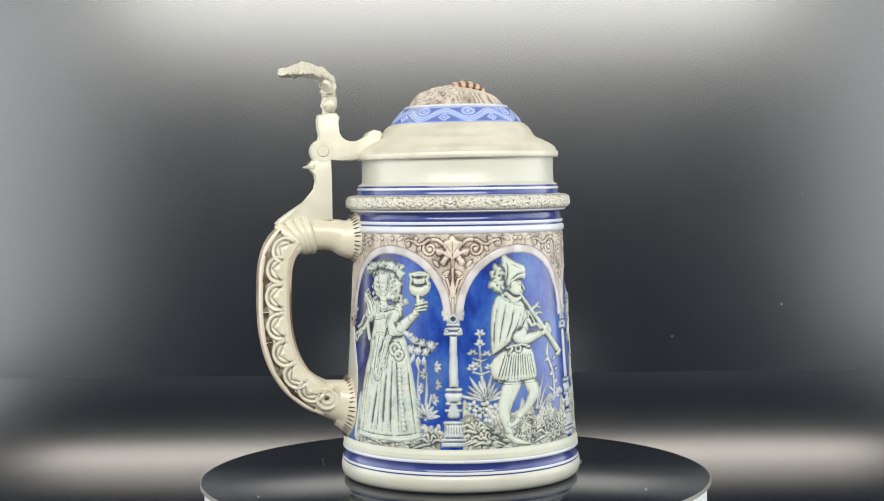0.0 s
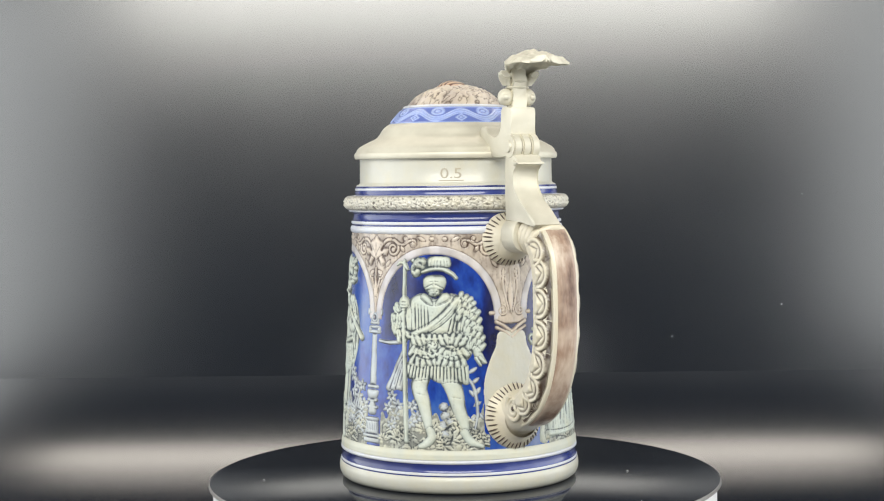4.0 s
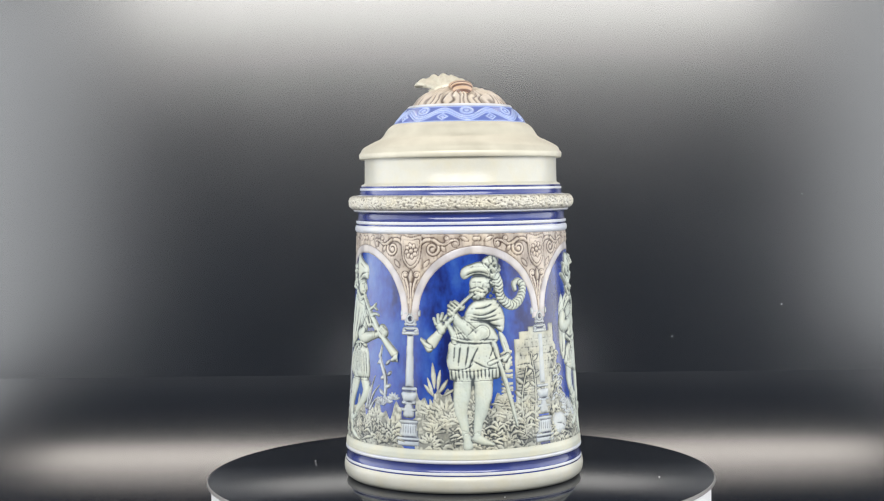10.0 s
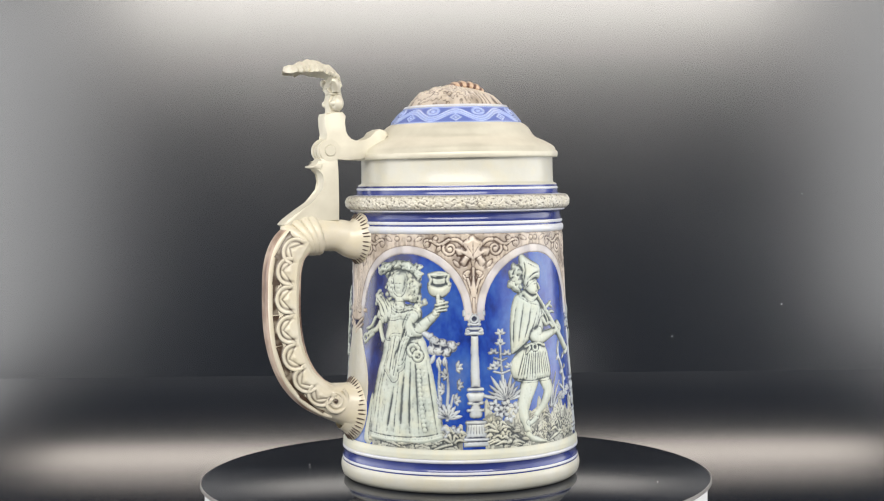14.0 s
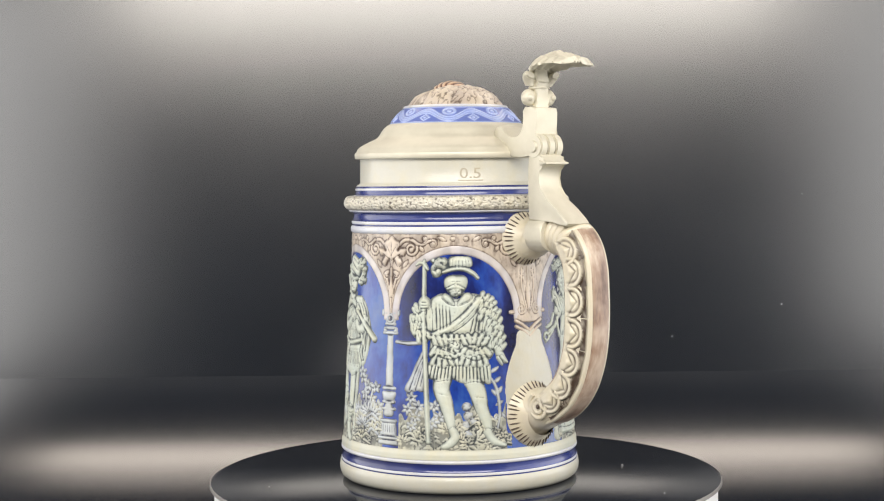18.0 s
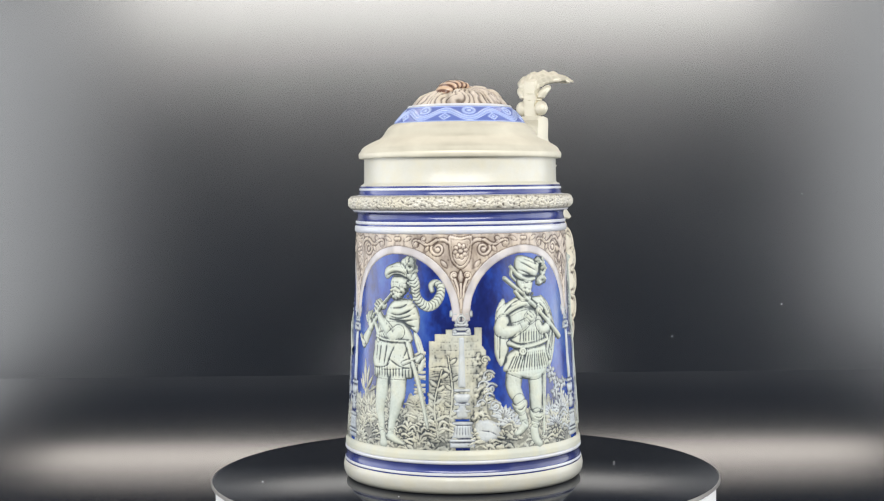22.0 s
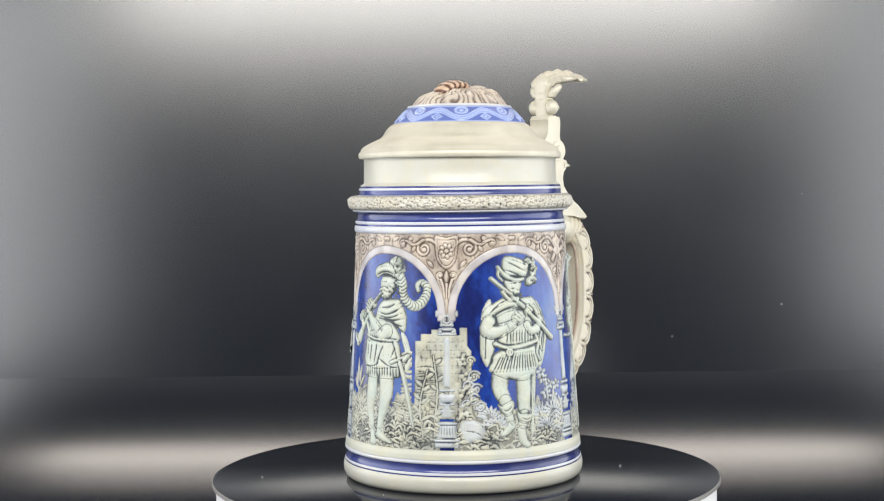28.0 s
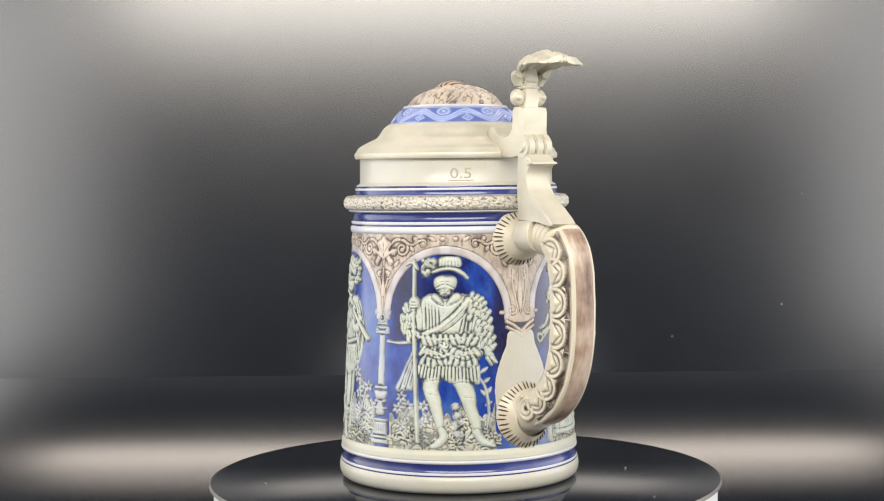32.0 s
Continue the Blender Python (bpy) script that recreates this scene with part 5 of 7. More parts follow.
def piper(parent, angle):
    f = Relief(-20, 24, 17, 98, 0.2)
    # legs
    f.stroke([(3, 45.6), (5.2, 40.5), (2, 35.3), (-2.4, 31.4), (-3.7, 29.1)], (3.4, 3.2, 2.4, 1.8, 1.5), 1.7)
    f.stroke([(-4.9, 45.7), (-7.6, 39.3), (-9.2, 33), (-8.1, 27.3), (-6.4, 22.2)], (4.6, 3.9, 3.0, 2.1, 1.5), 2.4)
    f.groove([(-4.9, 43.4), (-6.7, 37.7), (-7.4, 31.9)], 0.6, 0.25)
    f.stroke([(-7.7, 23.1), (-5.1, 21.3), (-0.8, 19.9), (1.8, 19.4)], (1.3, 1.6, 1.2, 0.7), 2.0)
    f.stroke([(-3.7, 29.1), (-5.9, 27.8), (-7.2, 28.2)], (1.5, 1.2), 1.5)
    # pleated breeches
    f.fill([(-8.9, 59.1), (-12.6, 56), (-14.5, 52.1), (-14, 47.9), (-11.2, 45.2), (-4.9, 44.6), (1.7, 44.7), (6.6, 45.3), (7.6, 49), (6.8, 53.6), (4.6, 59), (-1.5, 60.7)], 2.4, 3.2)
    f.pleats([(-8, 58.6), (4.2, 58.5)], [(-12.6, 46.1), (6.6, 46)], 13, 0.42, 0.95)
    f.groove([(-12.6, 46.6), (-4.9, 45.3), (6.2, 46)], 0.35, 0.7)
    f.stroke([(-7.1, 59.6), (-1.5, 60.7), (3.7, 59.5)], 0.8, 2.6)
    f.ring((-2.1, 59.1), 1.3, 0.7, 2.8)
    f.stroke([(-4.8, 59.1), (-6.7, 56.8)], (0.9, 0.5), 2.8)
    # shirt, cape
    f.fill([(0.3, 73.4), (4, 76.1), (5.8, 72.1), (4.3, 66.4), (3.3, 60.6), (-2.1, 60.5), (-1.6, 66.5)], 1.9, 2.0)
    f.folds([(3, 73.3), (2.5, 66.4), (1.5, 61.4)], [(5.3, 71.9), (4.8, 66.4), (3.8, 61.3)], 3, 0.35, 0.5)
    f.fill([(-8.9, 81.8), (-11.7, 79.9), (-13.2, 75.2), (-14.1, 67.6), (-14.1, 59.9), (-13.6, 56.7), (-10.5, 57.7), (-6, 60.7), (-2.1, 64.6), (1.6, 69.9), (3.3, 74.3), (2.2, 78), (-1.9, 80.8)], 2.5, 3.2)
    for line in ([(-10.3, 78.5), (-12.2, 69.9), (-12.9, 59.5)], [(-7, 78.1), (-8.9, 70), (-10.8, 60)], [(-3.3, 76.9), (-4.8, 70), (-8, 61.4)], [(0.3, 75.2), (-1.6, 69.9), (-4.8, 63.3)], [(-9.4, 80.4), (-3.6, 77.6), (2.2, 76.1)]):
        f.groove(line, 0.5, 0.6)
    for line in ([(-8.7, 76.9), (-10.6, 68.8), (-11.9, 60)], [(-5.2, 76.2), (-6.6, 69.3), (-9.4, 61.4)]):
        f.ridge(line, 0.9, 0.4)
    f.groove([(3, 73.8), (1.1, 69.2), (-2.5, 64.2), (-7.1, 60), (-12.6, 57.2)], 0.4, 0.8)
    # arm and grip
    f.stroke([(0.6, 65.1), (-2.1, 63.7), (2, 62.7), (8.4, 64), (12.2, 64.8)], (2.4, 2.9, 2.7, 2.0, 1.6), 2.9)
    f.groove([(10.3, 65.8), (10.7, 63)], 0.4, 0.9)
    f.groove([(9.1, 65.6), (9.5, 62.8)], 0.4, 0.7)
    f.fill([(11.3, 66.6), (14.2, 69.3), (17.1, 68.3), (18.5, 65.4), (17, 63.2), (13.1, 62.9)], 2.9, 1.6)
    for line in ([(13.7, 68.4), (16.6, 66)], [(15.2, 68.8), (18.1, 66.4)], [(12.7, 67.1), (16, 64.4)], [(13.1, 65.2), (16, 63.2)]):
        f.groove(line, 0.28, 0.8)
    f.stroke([(3.9, 70.5), (5.7, 68.2), (8.5, 68.6), (10.8, 66.7)], (1.2, 1.0), 2.2)
    f.stroke([(4.4, 74.2), (6.7, 70.5), (7.1, 68.2)], (1.0, 0.8), 1.8)
    # the long pipe
    f.stroke([(0.4, 81.2), (6.7, 73.3), (14.8, 64.2), (23.3, 55.8)], (0.8, 1.3, 1.6, 2.2), 2.6, smooth=False)
    f.stroke([(21.1, 54.6), (24.4, 56.7)], 1.0, 2.7)
    f.stroke([(6.3, 75.1), (8.7, 76), (11, 75)], (0.9, 0.6), 1.7)
    f.stroke([(8.1, 72.8), (10.5, 73.2), (12.4, 72.6)], (0.9, 0.5), 1.7)
    f.stroke([(8.7, 76.4), (10.1, 77.3)], 0.7, 1.6)
    # profile, beard, hat with a tuft
    f.fill([(-4.7, 87.3), (0.5, 87.9), (2.1, 85.8), (1.8, 84), (2.5, 82.6), (1.3, 81.2), (-0.5, 80.3), (-4, 80.8), (-5.6, 83.1)], 2.8, 2.2)
    f.stroke([(1.4, 85.4), (2.3, 83.3)], (0.6, 0.7), 2.9)
    f.groove([(-1.4, 85.4), (0.7, 85.4)], 0.35, 0.8)
    f.groove([(-0.8, 82.2), (1.6, 82.4)], 0.3, 0.7)
    f.stroke([(-6.6, 81.8), (-2.9, 79.4), (-0.1, 79.9)], (1.2, 1.4, 1.0), 2.4)
    f.fill([(-7.5, 86.8), (-8.4, 91.9), (-8.4, 96.6), (-6.7, 98.2), (-4.1, 96.8), (-0.4, 94.9), (2.9, 93.2), (3.8, 90.7), (3.3, 87.7), (0.5, 87.2), (-2.8, 85.9), (-5.6, 84.1)], 3.0, 3.2)
    f.groove([(-6.5, 96.1), (-5.6, 91.5), (-6.5, 86.4)], 0.45, 0.8)
    f.groove([(-4.7, 87.3), (-1.1, 89.6), (3.3, 90.4)], 0.5, 0.9)
    f.groove([(-5.1, 94.7), (-1.1, 93), (2.4, 91.8)], 0.35, 0.5)
    f.fill([(-12.2, 91.9), (-9.8, 93.8), (-7.4, 91.9), (-7, 88.2), (-7.9, 84.1), (-10.8, 82.2), (-13.2, 84.5), (-13.2, 87.3), (-11.7, 88.7)], 1.9, 1.8)
    f.curls((-10.3, 91), 3.0, 2.8, 22, 1.0, 0.7, 22)
    f.curls((-10.8, 85.9), 3.2, 3.4, 26, 1.0, 0.7, 23)
    f.curls((-7, 82.7), 2.4, 1.4, 10, 0.9, 0.6, 24)
    return f.mesh("piper_relief", FIGURE, parent, angle, "caped standing relief playing a long pipe")


def piper_plants(parent, angle):
    f = Relief(-29, 29, 18, 72, 0.22)
    f.stroke([(-18.7, 66.3), (-18.6, 54.7), (-17.7, 43.2), (-17.1, 33.9)], (0.5, 0.8), 1.3)
    for c in ((-18.4, 65.4), (-21.6, 57.4), (-15.9, 56.7), (-22.2, 51.1), (-14.9, 51.4), (-20.7, 52.3), (-18.6, 61.2)):
        for k in (0.2, 1.1, 2.0, 2.9):
            f.leaf(c, (c[0] + 2.6 * math.cos(k), c[1] + 2.6 * math.sin(k)), 1.4, 1.5)
    for line in ([(-18.6, 54.7), (-21.3, 55.6)], [(-18.6, 54.3), (-15.9, 55.3)], [(-18.3, 49.2), (-21.7, 50)], [(-18.3, 49.2), (-14.9, 50.2)]):
        f.stroke(line, 0.5, 1.2)
    for k in range(11):
        a = 0.2 + k * 0.27
        c = (-17.2, 38.1)
        l = 10 + 2.0 * math.sin(k * 2)
        f.leaf(c, (c[0] + l * math.cos(a), c[1] + l * math.sin(a)), 1.9, 1.3)
    for c in ((-22, 36), (-16.7, 35.8), (-19.7, 33.3), (-13.4, 34.5), (-15.7, 31.2)):
        for k in range(5):
            f.leaf(c, (c[0] + 3.0 * math.cos(1.26 * k), c[1] + 3.0 * math.sin(1.26 * k)), 2.2, 1.6)
    # tendril under the pipe and reeds beside the knee
    f.stroke([(14.9, 60), (14.2, 54.5), (16.9, 48.5), (17.7, 42.7), (16.9, 35.8)], (0.6, 1.2, 0.8), 1.6)
    for a, b in (((14.3, 57.7), (13.3, 54.5)), ((15.2, 54.4), (12.3, 52.3)), ((17, 52), (20.1, 54.6)), ((17.4, 47.8), (14.4, 46.1)), ((18.3, 47.8), (20.9, 49.9)), ((17.7, 42.7), (20.7, 44.4)), ((17.1, 39.5), (13.8, 42))):
        f.leaf(a, b, 1.9, 1.6)
    for line in ([(7.2, 34), (8.7, 40.9), (11.2, 47.2)], [(7.7, 33.5), (10.5, 39.6), (13.9, 43.4)], [(8.6, 33), (11.8, 37.2), (15.6, 38.7)], [(6.8, 34), (6.5, 39.8), (7.9, 44.3)], [(5.9, 33.6), (7.8, 40.4), (9.3, 43.1)]):
        f.stroke(line, (0.9, 0.3), 1.3)
    for c in ((18.6, 36.6), (21.9, 38.2), (15, 35.5)):
        for k in range(6):
            f.leaf(c, (c[0] + 3.6 * math.cos(0.3 + 0.5 * k), c[1] + 3.2 * math.sin(0.3 + 0.5 * k)), 1.4, 1.4)
    return f.mesh("plant_relief", PALE, parent, angle, "flowering stems and fan leaves in low relief", flank=0.6)


def feathered_piper(parent, angle):
    f = Relief(-24, 27, 17, 98, 0.2)
    # legs in hose, shoes
    f.stroke([(-6, 47.7), (-6.9, 41.2), (-7.4, 34.3), (-6.1, 28.6), (-5.5, 23.8)], (4.3, 3.8, 3.2, 2.2, 1.9), 2.2)
    f.stroke([(1.5, 47.7), (1.4, 40.1), (0.5, 34.3), (-0.9, 28.6), (-1.4, 23.8)], (4.4, 3.9, 3.3, 2.2, 1.9), 2.3)
    f.groove([(-2.9, 45.9), (-2.8, 36.7), (-3.7, 22.9)], 0.55, 0.9)
    f.ridge([(-6.5, 43.5), (-7, 32)], 1.0, 0.35)
    f.ridge([(1, 43.5), (0, 32)], 1.0, 0.35)
    f.groove([(-1.8, 26.1), (0.8, 25.6)], 0.3, 0.5)
    f.groove([(-7.4, 26.5), (-4.8, 26.1)], 0.3, 0.5)
    f.stroke([(-4.8, 23.3), (-4.8, 20.1)], 2.2, 2.2)
    f.stroke([(-1.4, 23.3), (1.6, 21.9), (5, 20.5)], (2.2, 1.9, 0.9), 2.3)
    # tunic with slashed hem
    f.fill([(-11.5, 62.9), (-12.5, 59.1), (-13.1, 55), (-12, 50.4), (-11.5, 47.2), (-6.5, 46.8), (0.2, 46.8), (6.8, 47.1), (9.1, 48.4), (10.1, 52.5), (8.9, 58.3), (7.1, 63), (3.1, 64.7), (-5.3, 64.3)], 2.3, 3.0)
    for line in ([(-4, 62), (-4.9, 56.2), (-5.6, 52.3)], [(-2.9, 55.1), (2.5, 52.3), (6.5, 51.7)], [(-9.7, 61.5), (-10.1, 55)], [(6.7, 61.4), (4.3, 55.9)], [(0.3, 61.5), (-2.9, 55.1), (-4.2, 50.9)], [(-7.4, 61.5), (-8.3, 53.2)]):
        f.groove(line, 0.45, 0.9)
    f.groove([(-12.4, 51.3), (-6.5, 51.4), (-2.9, 53.2), (-2.9, 55.1)], 0.4, 0.8)
    f.pleats([(-12, 51.3), (9.2, 51.6)], [(-11.5, 47.2), (9.1, 47.9)], 14, 0.38, 1.1)
    f.groove([(-12.4, 51.5), (-4.2, 50.5), (9.6, 52.1)], 0.35, 0.6)
    f.stroke([(-10.6, 64.3), (-5.3, 62.9), (2.6, 62.8), (7.1, 62.8)], 0.8, 2.7)
    # torso: bare forearm across, gathered cape over the shoulder
    f.fill([(-9.7, 71.2), (-4.1, 73.5), (5, 70), (8.5, 64.1), (6.2, 62.3), (-4.2, 62.4), (-10.6, 63.8), (-10.6, 67.7)], 2.2, 2.4)
    for line in ([(-8.7, 67.7), (-7.4, 64.3)], [(-9.7, 65.6), (-6.4, 66.6)], [(-6.9, 68.9), (-4.2, 64.3)]):
        f.groove(line, 0.4, 0.7)
    f.fill([(-2.7, 78.6), (1.9, 80.4), (7, 79.8), (10.2, 76.8), (11.5, 71.4), (10.4, 66.4), (7.2, 67.8), (3.2, 70.7), (-1.4, 70.7), (-5, 71.2), (-5.5, 74.4)], 2.8, 2.8)
    for line in ([(-4.1, 74.4), (1.8, 73.5), (7.4, 75.7), (9.3, 77.5)], [(-4.1, 73.1), (2.7, 72.1), (9.2, 74.2)], [(-2.8, 71.7), (4.1, 71.1), (10.1, 71.9)], [(-2.7, 76.3), (2.8, 76.7), (7, 78.9)], [(5.4, 69.3), (10, 68.7)]):
        f.groove(line, 0.5, 0.95)
    for line in ([(-3.2, 75.4), (2.3, 74.8), (7.9, 76.8)], [(-2.3, 72.4), (3.6, 71.6), (9.7, 73.1)]):
        f.ridge(line, 0.7, 0.4)
    f.fill([(8.6, 66.9), (11.3, 64.5), (13.5, 58.2), (13.8, 53.5), (11.9, 49.7), (10.1, 51.4), (10.7, 57.1), (9, 62.9)], 1.6, 1.4)
    f.groove([(9.9, 64.1), (11.9, 58.2), (11.5, 51.3)], 0.4, 0.8)
    f.groove([(11.3, 63.1), (13, 56.6)], 0.35, 0.6)
    f.stroke([(1.7, 66.5), (-1.4, 64.7), (-5.1, 68), (-8.7, 71.7), (-10.2, 74.4)], (3.0, 3.0, 2.7, 2.3, 1.8), 3.2)
    f.groove([(-1.9, 67.7), (-4.6, 65.2)], 0.4, 0.7)
    f.stroke([(-11.1, 74.4), (-9.7, 76.7), (-6.9, 77)], (1.8, 2.0, 1.6), 3.2)
    for line in ([(-12.1, 77.6), (-9.7, 75.8)], [(-11.1, 78.8), (-8.3, 76.7)], [(-9.7, 79.3), (-6.9, 77.2)], [(-12.1, 75.8), (-10.2, 74.4)]):
        f.stroke(line, (0.7, 0.8), 3.5)
    # the short pipe with its bell, other hand
    f.stroke([(-2.2, 82.3), (-6.4, 78.6), (-9.7, 75.3)], (0.7, 0.9), 3.5, smooth=False)
    f.stroke([(-11.1, 72.1), (-15.9, 66.5), (-19.3, 62.2)], (1.2, 1.6, 2.6), 2.0, smooth=False)
    f.stroke([(-20.3, 59.8), (-22.9, 63)], (1.6, 1.0), 2.1)
    f.stroke([(-24, 63.9), (-22.4, 62.1), (-19.8, 60.8)], (0.7, 0.9), 1.7)
    f.stroke([(-14.9, 67.4), (-16.4, 70.6), (-15.4, 73)], (1.6, 1.8, 1.3), 2.3)
    for line in ([(-17.4, 70.1), (-18.4, 72.4)], [(-16.4, 71.1), (-16.7, 73.9)], [(-15.2, 72), (-14.7, 74.4)], [(-14, 71.6), (-13, 73.5)]):
        f.stroke(line, (0.8, 0.6), 2.5)
    f.stroke([(-13, 70.7), (-10.6, 66.6), (-9.7, 63.1)], (1.0, 1.4), 1.6)
    # sword at the side
    f.stroke([(6.2, 61.4), (8.3, 54.9), (11.7, 43.2), (15.3, 27.3)], (1.0, 1.1, 1.1, 0.7), 2.6, smooth=False)
    f.groove([(8.7, 52.6), (12.1, 40.9), (14.9, 29.2)], 0.25, 0.6)
    f.stroke([(4.3, 53.6), (8.4, 55.3), (11.6, 56.6)], (0.9, 0.8), 2.9)
    f.stroke([(6.2, 61.9), (7.1, 59.5), (8.1, 55.8)], (1.3, 0.9), 2.9)
    f.stroke([(10.6, 54.8), (12.1, 56.6)], 1.2, 2.9)
    # head: beard, moustache, cap, plume
    f.fill([(-3.3, 87.4), (-1.7, 89.7), (2.1, 90.1), (4.8, 88.6), (5.3, 85.4), (3.8, 81.3), (1.5, 79.7), (-1.3, 80.4), (-3.1, 83.2)], 3.0, 2.6)
    f.face((-0.1, 86.4), 3.0, -0.15)
    f.curls((0.3, 82.2), 4.2, 2.4, 30, 0.8, 0.6, 41)
    f.stroke([(-2.7, 83.7), (-0.3, 84.3), (2.4, 83.4)], (0.6, 0.9, 0.6), 3.6)
    f.curls((4.3, 86.1), 1.8, 3.4, 16, 0.8, 0.6, 43)
    f.fill([(-6.6, 88.8), (-7.3, 91.1), (-5.9, 93.4), (-2.6, 94.7), (1.2, 95.6), (4.9, 94.6), (6.8, 91.4), (5.8, 88.6), (2.1, 89.8), (-2.1, 89.7), (-5, 88.3)], 3.2, 2.4)
    f.groove([(-5.9, 89.2), (-2.1, 91), (2.1, 91.2), (5.8, 89.8)], 0.45, 1.0)
    f.groove([(-4, 92.9), (-0.5, 93.8), (3.5, 93.3)], 0.35, 0.5)
    f.fill([(2.1, 95.1), (3.6, 97.4), (5.9, 97.9), (8.3, 96.4), (8.9, 93), (8.1, 89), (6.7, 87.2), (5.3, 90.5)], 2.6, 1.6)
    f.curls((5.9, 96), 3.2, 2.0, 20, 0.95, 0.8, 42)
    f.curls((7.2, 91.4), 2.4, 4.2, 22, 0.95, 0.8, 44)
    f.stroke([(7.7, 89.5), (9, 86), (9.4, 82.5), (11.2, 79.3), (14.5, 77.3), (17.8, 78.6), (19.9, 81.7), (20.3, 85), (18.3, 86.9), (16.3, 86.1), (16.7, 83.7)], (2.4, 2.4, 2.1, 2.1, 2.2, 2.2, 2.2, 2.0, 1.8, 1.5, 1.0), 1.9)
    f.barbs([(7.7, 89.5), (9, 86), (9.4, 82.5), (11.2, 79.3), (14.5, 77.3), (17.8, 78.6), (19.9, 81.7), (20.3, 85), (18.3, 86.9)], 20, 2.1, 0.9)
    f.curls((6.6, 82.6), 2.0, 5.0, 18, 0.8, 0.6, 45)
    return f.mesh("feathered_piper_relief", FIGURE, parent, angle, "standing relief in a feathered cap playing a pipe")


def meadow(parent, angle):
    """Reeds and ferns beside the piper in the cap, and ripples behind him."""
    f = Relief(-29, 14, 18, 62, 0.22)
    for a, b, w in (((-18, 43.2), (-18.9, 54.3), 2.0), ((-16.8, 42.1), (-15.7, 51.4), 1.8), ((-16.6, 41), (-12.4, 47.6), 2.0), ((-17.5, 39.8), (-22.5, 45.3), 1.8), ((-15.6, 39.9), (-9.6, 43.5), 1.6), ((-18.5, 40.9), (-21.1, 48.2), 1.4)):
        f.leaf(a, b, w, 1.5)
    f.stroke([(-17.4, 31.7), (-17.5, 40.9)], 0.8, 1.2)
    for c, l in (((-18.4, 32.8), 8), ((-14.1, 33), 8.5), ((-16, 28.3), 8), ((-11, 30.1), 6)):
        for k in range(8):
            a = 0.2 + 0.39 * k
            f.leaf(c, (c[0] + l * math.cos(a), c[1] + 0.85 * l * math.sin(a)), 1.7, 1.5)
    for k in range(13):
        y = 36.5 + 1.75 * k
        f.stroke([(9.5, y + 0.4 * math.sin(k)), (12.2, y + 0.9 * math.cos(2.1 * k)), (15.6, y)], (0.55, 0.75, 0.4), 0.9)
    for c in ((9.3, 36), (13.3, 34.4), (10, 31.3)):
        for k in range(6):
            a = 0.3 + 0.5 * k
            f.stroke([c, (c[0] + 2.6 * math.cos(a), c[1] + 2.8 * math.sin(a)), (c[0] + 4.6 * math.cos(a), c[1] + 2.4 * math.sin(a))], (0.8, 0.5), 1.2)
    return f.mesh("reed_relief", GROUND, parent, angle, "reeds, ferns and ripples in low relief", 0.16)


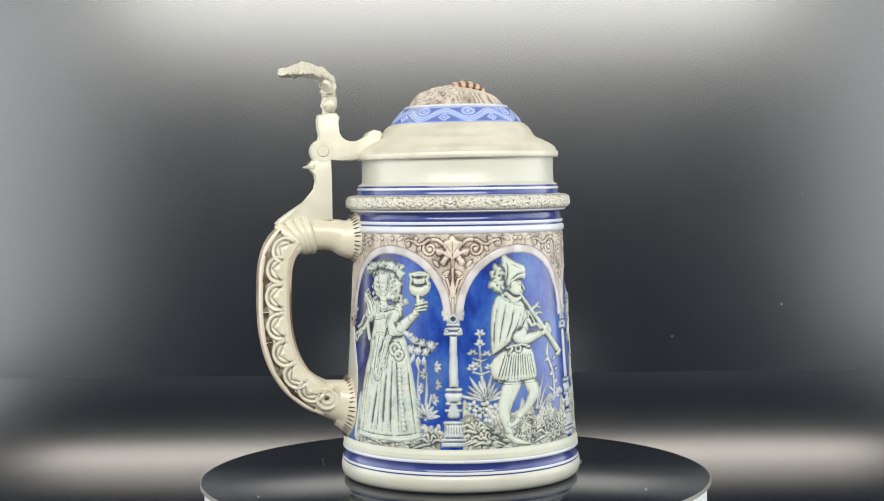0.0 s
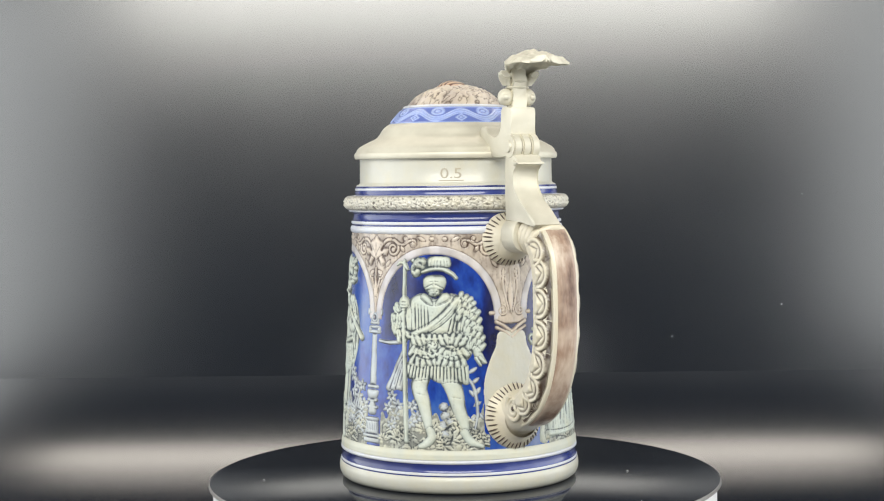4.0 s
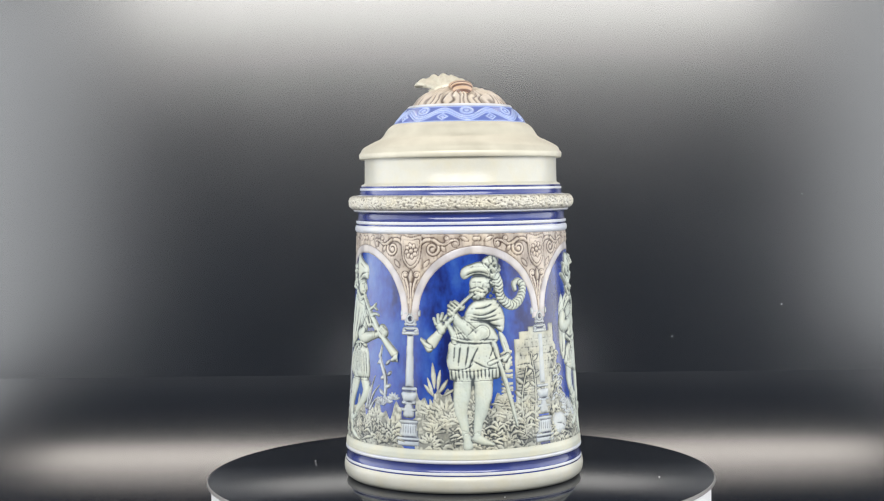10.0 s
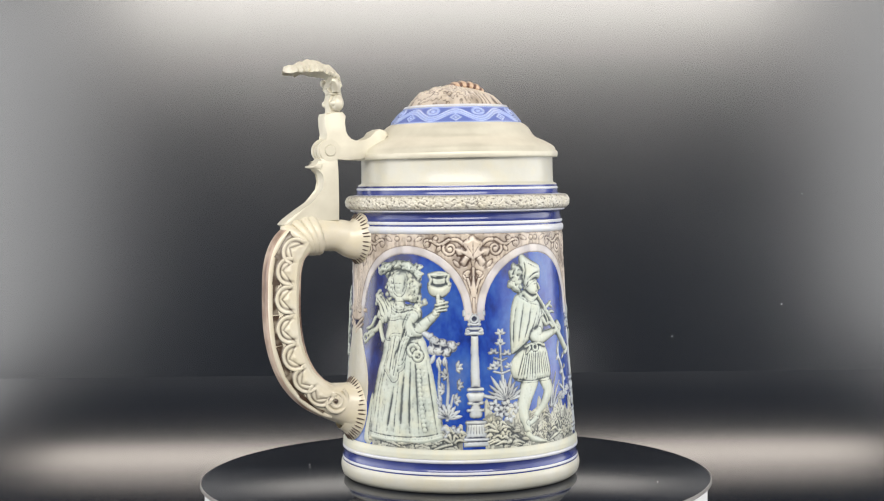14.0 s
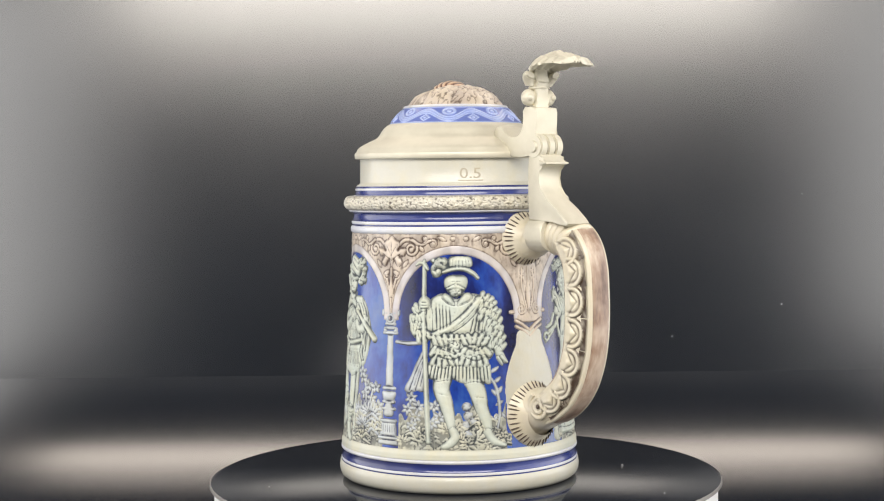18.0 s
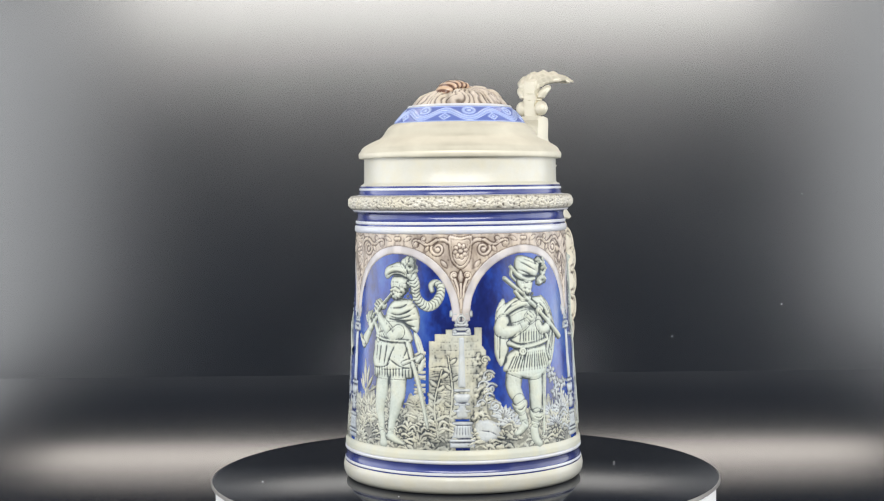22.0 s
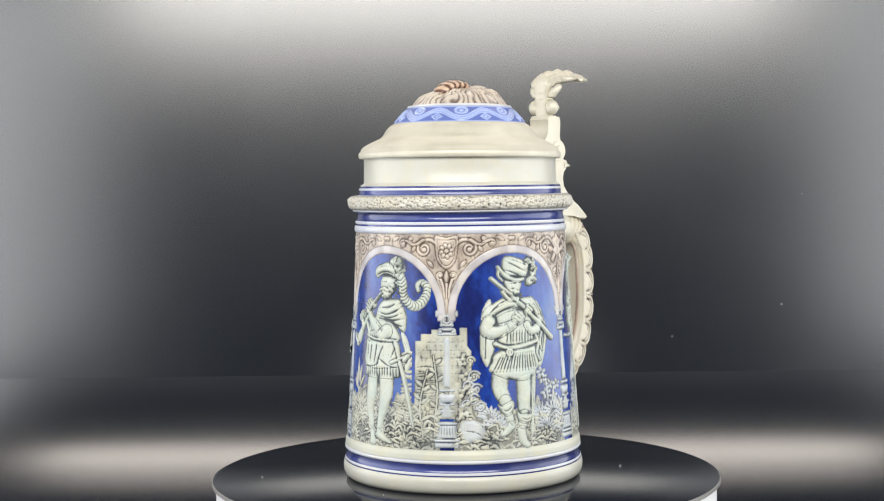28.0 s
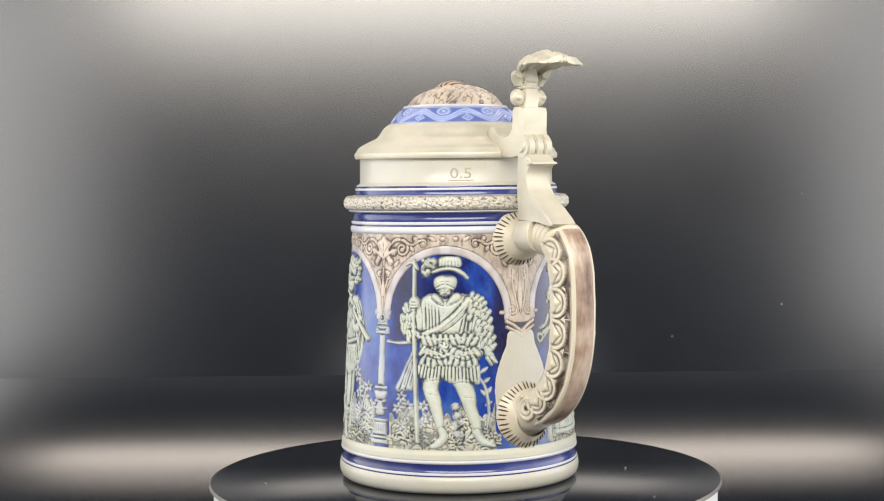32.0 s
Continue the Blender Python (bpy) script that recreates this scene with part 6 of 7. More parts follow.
def fife_player(parent, angle):
    f = Relief(-20, 22, 17, 98, 0.2)
    # cloak hanging behind
    f.fill([(-10.6, 80.1), (-14, 75.4), (-15.1, 66.6), (-15.3, 58.5), (-13.8, 53.9), (-12, 52.4), (-9.2, 57.5), (-8.3, 71.3)], 1.5, 1.5)
    f.fill([(7.9, 80.4), (13.5, 76.7), (16.3, 70.9), (17.8, 65), (16.4, 59.3), (13.8, 52.5), (11.4, 50.7), (9.7, 55), (10.4, 66.4)], 1.6, 1.6)
    f.folds([(-9.7, 77.1), (-12, 66.7), (-12.9, 55.1)], [(-12.5, 75.9), (-14.2, 66.6), (-14.3, 57.4)], 2, 0.4, 0.7)
    f.folds([(11.9, 68.7), (11.6, 59.5), (11, 52.6)], [(16.2, 68.5), (15.5, 61.6), (13.3, 53.4)], 3, 0.4, 0.8)
    # legs: bare knees, turned-down boots
    f.stroke([(-6.5, 49.7), (-7.4, 43.7), (-5.6, 38.6)], (4.3, 3.6, 2.9), 2.1)
    f.stroke([(3.7, 48.7), (3.6, 41.3), (3, 34.5)], (4.3, 3.9, 3.4), 2.4)
    f.ridge([(2.8, 45.9), (2.6, 35.6)], 1.1, 0.35)
    f.stroke([(-5.2, 37.7), (-3.9, 31.1), (-3.1, 28.1)], (3.0, 2.3, 2.1), 2.2)
    f.stroke([(-3.1, 27.6), (-5.3, 25.3), (-7, 24.4)], (2.1, 1.9, 1.3), 2.2)
    f.fill([(-8.8, 37.2), (-7, 36.3), (-2.6, 38.2), (-1.3, 36.4), (-2.6, 33.1), (-5.2, 31.8), (-7.4, 33.6)], 2.6, 1.2)
    f.groove([(-7.4, 34.9), (-4.8, 34.1), (-2.2, 36.4)], 0.35, 0.8)
    f.stroke([(2.6, 31), (1.6, 26.4)], (3.0, 2.4), 2.4)
    f.stroke([(1.2, 25.3), (2, 21.2), (3.7, 19.3)], (2.3, 2.4, 1.8), 2.5)
    f.fill([(-0.4, 34), (1.7, 32.2), (6.1, 32.5), (6.9, 30.7), (5.1, 28.4), (1.7, 28.5), (-0.5, 30.4)], 2.9, 1.2)
    f.groove([(0.4, 31.3), (3.4, 29.9), (6, 30.7)], 0.35, 0.8)
    f.groove([(-4.4, 29.5), (-2.2, 27.6)], 0.35, 0.6)
    f.groove([(-0.1, 26.7), (3.3, 25.7)], 0.35, 0.6)
    f.stroke([(8.4, 48.6), (7.5, 38.9), (6.3, 23.8)], (1.5, 1.2, 0.8), 1.5, smooth=False)
    f.groove([(8.1, 45.8), (6.8, 25.2)], 0.25, 0.6)
    # pleated skirt
    f.fill([(-9.2, 57.9), (-11.1, 54), (-11.7, 50.5), (-8.3, 48.7), (-3.8, 46.9), (1, 46), (6.1, 46.8), (10, 49.4), (11.9, 52.6), (11.1, 57.2), (9.3, 60.5), (-0.4, 61.6)], 2.5, 2.6)
    f.pleats([(-6.9, 57), (8.8, 57.7)], [(-11, 50.1), (10.5, 50.3)], 15, 0.45, 1.25)
    f.ridge([(-10.6, 51), (-3.8, 48.3), (1.7, 47.3), (7.3, 48.6), (10.5, 51.2)], 0.6, 0.4)
    # doublet
    f.fill([(-9.2, 73.6), (-6, 76.4), (0.9, 76.8), (7.8, 75.3), (9.5, 68.8), (8.9, 60.7), (3, 59.3), (-4.9, 59.8), (-8.3, 61.6), (-7.8, 66.7)], 2.2, 2.6)
    f.pleats([(-4.2, 66.2), (8.1, 67)], [(-4.7, 61.2), (8, 61.5)], 9, 0.42, 0.9)
    f.groove([(-1.9, 65.3), (-2, 60.7)], 0.3, 0.8)
    f.stroke([(-8.8, 61.6), (-3.8, 59.8), (3, 60.2), (10.3, 61.8)], (1.2, 1.3, 1.3, 1.1), 2.8)
    f.groove([(-8.3, 60.7), (-3.8, 58.9), (3, 59.3), (9.8, 60.7)], 0.3, 0.6)
    f.fill([(-4.2, 59.8), (-2.4, 60.7), (-1.1, 58.9), (-2, 56.1), (-3.1, 54.3), (-4.2, 56.1)], 3.0, 1.0)
    f.ring((-2.9, 58), 1.3, 0.6, 3.0)
    f.stroke([(10.4, 64.1), (11.7, 60.9), (10.6, 57.2), (11.9, 53.9)], (1.0, 0.9, 0.7), 2.3)
    f.stroke([(13.7, 65.4), (12.6, 61.3), (13.5, 58)], (0.9, 0.6), 2.2)
    # cape over both shoulders
    f.fill([(-6.9, 79.6), (-3.6, 81), (1.4, 80.5), (7.9, 80.4), (12.6, 77.9), (14.9, 73.2), (15.2, 67.4), (11.9, 68.7), (7.8, 73.4), (2.1, 75.4), (-4.1, 74.5), (-10.6, 71.7), (-14, 72.6), (-12.5, 76.3)], 2.6, 2.6)
    for line in ([(-12, 73.1), (-8.3, 76.4), (-3.6, 78.2)], [(-9.5, 73.1), (-4.8, 75.5), (-0.2, 76.8)], [(-10.6, 74.7), (-7.1, 77.8), (-3.2, 79.6)], [(7.9, 79), (11.6, 75.2), (12.8, 69.8)], [(6, 78.5), (9.7, 74.3), (11.4, 69.6)], [(10.2, 78.9), (13.5, 74.4), (14.7, 69.1)], [(2.4, 79.5), (6.9, 76.7)]):
        f.groove(line, 0.45, 0.9)
    for line in ([(-11.1, 73.6), (-6.4, 76.8), (-2.3, 78.7)], [(9.3, 77.6), (12, 73.3), (13.1, 69.1)]):
        f.ridge(line, 0.7, 0.35)
    # arms and grips
    f.stroke([(-11.1, 70.8), (-12, 67.6), (-8.3, 66.7), (-3.7, 68.1), (-1, 69.4)], (2.9, 3.3, 3.1, 2.5, 2.0), 3.1)
    f.groove([(-10.2, 69.4), (-6.9, 69)], 0.4, 0.6)
    f.groove([(-3.9, 69.9), (-2.8, 67.2)], 0.35, 0.7)
    f.stroke([(12.9, 70.5), (11.4, 67.3), (8.1, 66.5), (5.8, 68.9)], (2.4, 2.6, 2.2, 1.7), 2.7)
    f.fill([(-1.4, 72.4), (0.5, 74.5), (3.2, 75.1), (5, 73), (4, 70.3), (1.3, 69), (-1, 69.9)], 3.3, 1.6)
    for line in ([(-0, 73.6), (2.7, 71.2)], [(1.4, 74.5), (3.8, 72.1)], [(-0.9, 72.2), (1.8, 69.9)]):
        f.groove(line, 0.28, 0.8)
    f.fill([(4.1, 75.4), (6.5, 77.4), (9.2, 76.6), (9.7, 74.3), (7.3, 72.5), (5, 73)], 3.2, 1.4)
    for line in ([(6, 76.5), (8.3, 74.3)], [(7.4, 76.9), (9.5, 75.2)]):
        f.groove(line, 0.26, 0.8)
    # the fife, crossed over
    f.stroke([(-9.9, 88.4), (-3.6, 83.3), (4.4, 76.3)], (1.0, 1.2), 3.5, smooth=False)
    f.stroke([(7.3, 73.5), (12.8, 69.1), (19.9, 62.8)], (1.1, 1.4, 1.6), 3.1, smooth=False)
    # head
    f.fill([(-4.5, 87.4), (-2.2, 88.8), (2.9, 88.7), (4.3, 86.4), (3.3, 82.7), (1.4, 80.5), (-1.8, 81), (-4.1, 83.7)], 3.0, 2.5)
    f.face((-0.8, 85.6), 2.8, 0.0)
    f.curls((0.5, 81.9), 3.4, 1.8, 20, 0.75, 0.6, 71)
    f.stroke([(-5, 82.8), (-2.2, 80), (1.9, 80)], (1.0, 1.3, 1.0), 2.5)
    f.fill([(-5.2, 88.8), (-5.4, 93.4), (-4.4, 96.7), (-2.6, 97.8), (1.7, 97.1), (6.3, 95.6), (8.7, 93.7), (8.1, 90.5), (5.7, 87.8), (1.5, 88.3), (-2.2, 87.4)], 3.2, 2.8)
    f.groove([(-4, 95.7), (0.2, 93.8), (5.8, 91)], 0.5, 0.9)
    f.groove([(-4.9, 92), (-1.2, 91.1), (3.4, 89.2)], 0.45, 0.8)
    f.groove([(-1.6, 96.6), (2.6, 95.2), (7.2, 93.3)], 0.35, 0.6)
    f.stroke([(-6.8, 93), (-5, 90.7), (-2.6, 88.8), (1.5, 87.6), (4.8, 87.8)], (0.9, 1.1, 1.2, 1.0), 3.3)
    f.stroke([(-6.4, 92.5), (-6.8, 89.7), (-5, 87.4)], (0.8, 0.6), 2.4)
    f.fill([(5.4, 95.2), (7.3, 96.7), (10.2, 96.2), (12.5, 93.2), (12.4, 89), (9.9, 85.4), (7.5, 84.5), (6.2, 87.3), (8.6, 90.5)], 2.2, 1.8)
    f.curls((8.7, 94.2), 3.0, 2.6, 22, 1.0, 0.8, 72)
    f.curls((10.5, 90), 2.2, 4.0, 24, 1.0, 0.8, 73)
    f.curls((8.5, 86.6), 2.4, 2.0, 14, 0.9, 0.7, 74)
    return f.mesh("fife_player_relief", FIGURE, parent, angle, "cloaked standing relief playing a fife")


def fife_plants(parent, angle):
    f = Relief(-29, 27, 18, 62, 0.22)
    for c in ((13.1, 46.1), (16.8, 43.1), (21.6, 42.8), (14.8, 39.5), (19.4, 37.8), (23.3, 35.2), (12.3, 48.4)):
        for k in range(5):
            b = 0.4 + 1.26 * k
            f.leaf(c, (c[0] + 3.4 * math.cos(b), c[1] + 3.0 * math.sin(b)), 2.1, 1.5)
    for line in ([(14.9, 45.5), (15.6, 36.2), (14.4, 29.4)], [(19.8, 41.7), (17.9, 34.9), (15.3, 28.9)]):
        f.stroke(line, 0.7, 1.1)
    for c, l in (((10.9, 30.7), 8), ((18.2, 31), 8), ((13.4, 26), 6.5), ((-9.4, 28), 8), ((-12.3, 31.6), 6)):
        for k in range(8):
            a = 0.15 + k * 0.4
            f.leaf(c, (c[0] + l * math.cos(a), c[1] + 0.85 * l * math.sin(a)), 1.9, 1.4)
    for k in range(4):
        f.stroke([(17 + k * 0.3, 30 - 2.0 * k), (20, 31.5 - 2.0 * k), (23.5, 29.5 - 2.0 * k)], 0.9, 1.1)
    # scrolling bush beside the low wall, rock at its foot
    for c, r in (((-18.1, 48.5), 2.6), ((-20.5, 44.7), 2.2), ((-17.1, 43.4), 2.4), ((-18.4, 39.2), 2.6), ((-21.3, 37.2), 2.0), ((-15.6, 36.1), 2.2)):
        spiral(f, c, r, 1.5, 0.4, 1, 0.6, 1.5)
        f.leaf(c, (c[0] - 3.4, c[1] - 1.4), 1.6, 1.3)
    f.fill([(-24.2, 28.7), (-21.7, 31.2), (-17.4, 31), (-13.7, 27.9), (-13.2, 24), (-17.3, 21.7), (-23, 22.3)], 1.5, 2.2)
    f.groove([(-22.1, 26.5), (-17.8, 25.8), (-14.5, 23.7)], 0.35, 0.5)
    return f.mesh("plant_relief", PALE, parent, angle, "broad leaves, scrolls and a rock in low relief", flank=0.6)


def guard(parent, angle):
    f = Relief(-25, 25, 17, 98, 0.2)
    rnd = random.Random(91)
    # legs and shoes
    f.stroke([(-7.1, 48.7), (-8, 43.7), (-6.3, 37.9), (-4.8, 31.7), (-3.7, 26.7)], (3.9, 3.4, 3.0, 2.4, 1.8), 2.3)
    f.stroke([(4, 48.6), (6.5, 42.3), (7.7, 36.1), (9.8, 30), (10.6, 25.4)], (4.0, 3.5, 3.1, 2.5, 1.8), 2.3)
    f.ridge([(-6.7, 43.7), (-5.2, 33.3)], 1.0, 0.35)
    f.ridge([(6.1, 43.5), (8.5, 31.9)], 1.0, 0.35)
    f.groove([(-9.4, 41.8), (-4.9, 40.9)], 0.4, 0.4)
    f.groove([(5.1, 40.3), (9.6, 39.7)], 0.4, 0.4)
    f.stroke([(-3.3, 26.2), (-2.9, 23.5), (-5.5, 20.7), (-7.2, 20)], (2.0, 2.1, 2.0, 1.3), 2.4)
    f.stroke([(10.1, 25.4), (12.7, 22), (16.8, 20.1)], (2.0, 2.0, 1.2), 2.4)
    # pleated skirt of the coat
    f.fill([(-12.6, 55.1), (-13.7, 48.6), (-9.6, 46.9), (-4, 47.6), (0.4, 45.9), (5.9, 46.7), (11.6, 45.1), (12.2, 50.2), (10.5, 54.8), (-0.6, 56.5)], 2.1, 2.2)
    f.pleats([(-12.1, 54.2), (10.9, 53.4)], [(-13.5, 47.7), (11.6, 46)], 17, 0.4, 1.15)
    # torso and the great puffed sleeves
    f.fill([(-12.2, 80.5), (-7.2, 82.8), (-1.5, 80.5), (5.5, 82.7), (12.1, 79.7), (15.8, 74.3), (18.5, 66), (17.8, 60.3), (14.4, 58.8), (10.9, 54.8), (-0.6, 53.3), (-12.1, 55.1), (-12.6, 62.5), (-11.9, 66.7), (-17.9, 63.8), (-21.4, 67.6), (-20.4, 73.4), (-16, 77)], 1.9, 2.4)
    for line, n, r, h in (([(-19.2, 74.4), (-17.5, 76.3), (-15, 76.8)], 3, 1.6, 2.4), ([(-20.9, 71.1), (-18.4, 71.6), (-15.5, 72.1)], 4, 1.6, 2.5), ([(-20.4, 67.9), (-17.4, 68.4), (-14.5, 68.5)], 4, 1.6, 2.5), ([(-18.4, 64.7), (-15.4, 65.2), (-13.1, 66.6)], 3, 1.6, 2.3),
                          ([(8.3, 80.8), (11.6, 79.3), (13.9, 76.7)], 4, 1.6, 2.6), ([(7.8, 77.5), (12, 76), (15.8, 73.1)], 5, 1.6, 2.8), ([(8.2, 74.3), (12.4, 72.3), (16.7, 69.8)], 5, 1.6, 2.8), ([(9, 70.6), (12.7, 68.6), (17.5, 66.1)], 5, 1.6, 2.8), ([(10.8, 66.4), (14.1, 64.9), (18.4, 62.8)], 4, 1.6, 2.7), ([(11.6, 62.6), (14.9, 61.6), (17.8, 59.6)], 4, 1.6, 2.5)):
        f.slashes(line, n, r, h, rnd)
    # chest cloth, collar and sash
    f.fill([(-11.7, 80), (-7.2, 81.9), (-2.4, 79.1), (5, 81.8), (7.8, 78), (7.1, 69.9), (4.7, 66.1), (-3.9, 65.3), (-10.7, 65.7), (-11.2, 73.6)], 2.4, 2.2)
    f.pleats([(-10.7, 78.7), (-3.8, 77)], [(-10.3, 66.7), (-3.4, 66.7)], 5, 0.4, 0.9)
    f.pleats([(4.9, 73), (10.5, 74.2)], [(2.9, 66.1), (9.4, 66)], 4, 0.4, 0.9)
    f.stroke([(7.8, 79.8), (3.5, 74.4), (-2.5, 69.4), (-10.7, 65.7)], (1.8, 2.0, 1.8, 1.4), 3.2)
    f.groove([(7.3, 78.5), (3, 73.5), (-2.9, 68.5)], 0.3, 0.8)
    f.groove([(6.4, 80.3), (2.2, 75.4), (-3.8, 70.4)], 0.28, 0.6)
    f.fill([(-6.5, 82.8), (-3.7, 81.2), (-2.4, 78), (-5.2, 78.7), (-7.5, 81)], 2.8, 0.9)
    f.fill([(2.7, 83), (5, 81.8), (4.1, 79.7), (-1, 77.7), (-0.1, 80.7)], 2.8, 0.9)
    # slashed puffs below the belt, in two swags
    f.stroke([(-12.1, 64.8), (-3.9, 63.9), (5.2, 64.7), (11.2, 64)], 0.9, 2.6)
    for line, n, r, h in (([(-11.7, 63), (-6.2, 63.9), (-0.5, 63)], 5, 1.5, 2.8), ([(0.2, 63.4), (5.6, 64.2), (11.1, 62.7)], 5, 1.5, 2.8), ([(-12.1, 59.3), (-6.2, 57.9), (-0.8, 59.3)], 6, 1.5, 2.7), ([(0.1, 58.8), (5.5, 57.3), (11.5, 59)], 6, 1.5, 2.7), ([(-12.1, 55.6), (-6.2, 54.7), (-0.6, 55.6), (5.4, 54.6), (10.9, 55.3)], 10, 1.3, 2.6)):
        f.slashes(line, n, r, h, rnd)
    for line in ([(-10.3, 61.6), (-5.7, 59.3), (-1.2, 61.6)], [(0.6, 61.6), (6, 59.1), (10.6, 61.3)], [(-10.7, 57.4), (-4, 55.6), (-0.4, 57)], [(1, 57), (5.9, 55), (10.5, 56.7)]):
        f.groove(line, 0.45, 1.0)
    f.rose((-2.6, 60.7), 2.6, 3.0, 92)
    # grip on the staff, open palm at the hip
    f.stroke([(-15.1, 96.2), (-15.3, 73.5), (-14.1, 41.2), (-13.1, 21.9)], (0.95, 1.05, 1.1, 1.2), 2.7, smooth=False)
    f.stroke([(-18.6, 94.3), (-17.1, 95.3), (-15.1, 94.8), (-13.6, 92.5)], (0.7, 1.0, 0.9, 0.6), 2.5)
    f.fill([(-17.5, 80), (-15.1, 81.9), (-12.6, 80), (-12.6, 76.8), (-15.5, 75.4), (-17.5, 77)], 3.2, 1.4)
    for line in ([(-17, 79.1), (-13.1, 79.1)], [(-17.2, 77.9), (-13.1, 77.7)], [(-16.7, 76.5), (-13.3, 76.6)]):
        f.groove(line, 0.26, 0.8)
    f.stroke([(14.9, 59.7), (16.7, 56.4), (18.3, 54.5)], (1.5, 1.9, 1.2), 2.2)
    for line in ([(15.2, 56), (17, 53.1)], [(16.7, 56.4), (19.1, 54)]):
        f.stroke(line, (0.8, 0.6), 2.3)
    # bearded head, brimmed hat with plume
    f.fill([(-6.5, 88.8), (-3.7, 90.2), (1.5, 90.1), (3.3, 88.2), (2.8, 85), (0.9, 82.8), (-1.9, 81.4), (-4.7, 82.8), (-6.5, 85.6)], 3.1, 2.4)
    f.face((-1.8, 86.9), 3.0, 0.0)
    f.stroke([(-5.1, 84.7), (-1.9, 85.6), (1.4, 84.6)], (0.6, 1.0, 0.6), 3.6)
    f.groove([(-3.7, 83.7), (-0, 83.7)], 0.3, 0.7)
    f.curls((-1.9, 82.8), 3.6, 1.6, 18, 0.7, 0.6, 93)
    f.fill([(-4.6, 93), (-5, 96.6), (-2.7, 98.2), (1.6, 98.4), (4.9, 97.2), (5.3, 93.7), (1, 92.4)], 3.1, 2.2)
    f.stroke([(-6.9, 91.4), (-2.7, 92.7), (2, 92.6), (5.7, 90.7), (7.5, 88.9)], (0.8, 1.0, 1.0, 1.0, 0.8), 3.2)
    f.pleats([(-3.6, 97.1), (4.4, 96.5)], [(-4.1, 93.4), (4.8, 93.5)], 6, 0.35, 0.6)
    f.fill([(-5, 96.6), (-8.3, 97.6), (-11.2, 95.7), (-12.4, 92.5), (-10.7, 89.7), (-8.8, 89.3), (-6.5, 91.1), (-4.6, 93)], 2.1, 1.7)
    f.curls((-8.8, 95.3), 3.2, 2.0, 22, 1.0, 0.8, 94)
    f.curls((-9.8, 92.1), 2.6, 2.4, 20, 1.0, 0.8, 95)
    return f.mesh("guard_relief", FIGURE, parent, angle, "standing relief in slashed dress with a long staff")


def guard_plants(parent, angle):
    f = Relief(-29, 27, 18, 68, 0.22)
    # ledge and drape behind the staff
    f.stroke([(-27.6, 62.5), (-22.3, 62), (-16.9, 62.4)], (0.8, 1.0), 1.4)
    f.fill([(-14.9, 59.2), (-18.2, 55), (-20.6, 49.1), (-23.5, 43.6), (-22, 41.4), (-18.1, 42.5), (-14.8, 43.5)], 1.4, 1.6)
    f.folds([(-15.4, 57.8), (-18.7, 51.5), (-22, 42.8)], [(-14.9, 52.8), (-15.3, 48.1), (-16.2, 43.5)], 4, 0.45, 0.9)
    for c in ((-20.5, 39.6), (-17.6, 36), (-21.9, 34.9), (-18.5, 31.8), (-10.7, 36.3), (-8.9, 31.7), (-11.6, 29.3), (-20.3, 28.1)):
        for k in range(6):
            a = k * 1.05 + 0.4
            f.leaf(c, (c[0] + 3.0 * math.cos(a), c[1] + 3.0 * math.sin(a)), 1.6, 1.5)
    for c, r in (((2, 36.2), 2.0), ((2.8, 32.6), 2.2), ((1.9, 28.7), 2.0), ((4.5, 30.2), 1.8), ((2.7, 25.2), 2.0)):
        f.rose(c, r, 1.4, int(10 * r))
    for a, b in (((11.7, 49.7), (15.6, 52.3)), ((13, 45.5), (16.4, 48.1)), ((12, 43.2), (15.1, 39.8)), ((14.7, 40.8), (16.7, 44.4)), ((13.6, 36.2), (17, 38.3)), ((14.9, 32.7), (12.5, 29.9)), ((15.9, 33.8), (18.1, 30.4))):
        f.leaf(a, b, 1.9, 1.5)
    f.stroke([(12.1, 47.4), (14.3, 43.1), (15.4, 33.8), (14.2, 27)], 0.7, 1.2)
    return f.mesh("plant_relief", PALE, parent, angle, "leaves and a hanging drape in low relief", flank=0.6)


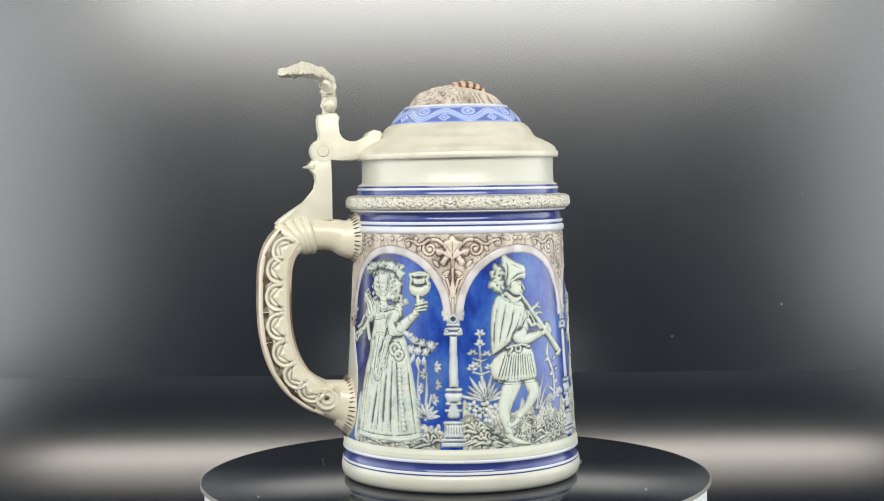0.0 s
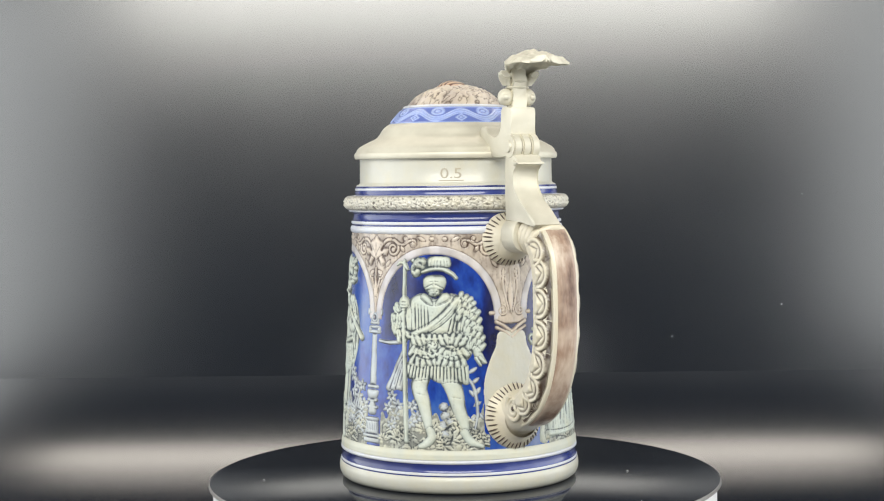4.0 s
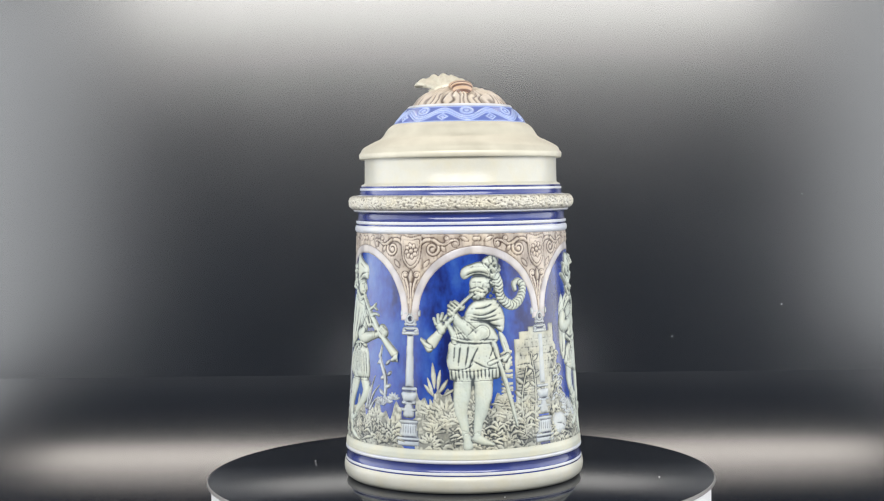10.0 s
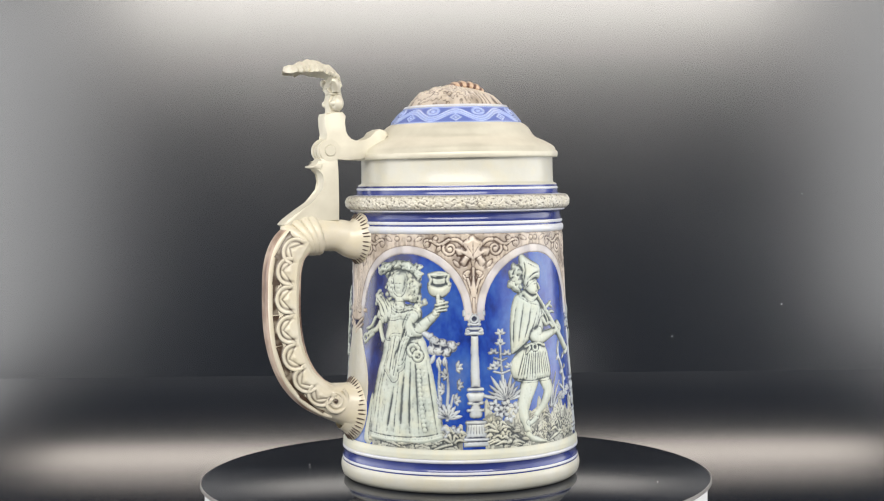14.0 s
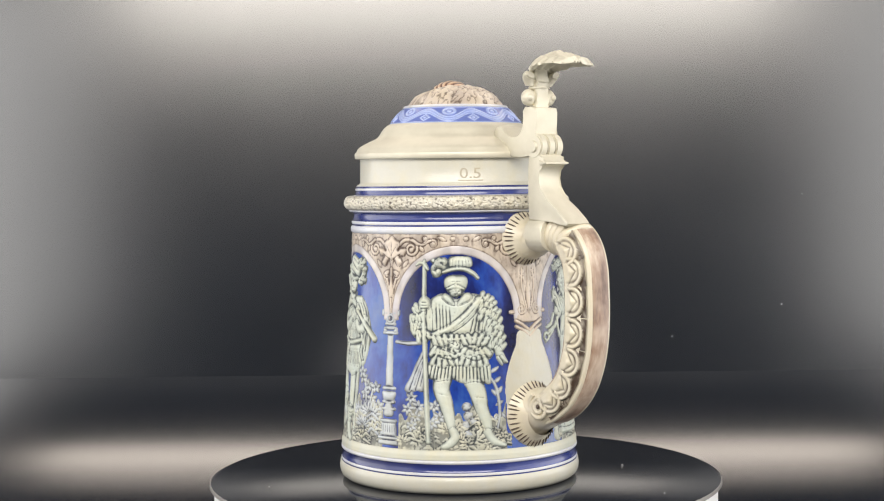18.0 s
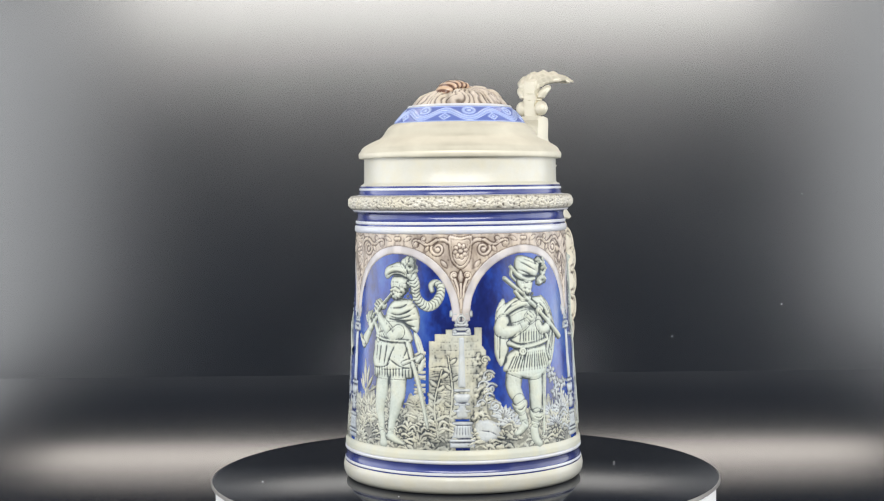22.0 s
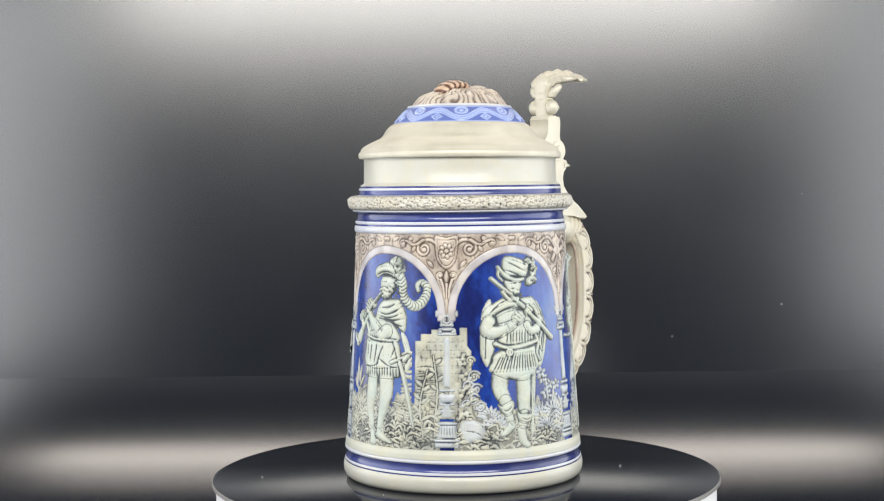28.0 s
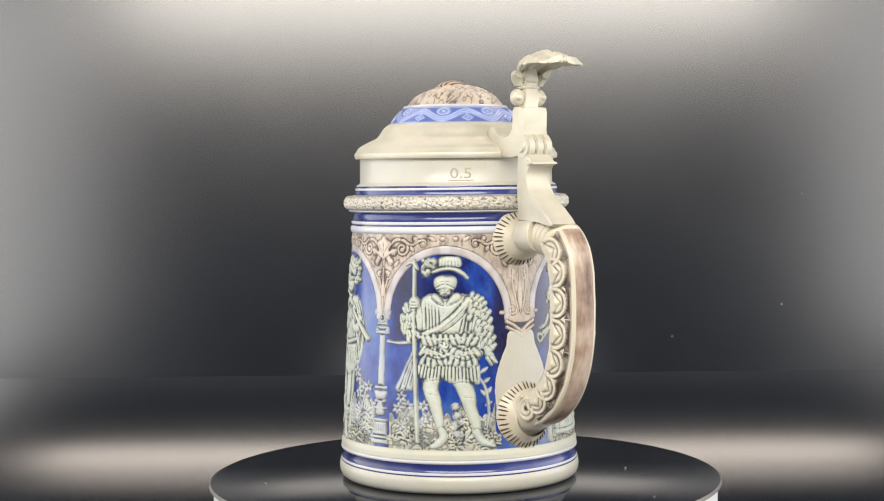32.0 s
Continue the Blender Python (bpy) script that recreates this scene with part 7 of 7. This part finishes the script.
def castle(parent, angle):
    """The low walls seen behind a column, with bushes before them."""
    f = Relief(-16, 16, 18, 74, lift=1.1)
    f.fill([(-13.5, 30), (-13.5, 62.0), (-11.0, 62.0), (-11.0, 65.0), (-6.5, 65.0), (-6.5, 66.8), (-3.5, 66.8), (-3.5, 64.5), (5.2, 64.5), (5.2, 67.6), (8.4, 67.6), (8.4, 60.0), (10.0, 58.0), (10.0, 30)], 0.75, 0.4, smooth=False)
    for k, z in enumerate((61.5, 58.2, 55.0, 51.8, 48.6)):
        f.groove([(-13, z), (10, z + 0.3)], 0.25, 0.2)
        for i in range(6):
            u = -13 + i * 4.2 + (k % 2) * 2.1
            f.groove([(u, z), (u, z - 3.0)], 0.2, 0.12)
    rnd = random.Random(51)
    for i in range(30):
        z = 22 + i * 1.0
        f.groove([(-13.5, z), (-9, z + rnd.uniform(-1, 1)), (-4, z)], 0.25, 0.5)
    f.frond((-9.5, 22), (-8.0, 50), 0.08, 9, 3.6, 1.5)
    f.frond((-5.0, 28), (-5.5, 56), -0.05, 7, 3.0, 1.4)
    for u, v, s in ((7.5, 54, 61), (9.0, 47, 62), (8.0, 41, 63), (10.5, 36, 64), (7.0, 30, 65)):
        f.curls((u, v), 3.2, 2.4, 11, 1.0, 0.9, s)
        spiral(f, (u + 2.0, v), 1.8, 1.4, 0, 1, 0.5, 1.3)
    return f.mesh("castle_relief", GROUND, parent, angle, "low stone walls with bushes in low relief", 0.16, flank=0.6)


def handle_field(parent):
    """The plain shield and the bracket behind the handle."""
    f = Relief(-15, 15, 17, 73, 0.26, lift=1.1)
    f.fill([(-5.4, 65.5), (5.4, 65.5), (7.4, 59.5), (10.4, 53), (12.5, 46), (12.9, 39), (11.8, 31), (9.0, 24), (6, 19), (-6, 19), (-9.0, 24), (-11.8, 31), (-12.9, 39), (-12.5, 46), (-10.4, 53), (-7.4, 59.5)], 1.0, 1.2)
    f.mesh("shield", CREAM, parent, 0, "plain cream shield behind the handle", rough=0.15)
    f = Relief(-10, 10, 60, 94, 0.24, lift=1.1)
    f.fill([(-5.2, 93), (5.2, 93), (4.4, 80), (6.0, 73), (6.6, 69), (-6.6, 69), (-6.0, 73), (-4.4, 80)], 1.0, 0.7)
    for s in (-1, 1):
        spiral(f, (s * 4.2, 74.2), 2.6, 1.4, math.pi / 2, s, 0.5, 1.6)
        f.stroke([(s * 3.0, 91), (s * 3.4, 84), (s * 2.2, 79), (s * 1.0, 74)], 0.6, 1.5)
        f.stroke([(s * 6.8, 69.4), (s * 3.6, 67.8), (0, 65.2)], 0.85, 1.6)
        f.stroke([(s * 6.8, 67.2), (s * 3.6, 65.6), (0, 63.0)], 0.75, 1.4)
        f.stroke([(s * 7.6, 73.2), (s * 9.2, 73.2)], 0.9, 1.2)
    f.fill([(-1.6, 79), (0, 84), (1.6, 79), (0, 73)], 1.6, 0.9)
    f.mesh("bracket", PINK, parent, 0, "rose and brown scrolled bracket under the handle", rough=0.35)


def measure_mark(parent):
    """The incised half-litre mark on the collar."""
    for k, text in enumerate(("0.5",)):
        cu = bpy.data.curves.new("mark", "FONT")
        cu.body, cu.size, cu.extrude, cu.align_x, cu.resolution_u = text, 0.0062, 0.00012, "CENTER", 3
        tmp = bpy.data.objects.new("mark", cu)
        me = bpy.data.meshes.new_from_object(tmp)
        bpy.data.objects.remove(tmp)
        me.name = "capacity_mark"
        r = 0.04212
        for v in me.vertices:
            a = radians(-30.5) + 1.25 * v.co.x / r
            rr = r + v.co.z * 0.6
            v.co = (rr * math.cos(a), rr * math.sin(a), 0.1299 + v.co.y)
        me.materials.append(INCISED)
        ob = new("capacity_mark", me)
        ob.parent = parent
        ob["label"] = "incised capacity figure"
    verts, faces = [], []
    for i in range(13):
        a = radians(-30.5) + (i / 12 - 0.5) * 0.0104 / 0.0421
        for r, z in ((0.04198, 0.1288), (0.04216, 0.1288), (0.04216, 0.12925), (0.04198, 0.12925)):
            verts.append((r * math.cos(a), r * math.sin(a), z))
    for i in range(12):
        for j in range(4):
            faces.append((4 * i + j, 4 * i + 4 + j, 4 * i + 4 + (j + 1) % 4, 4 * i + (j + 1) % 4))
    link_mesh("underline", verts, faces, INCISED, parent, "", False)


INCISED = stoneware("incised_clay", (0.50, 0.46, 0.38), (0.42, 0.38, 0.31), (0.07, 0.055, 0.045), wash_on=False)
PANELS = (37.6, 110.75, 181.1, 250.6, 322.65)
ARCHES = (40.0, 110.75, 181.1, 250.6, 320.5)
for middle in ARCHES:
    arch(STEIN, middle)
for middle, motif, left, right in zip(COLUMNS, ("palmette", "rosette", "rosette", "palmette"), ARCHES, ARCHES[1:]):
    spandrel(STEIN, middle, radians(middle - left) * REF, radians(right - middle) * REF, motif)
    column(STEIN, middle)
spandrel(STEIN, 0.0, radians(39.5) * REF, radians(40.0) * REF, "palmette")
undergrowth(STEIN, PANELS[0], -14, 26, 101, 31, 0.9)
undergrowth(STEIN, PANELS[1], -26, 26, 102, 39, 1.0)
undergrowth(STEIN, PANELS[2], -26, 26, 103, 45, 1.1)
undergrowth(STEIN, PANELS[3], -26, 26, 104, 40, 1.0)
undergrowth(STEIN, PANELS[4], -26, 18, 105, 39, 1.0)
castle(STEIN, COLUMNS[2])
meadow(STEIN, PANELS[2])
flower_stand(STEIN, PANELS[0])
piper_plants(STEIN, PANELS[1])
fife_plants(STEIN, PANELS[3])
guard_plants(STEIN, PANELS[4])
dancer(STEIN, PANELS[0])
piper(STEIN, PANELS[1])
feathered_piper(STEIN, PANELS[2])
fife_player(STEIN, PANELS[3])
guard(STEIN, PANELS[4])
handle_field(STEIN)
measure_mark(STEIN)


def motions():
    start = 191.8
    keys = [(0.0, start), (3.0, start + 79.7), (6.0, start + 158.2), (9.0, start + 237.9), (12.0, start + 317.9), (15.0, start + 397.8), (18.0, start + 477.0), (21.0, start + 555.7), (23.5, start + 622.2),
            (24.0, start + 622.2), (25.5, start + 622.2), (26.0, start + 622.2), (27.5, start + 588.0), (29.0, start + 548.8), (30.5, start + 510.1), (32.0, start + 471.7)]
    rows = []
    for (t0, a0), (t1, a1) in zip(keys, keys[1:]):
        rows += [(t0 + (t1 - t0) * i / 4, a0 + (a1 - a0) * i / 4) for i in range(4)]
    rows.append(keys[-1])
    for thing, dx, dy in ((STEIN, 0.0, -0.0011), (TURNTABLE, 0.0, 0.0)):
        walk(thing, [(t, pose(0, 0, 0, 0, 0, a) @ pose(dx, dy, 0)) for t, a in rows])


motions()
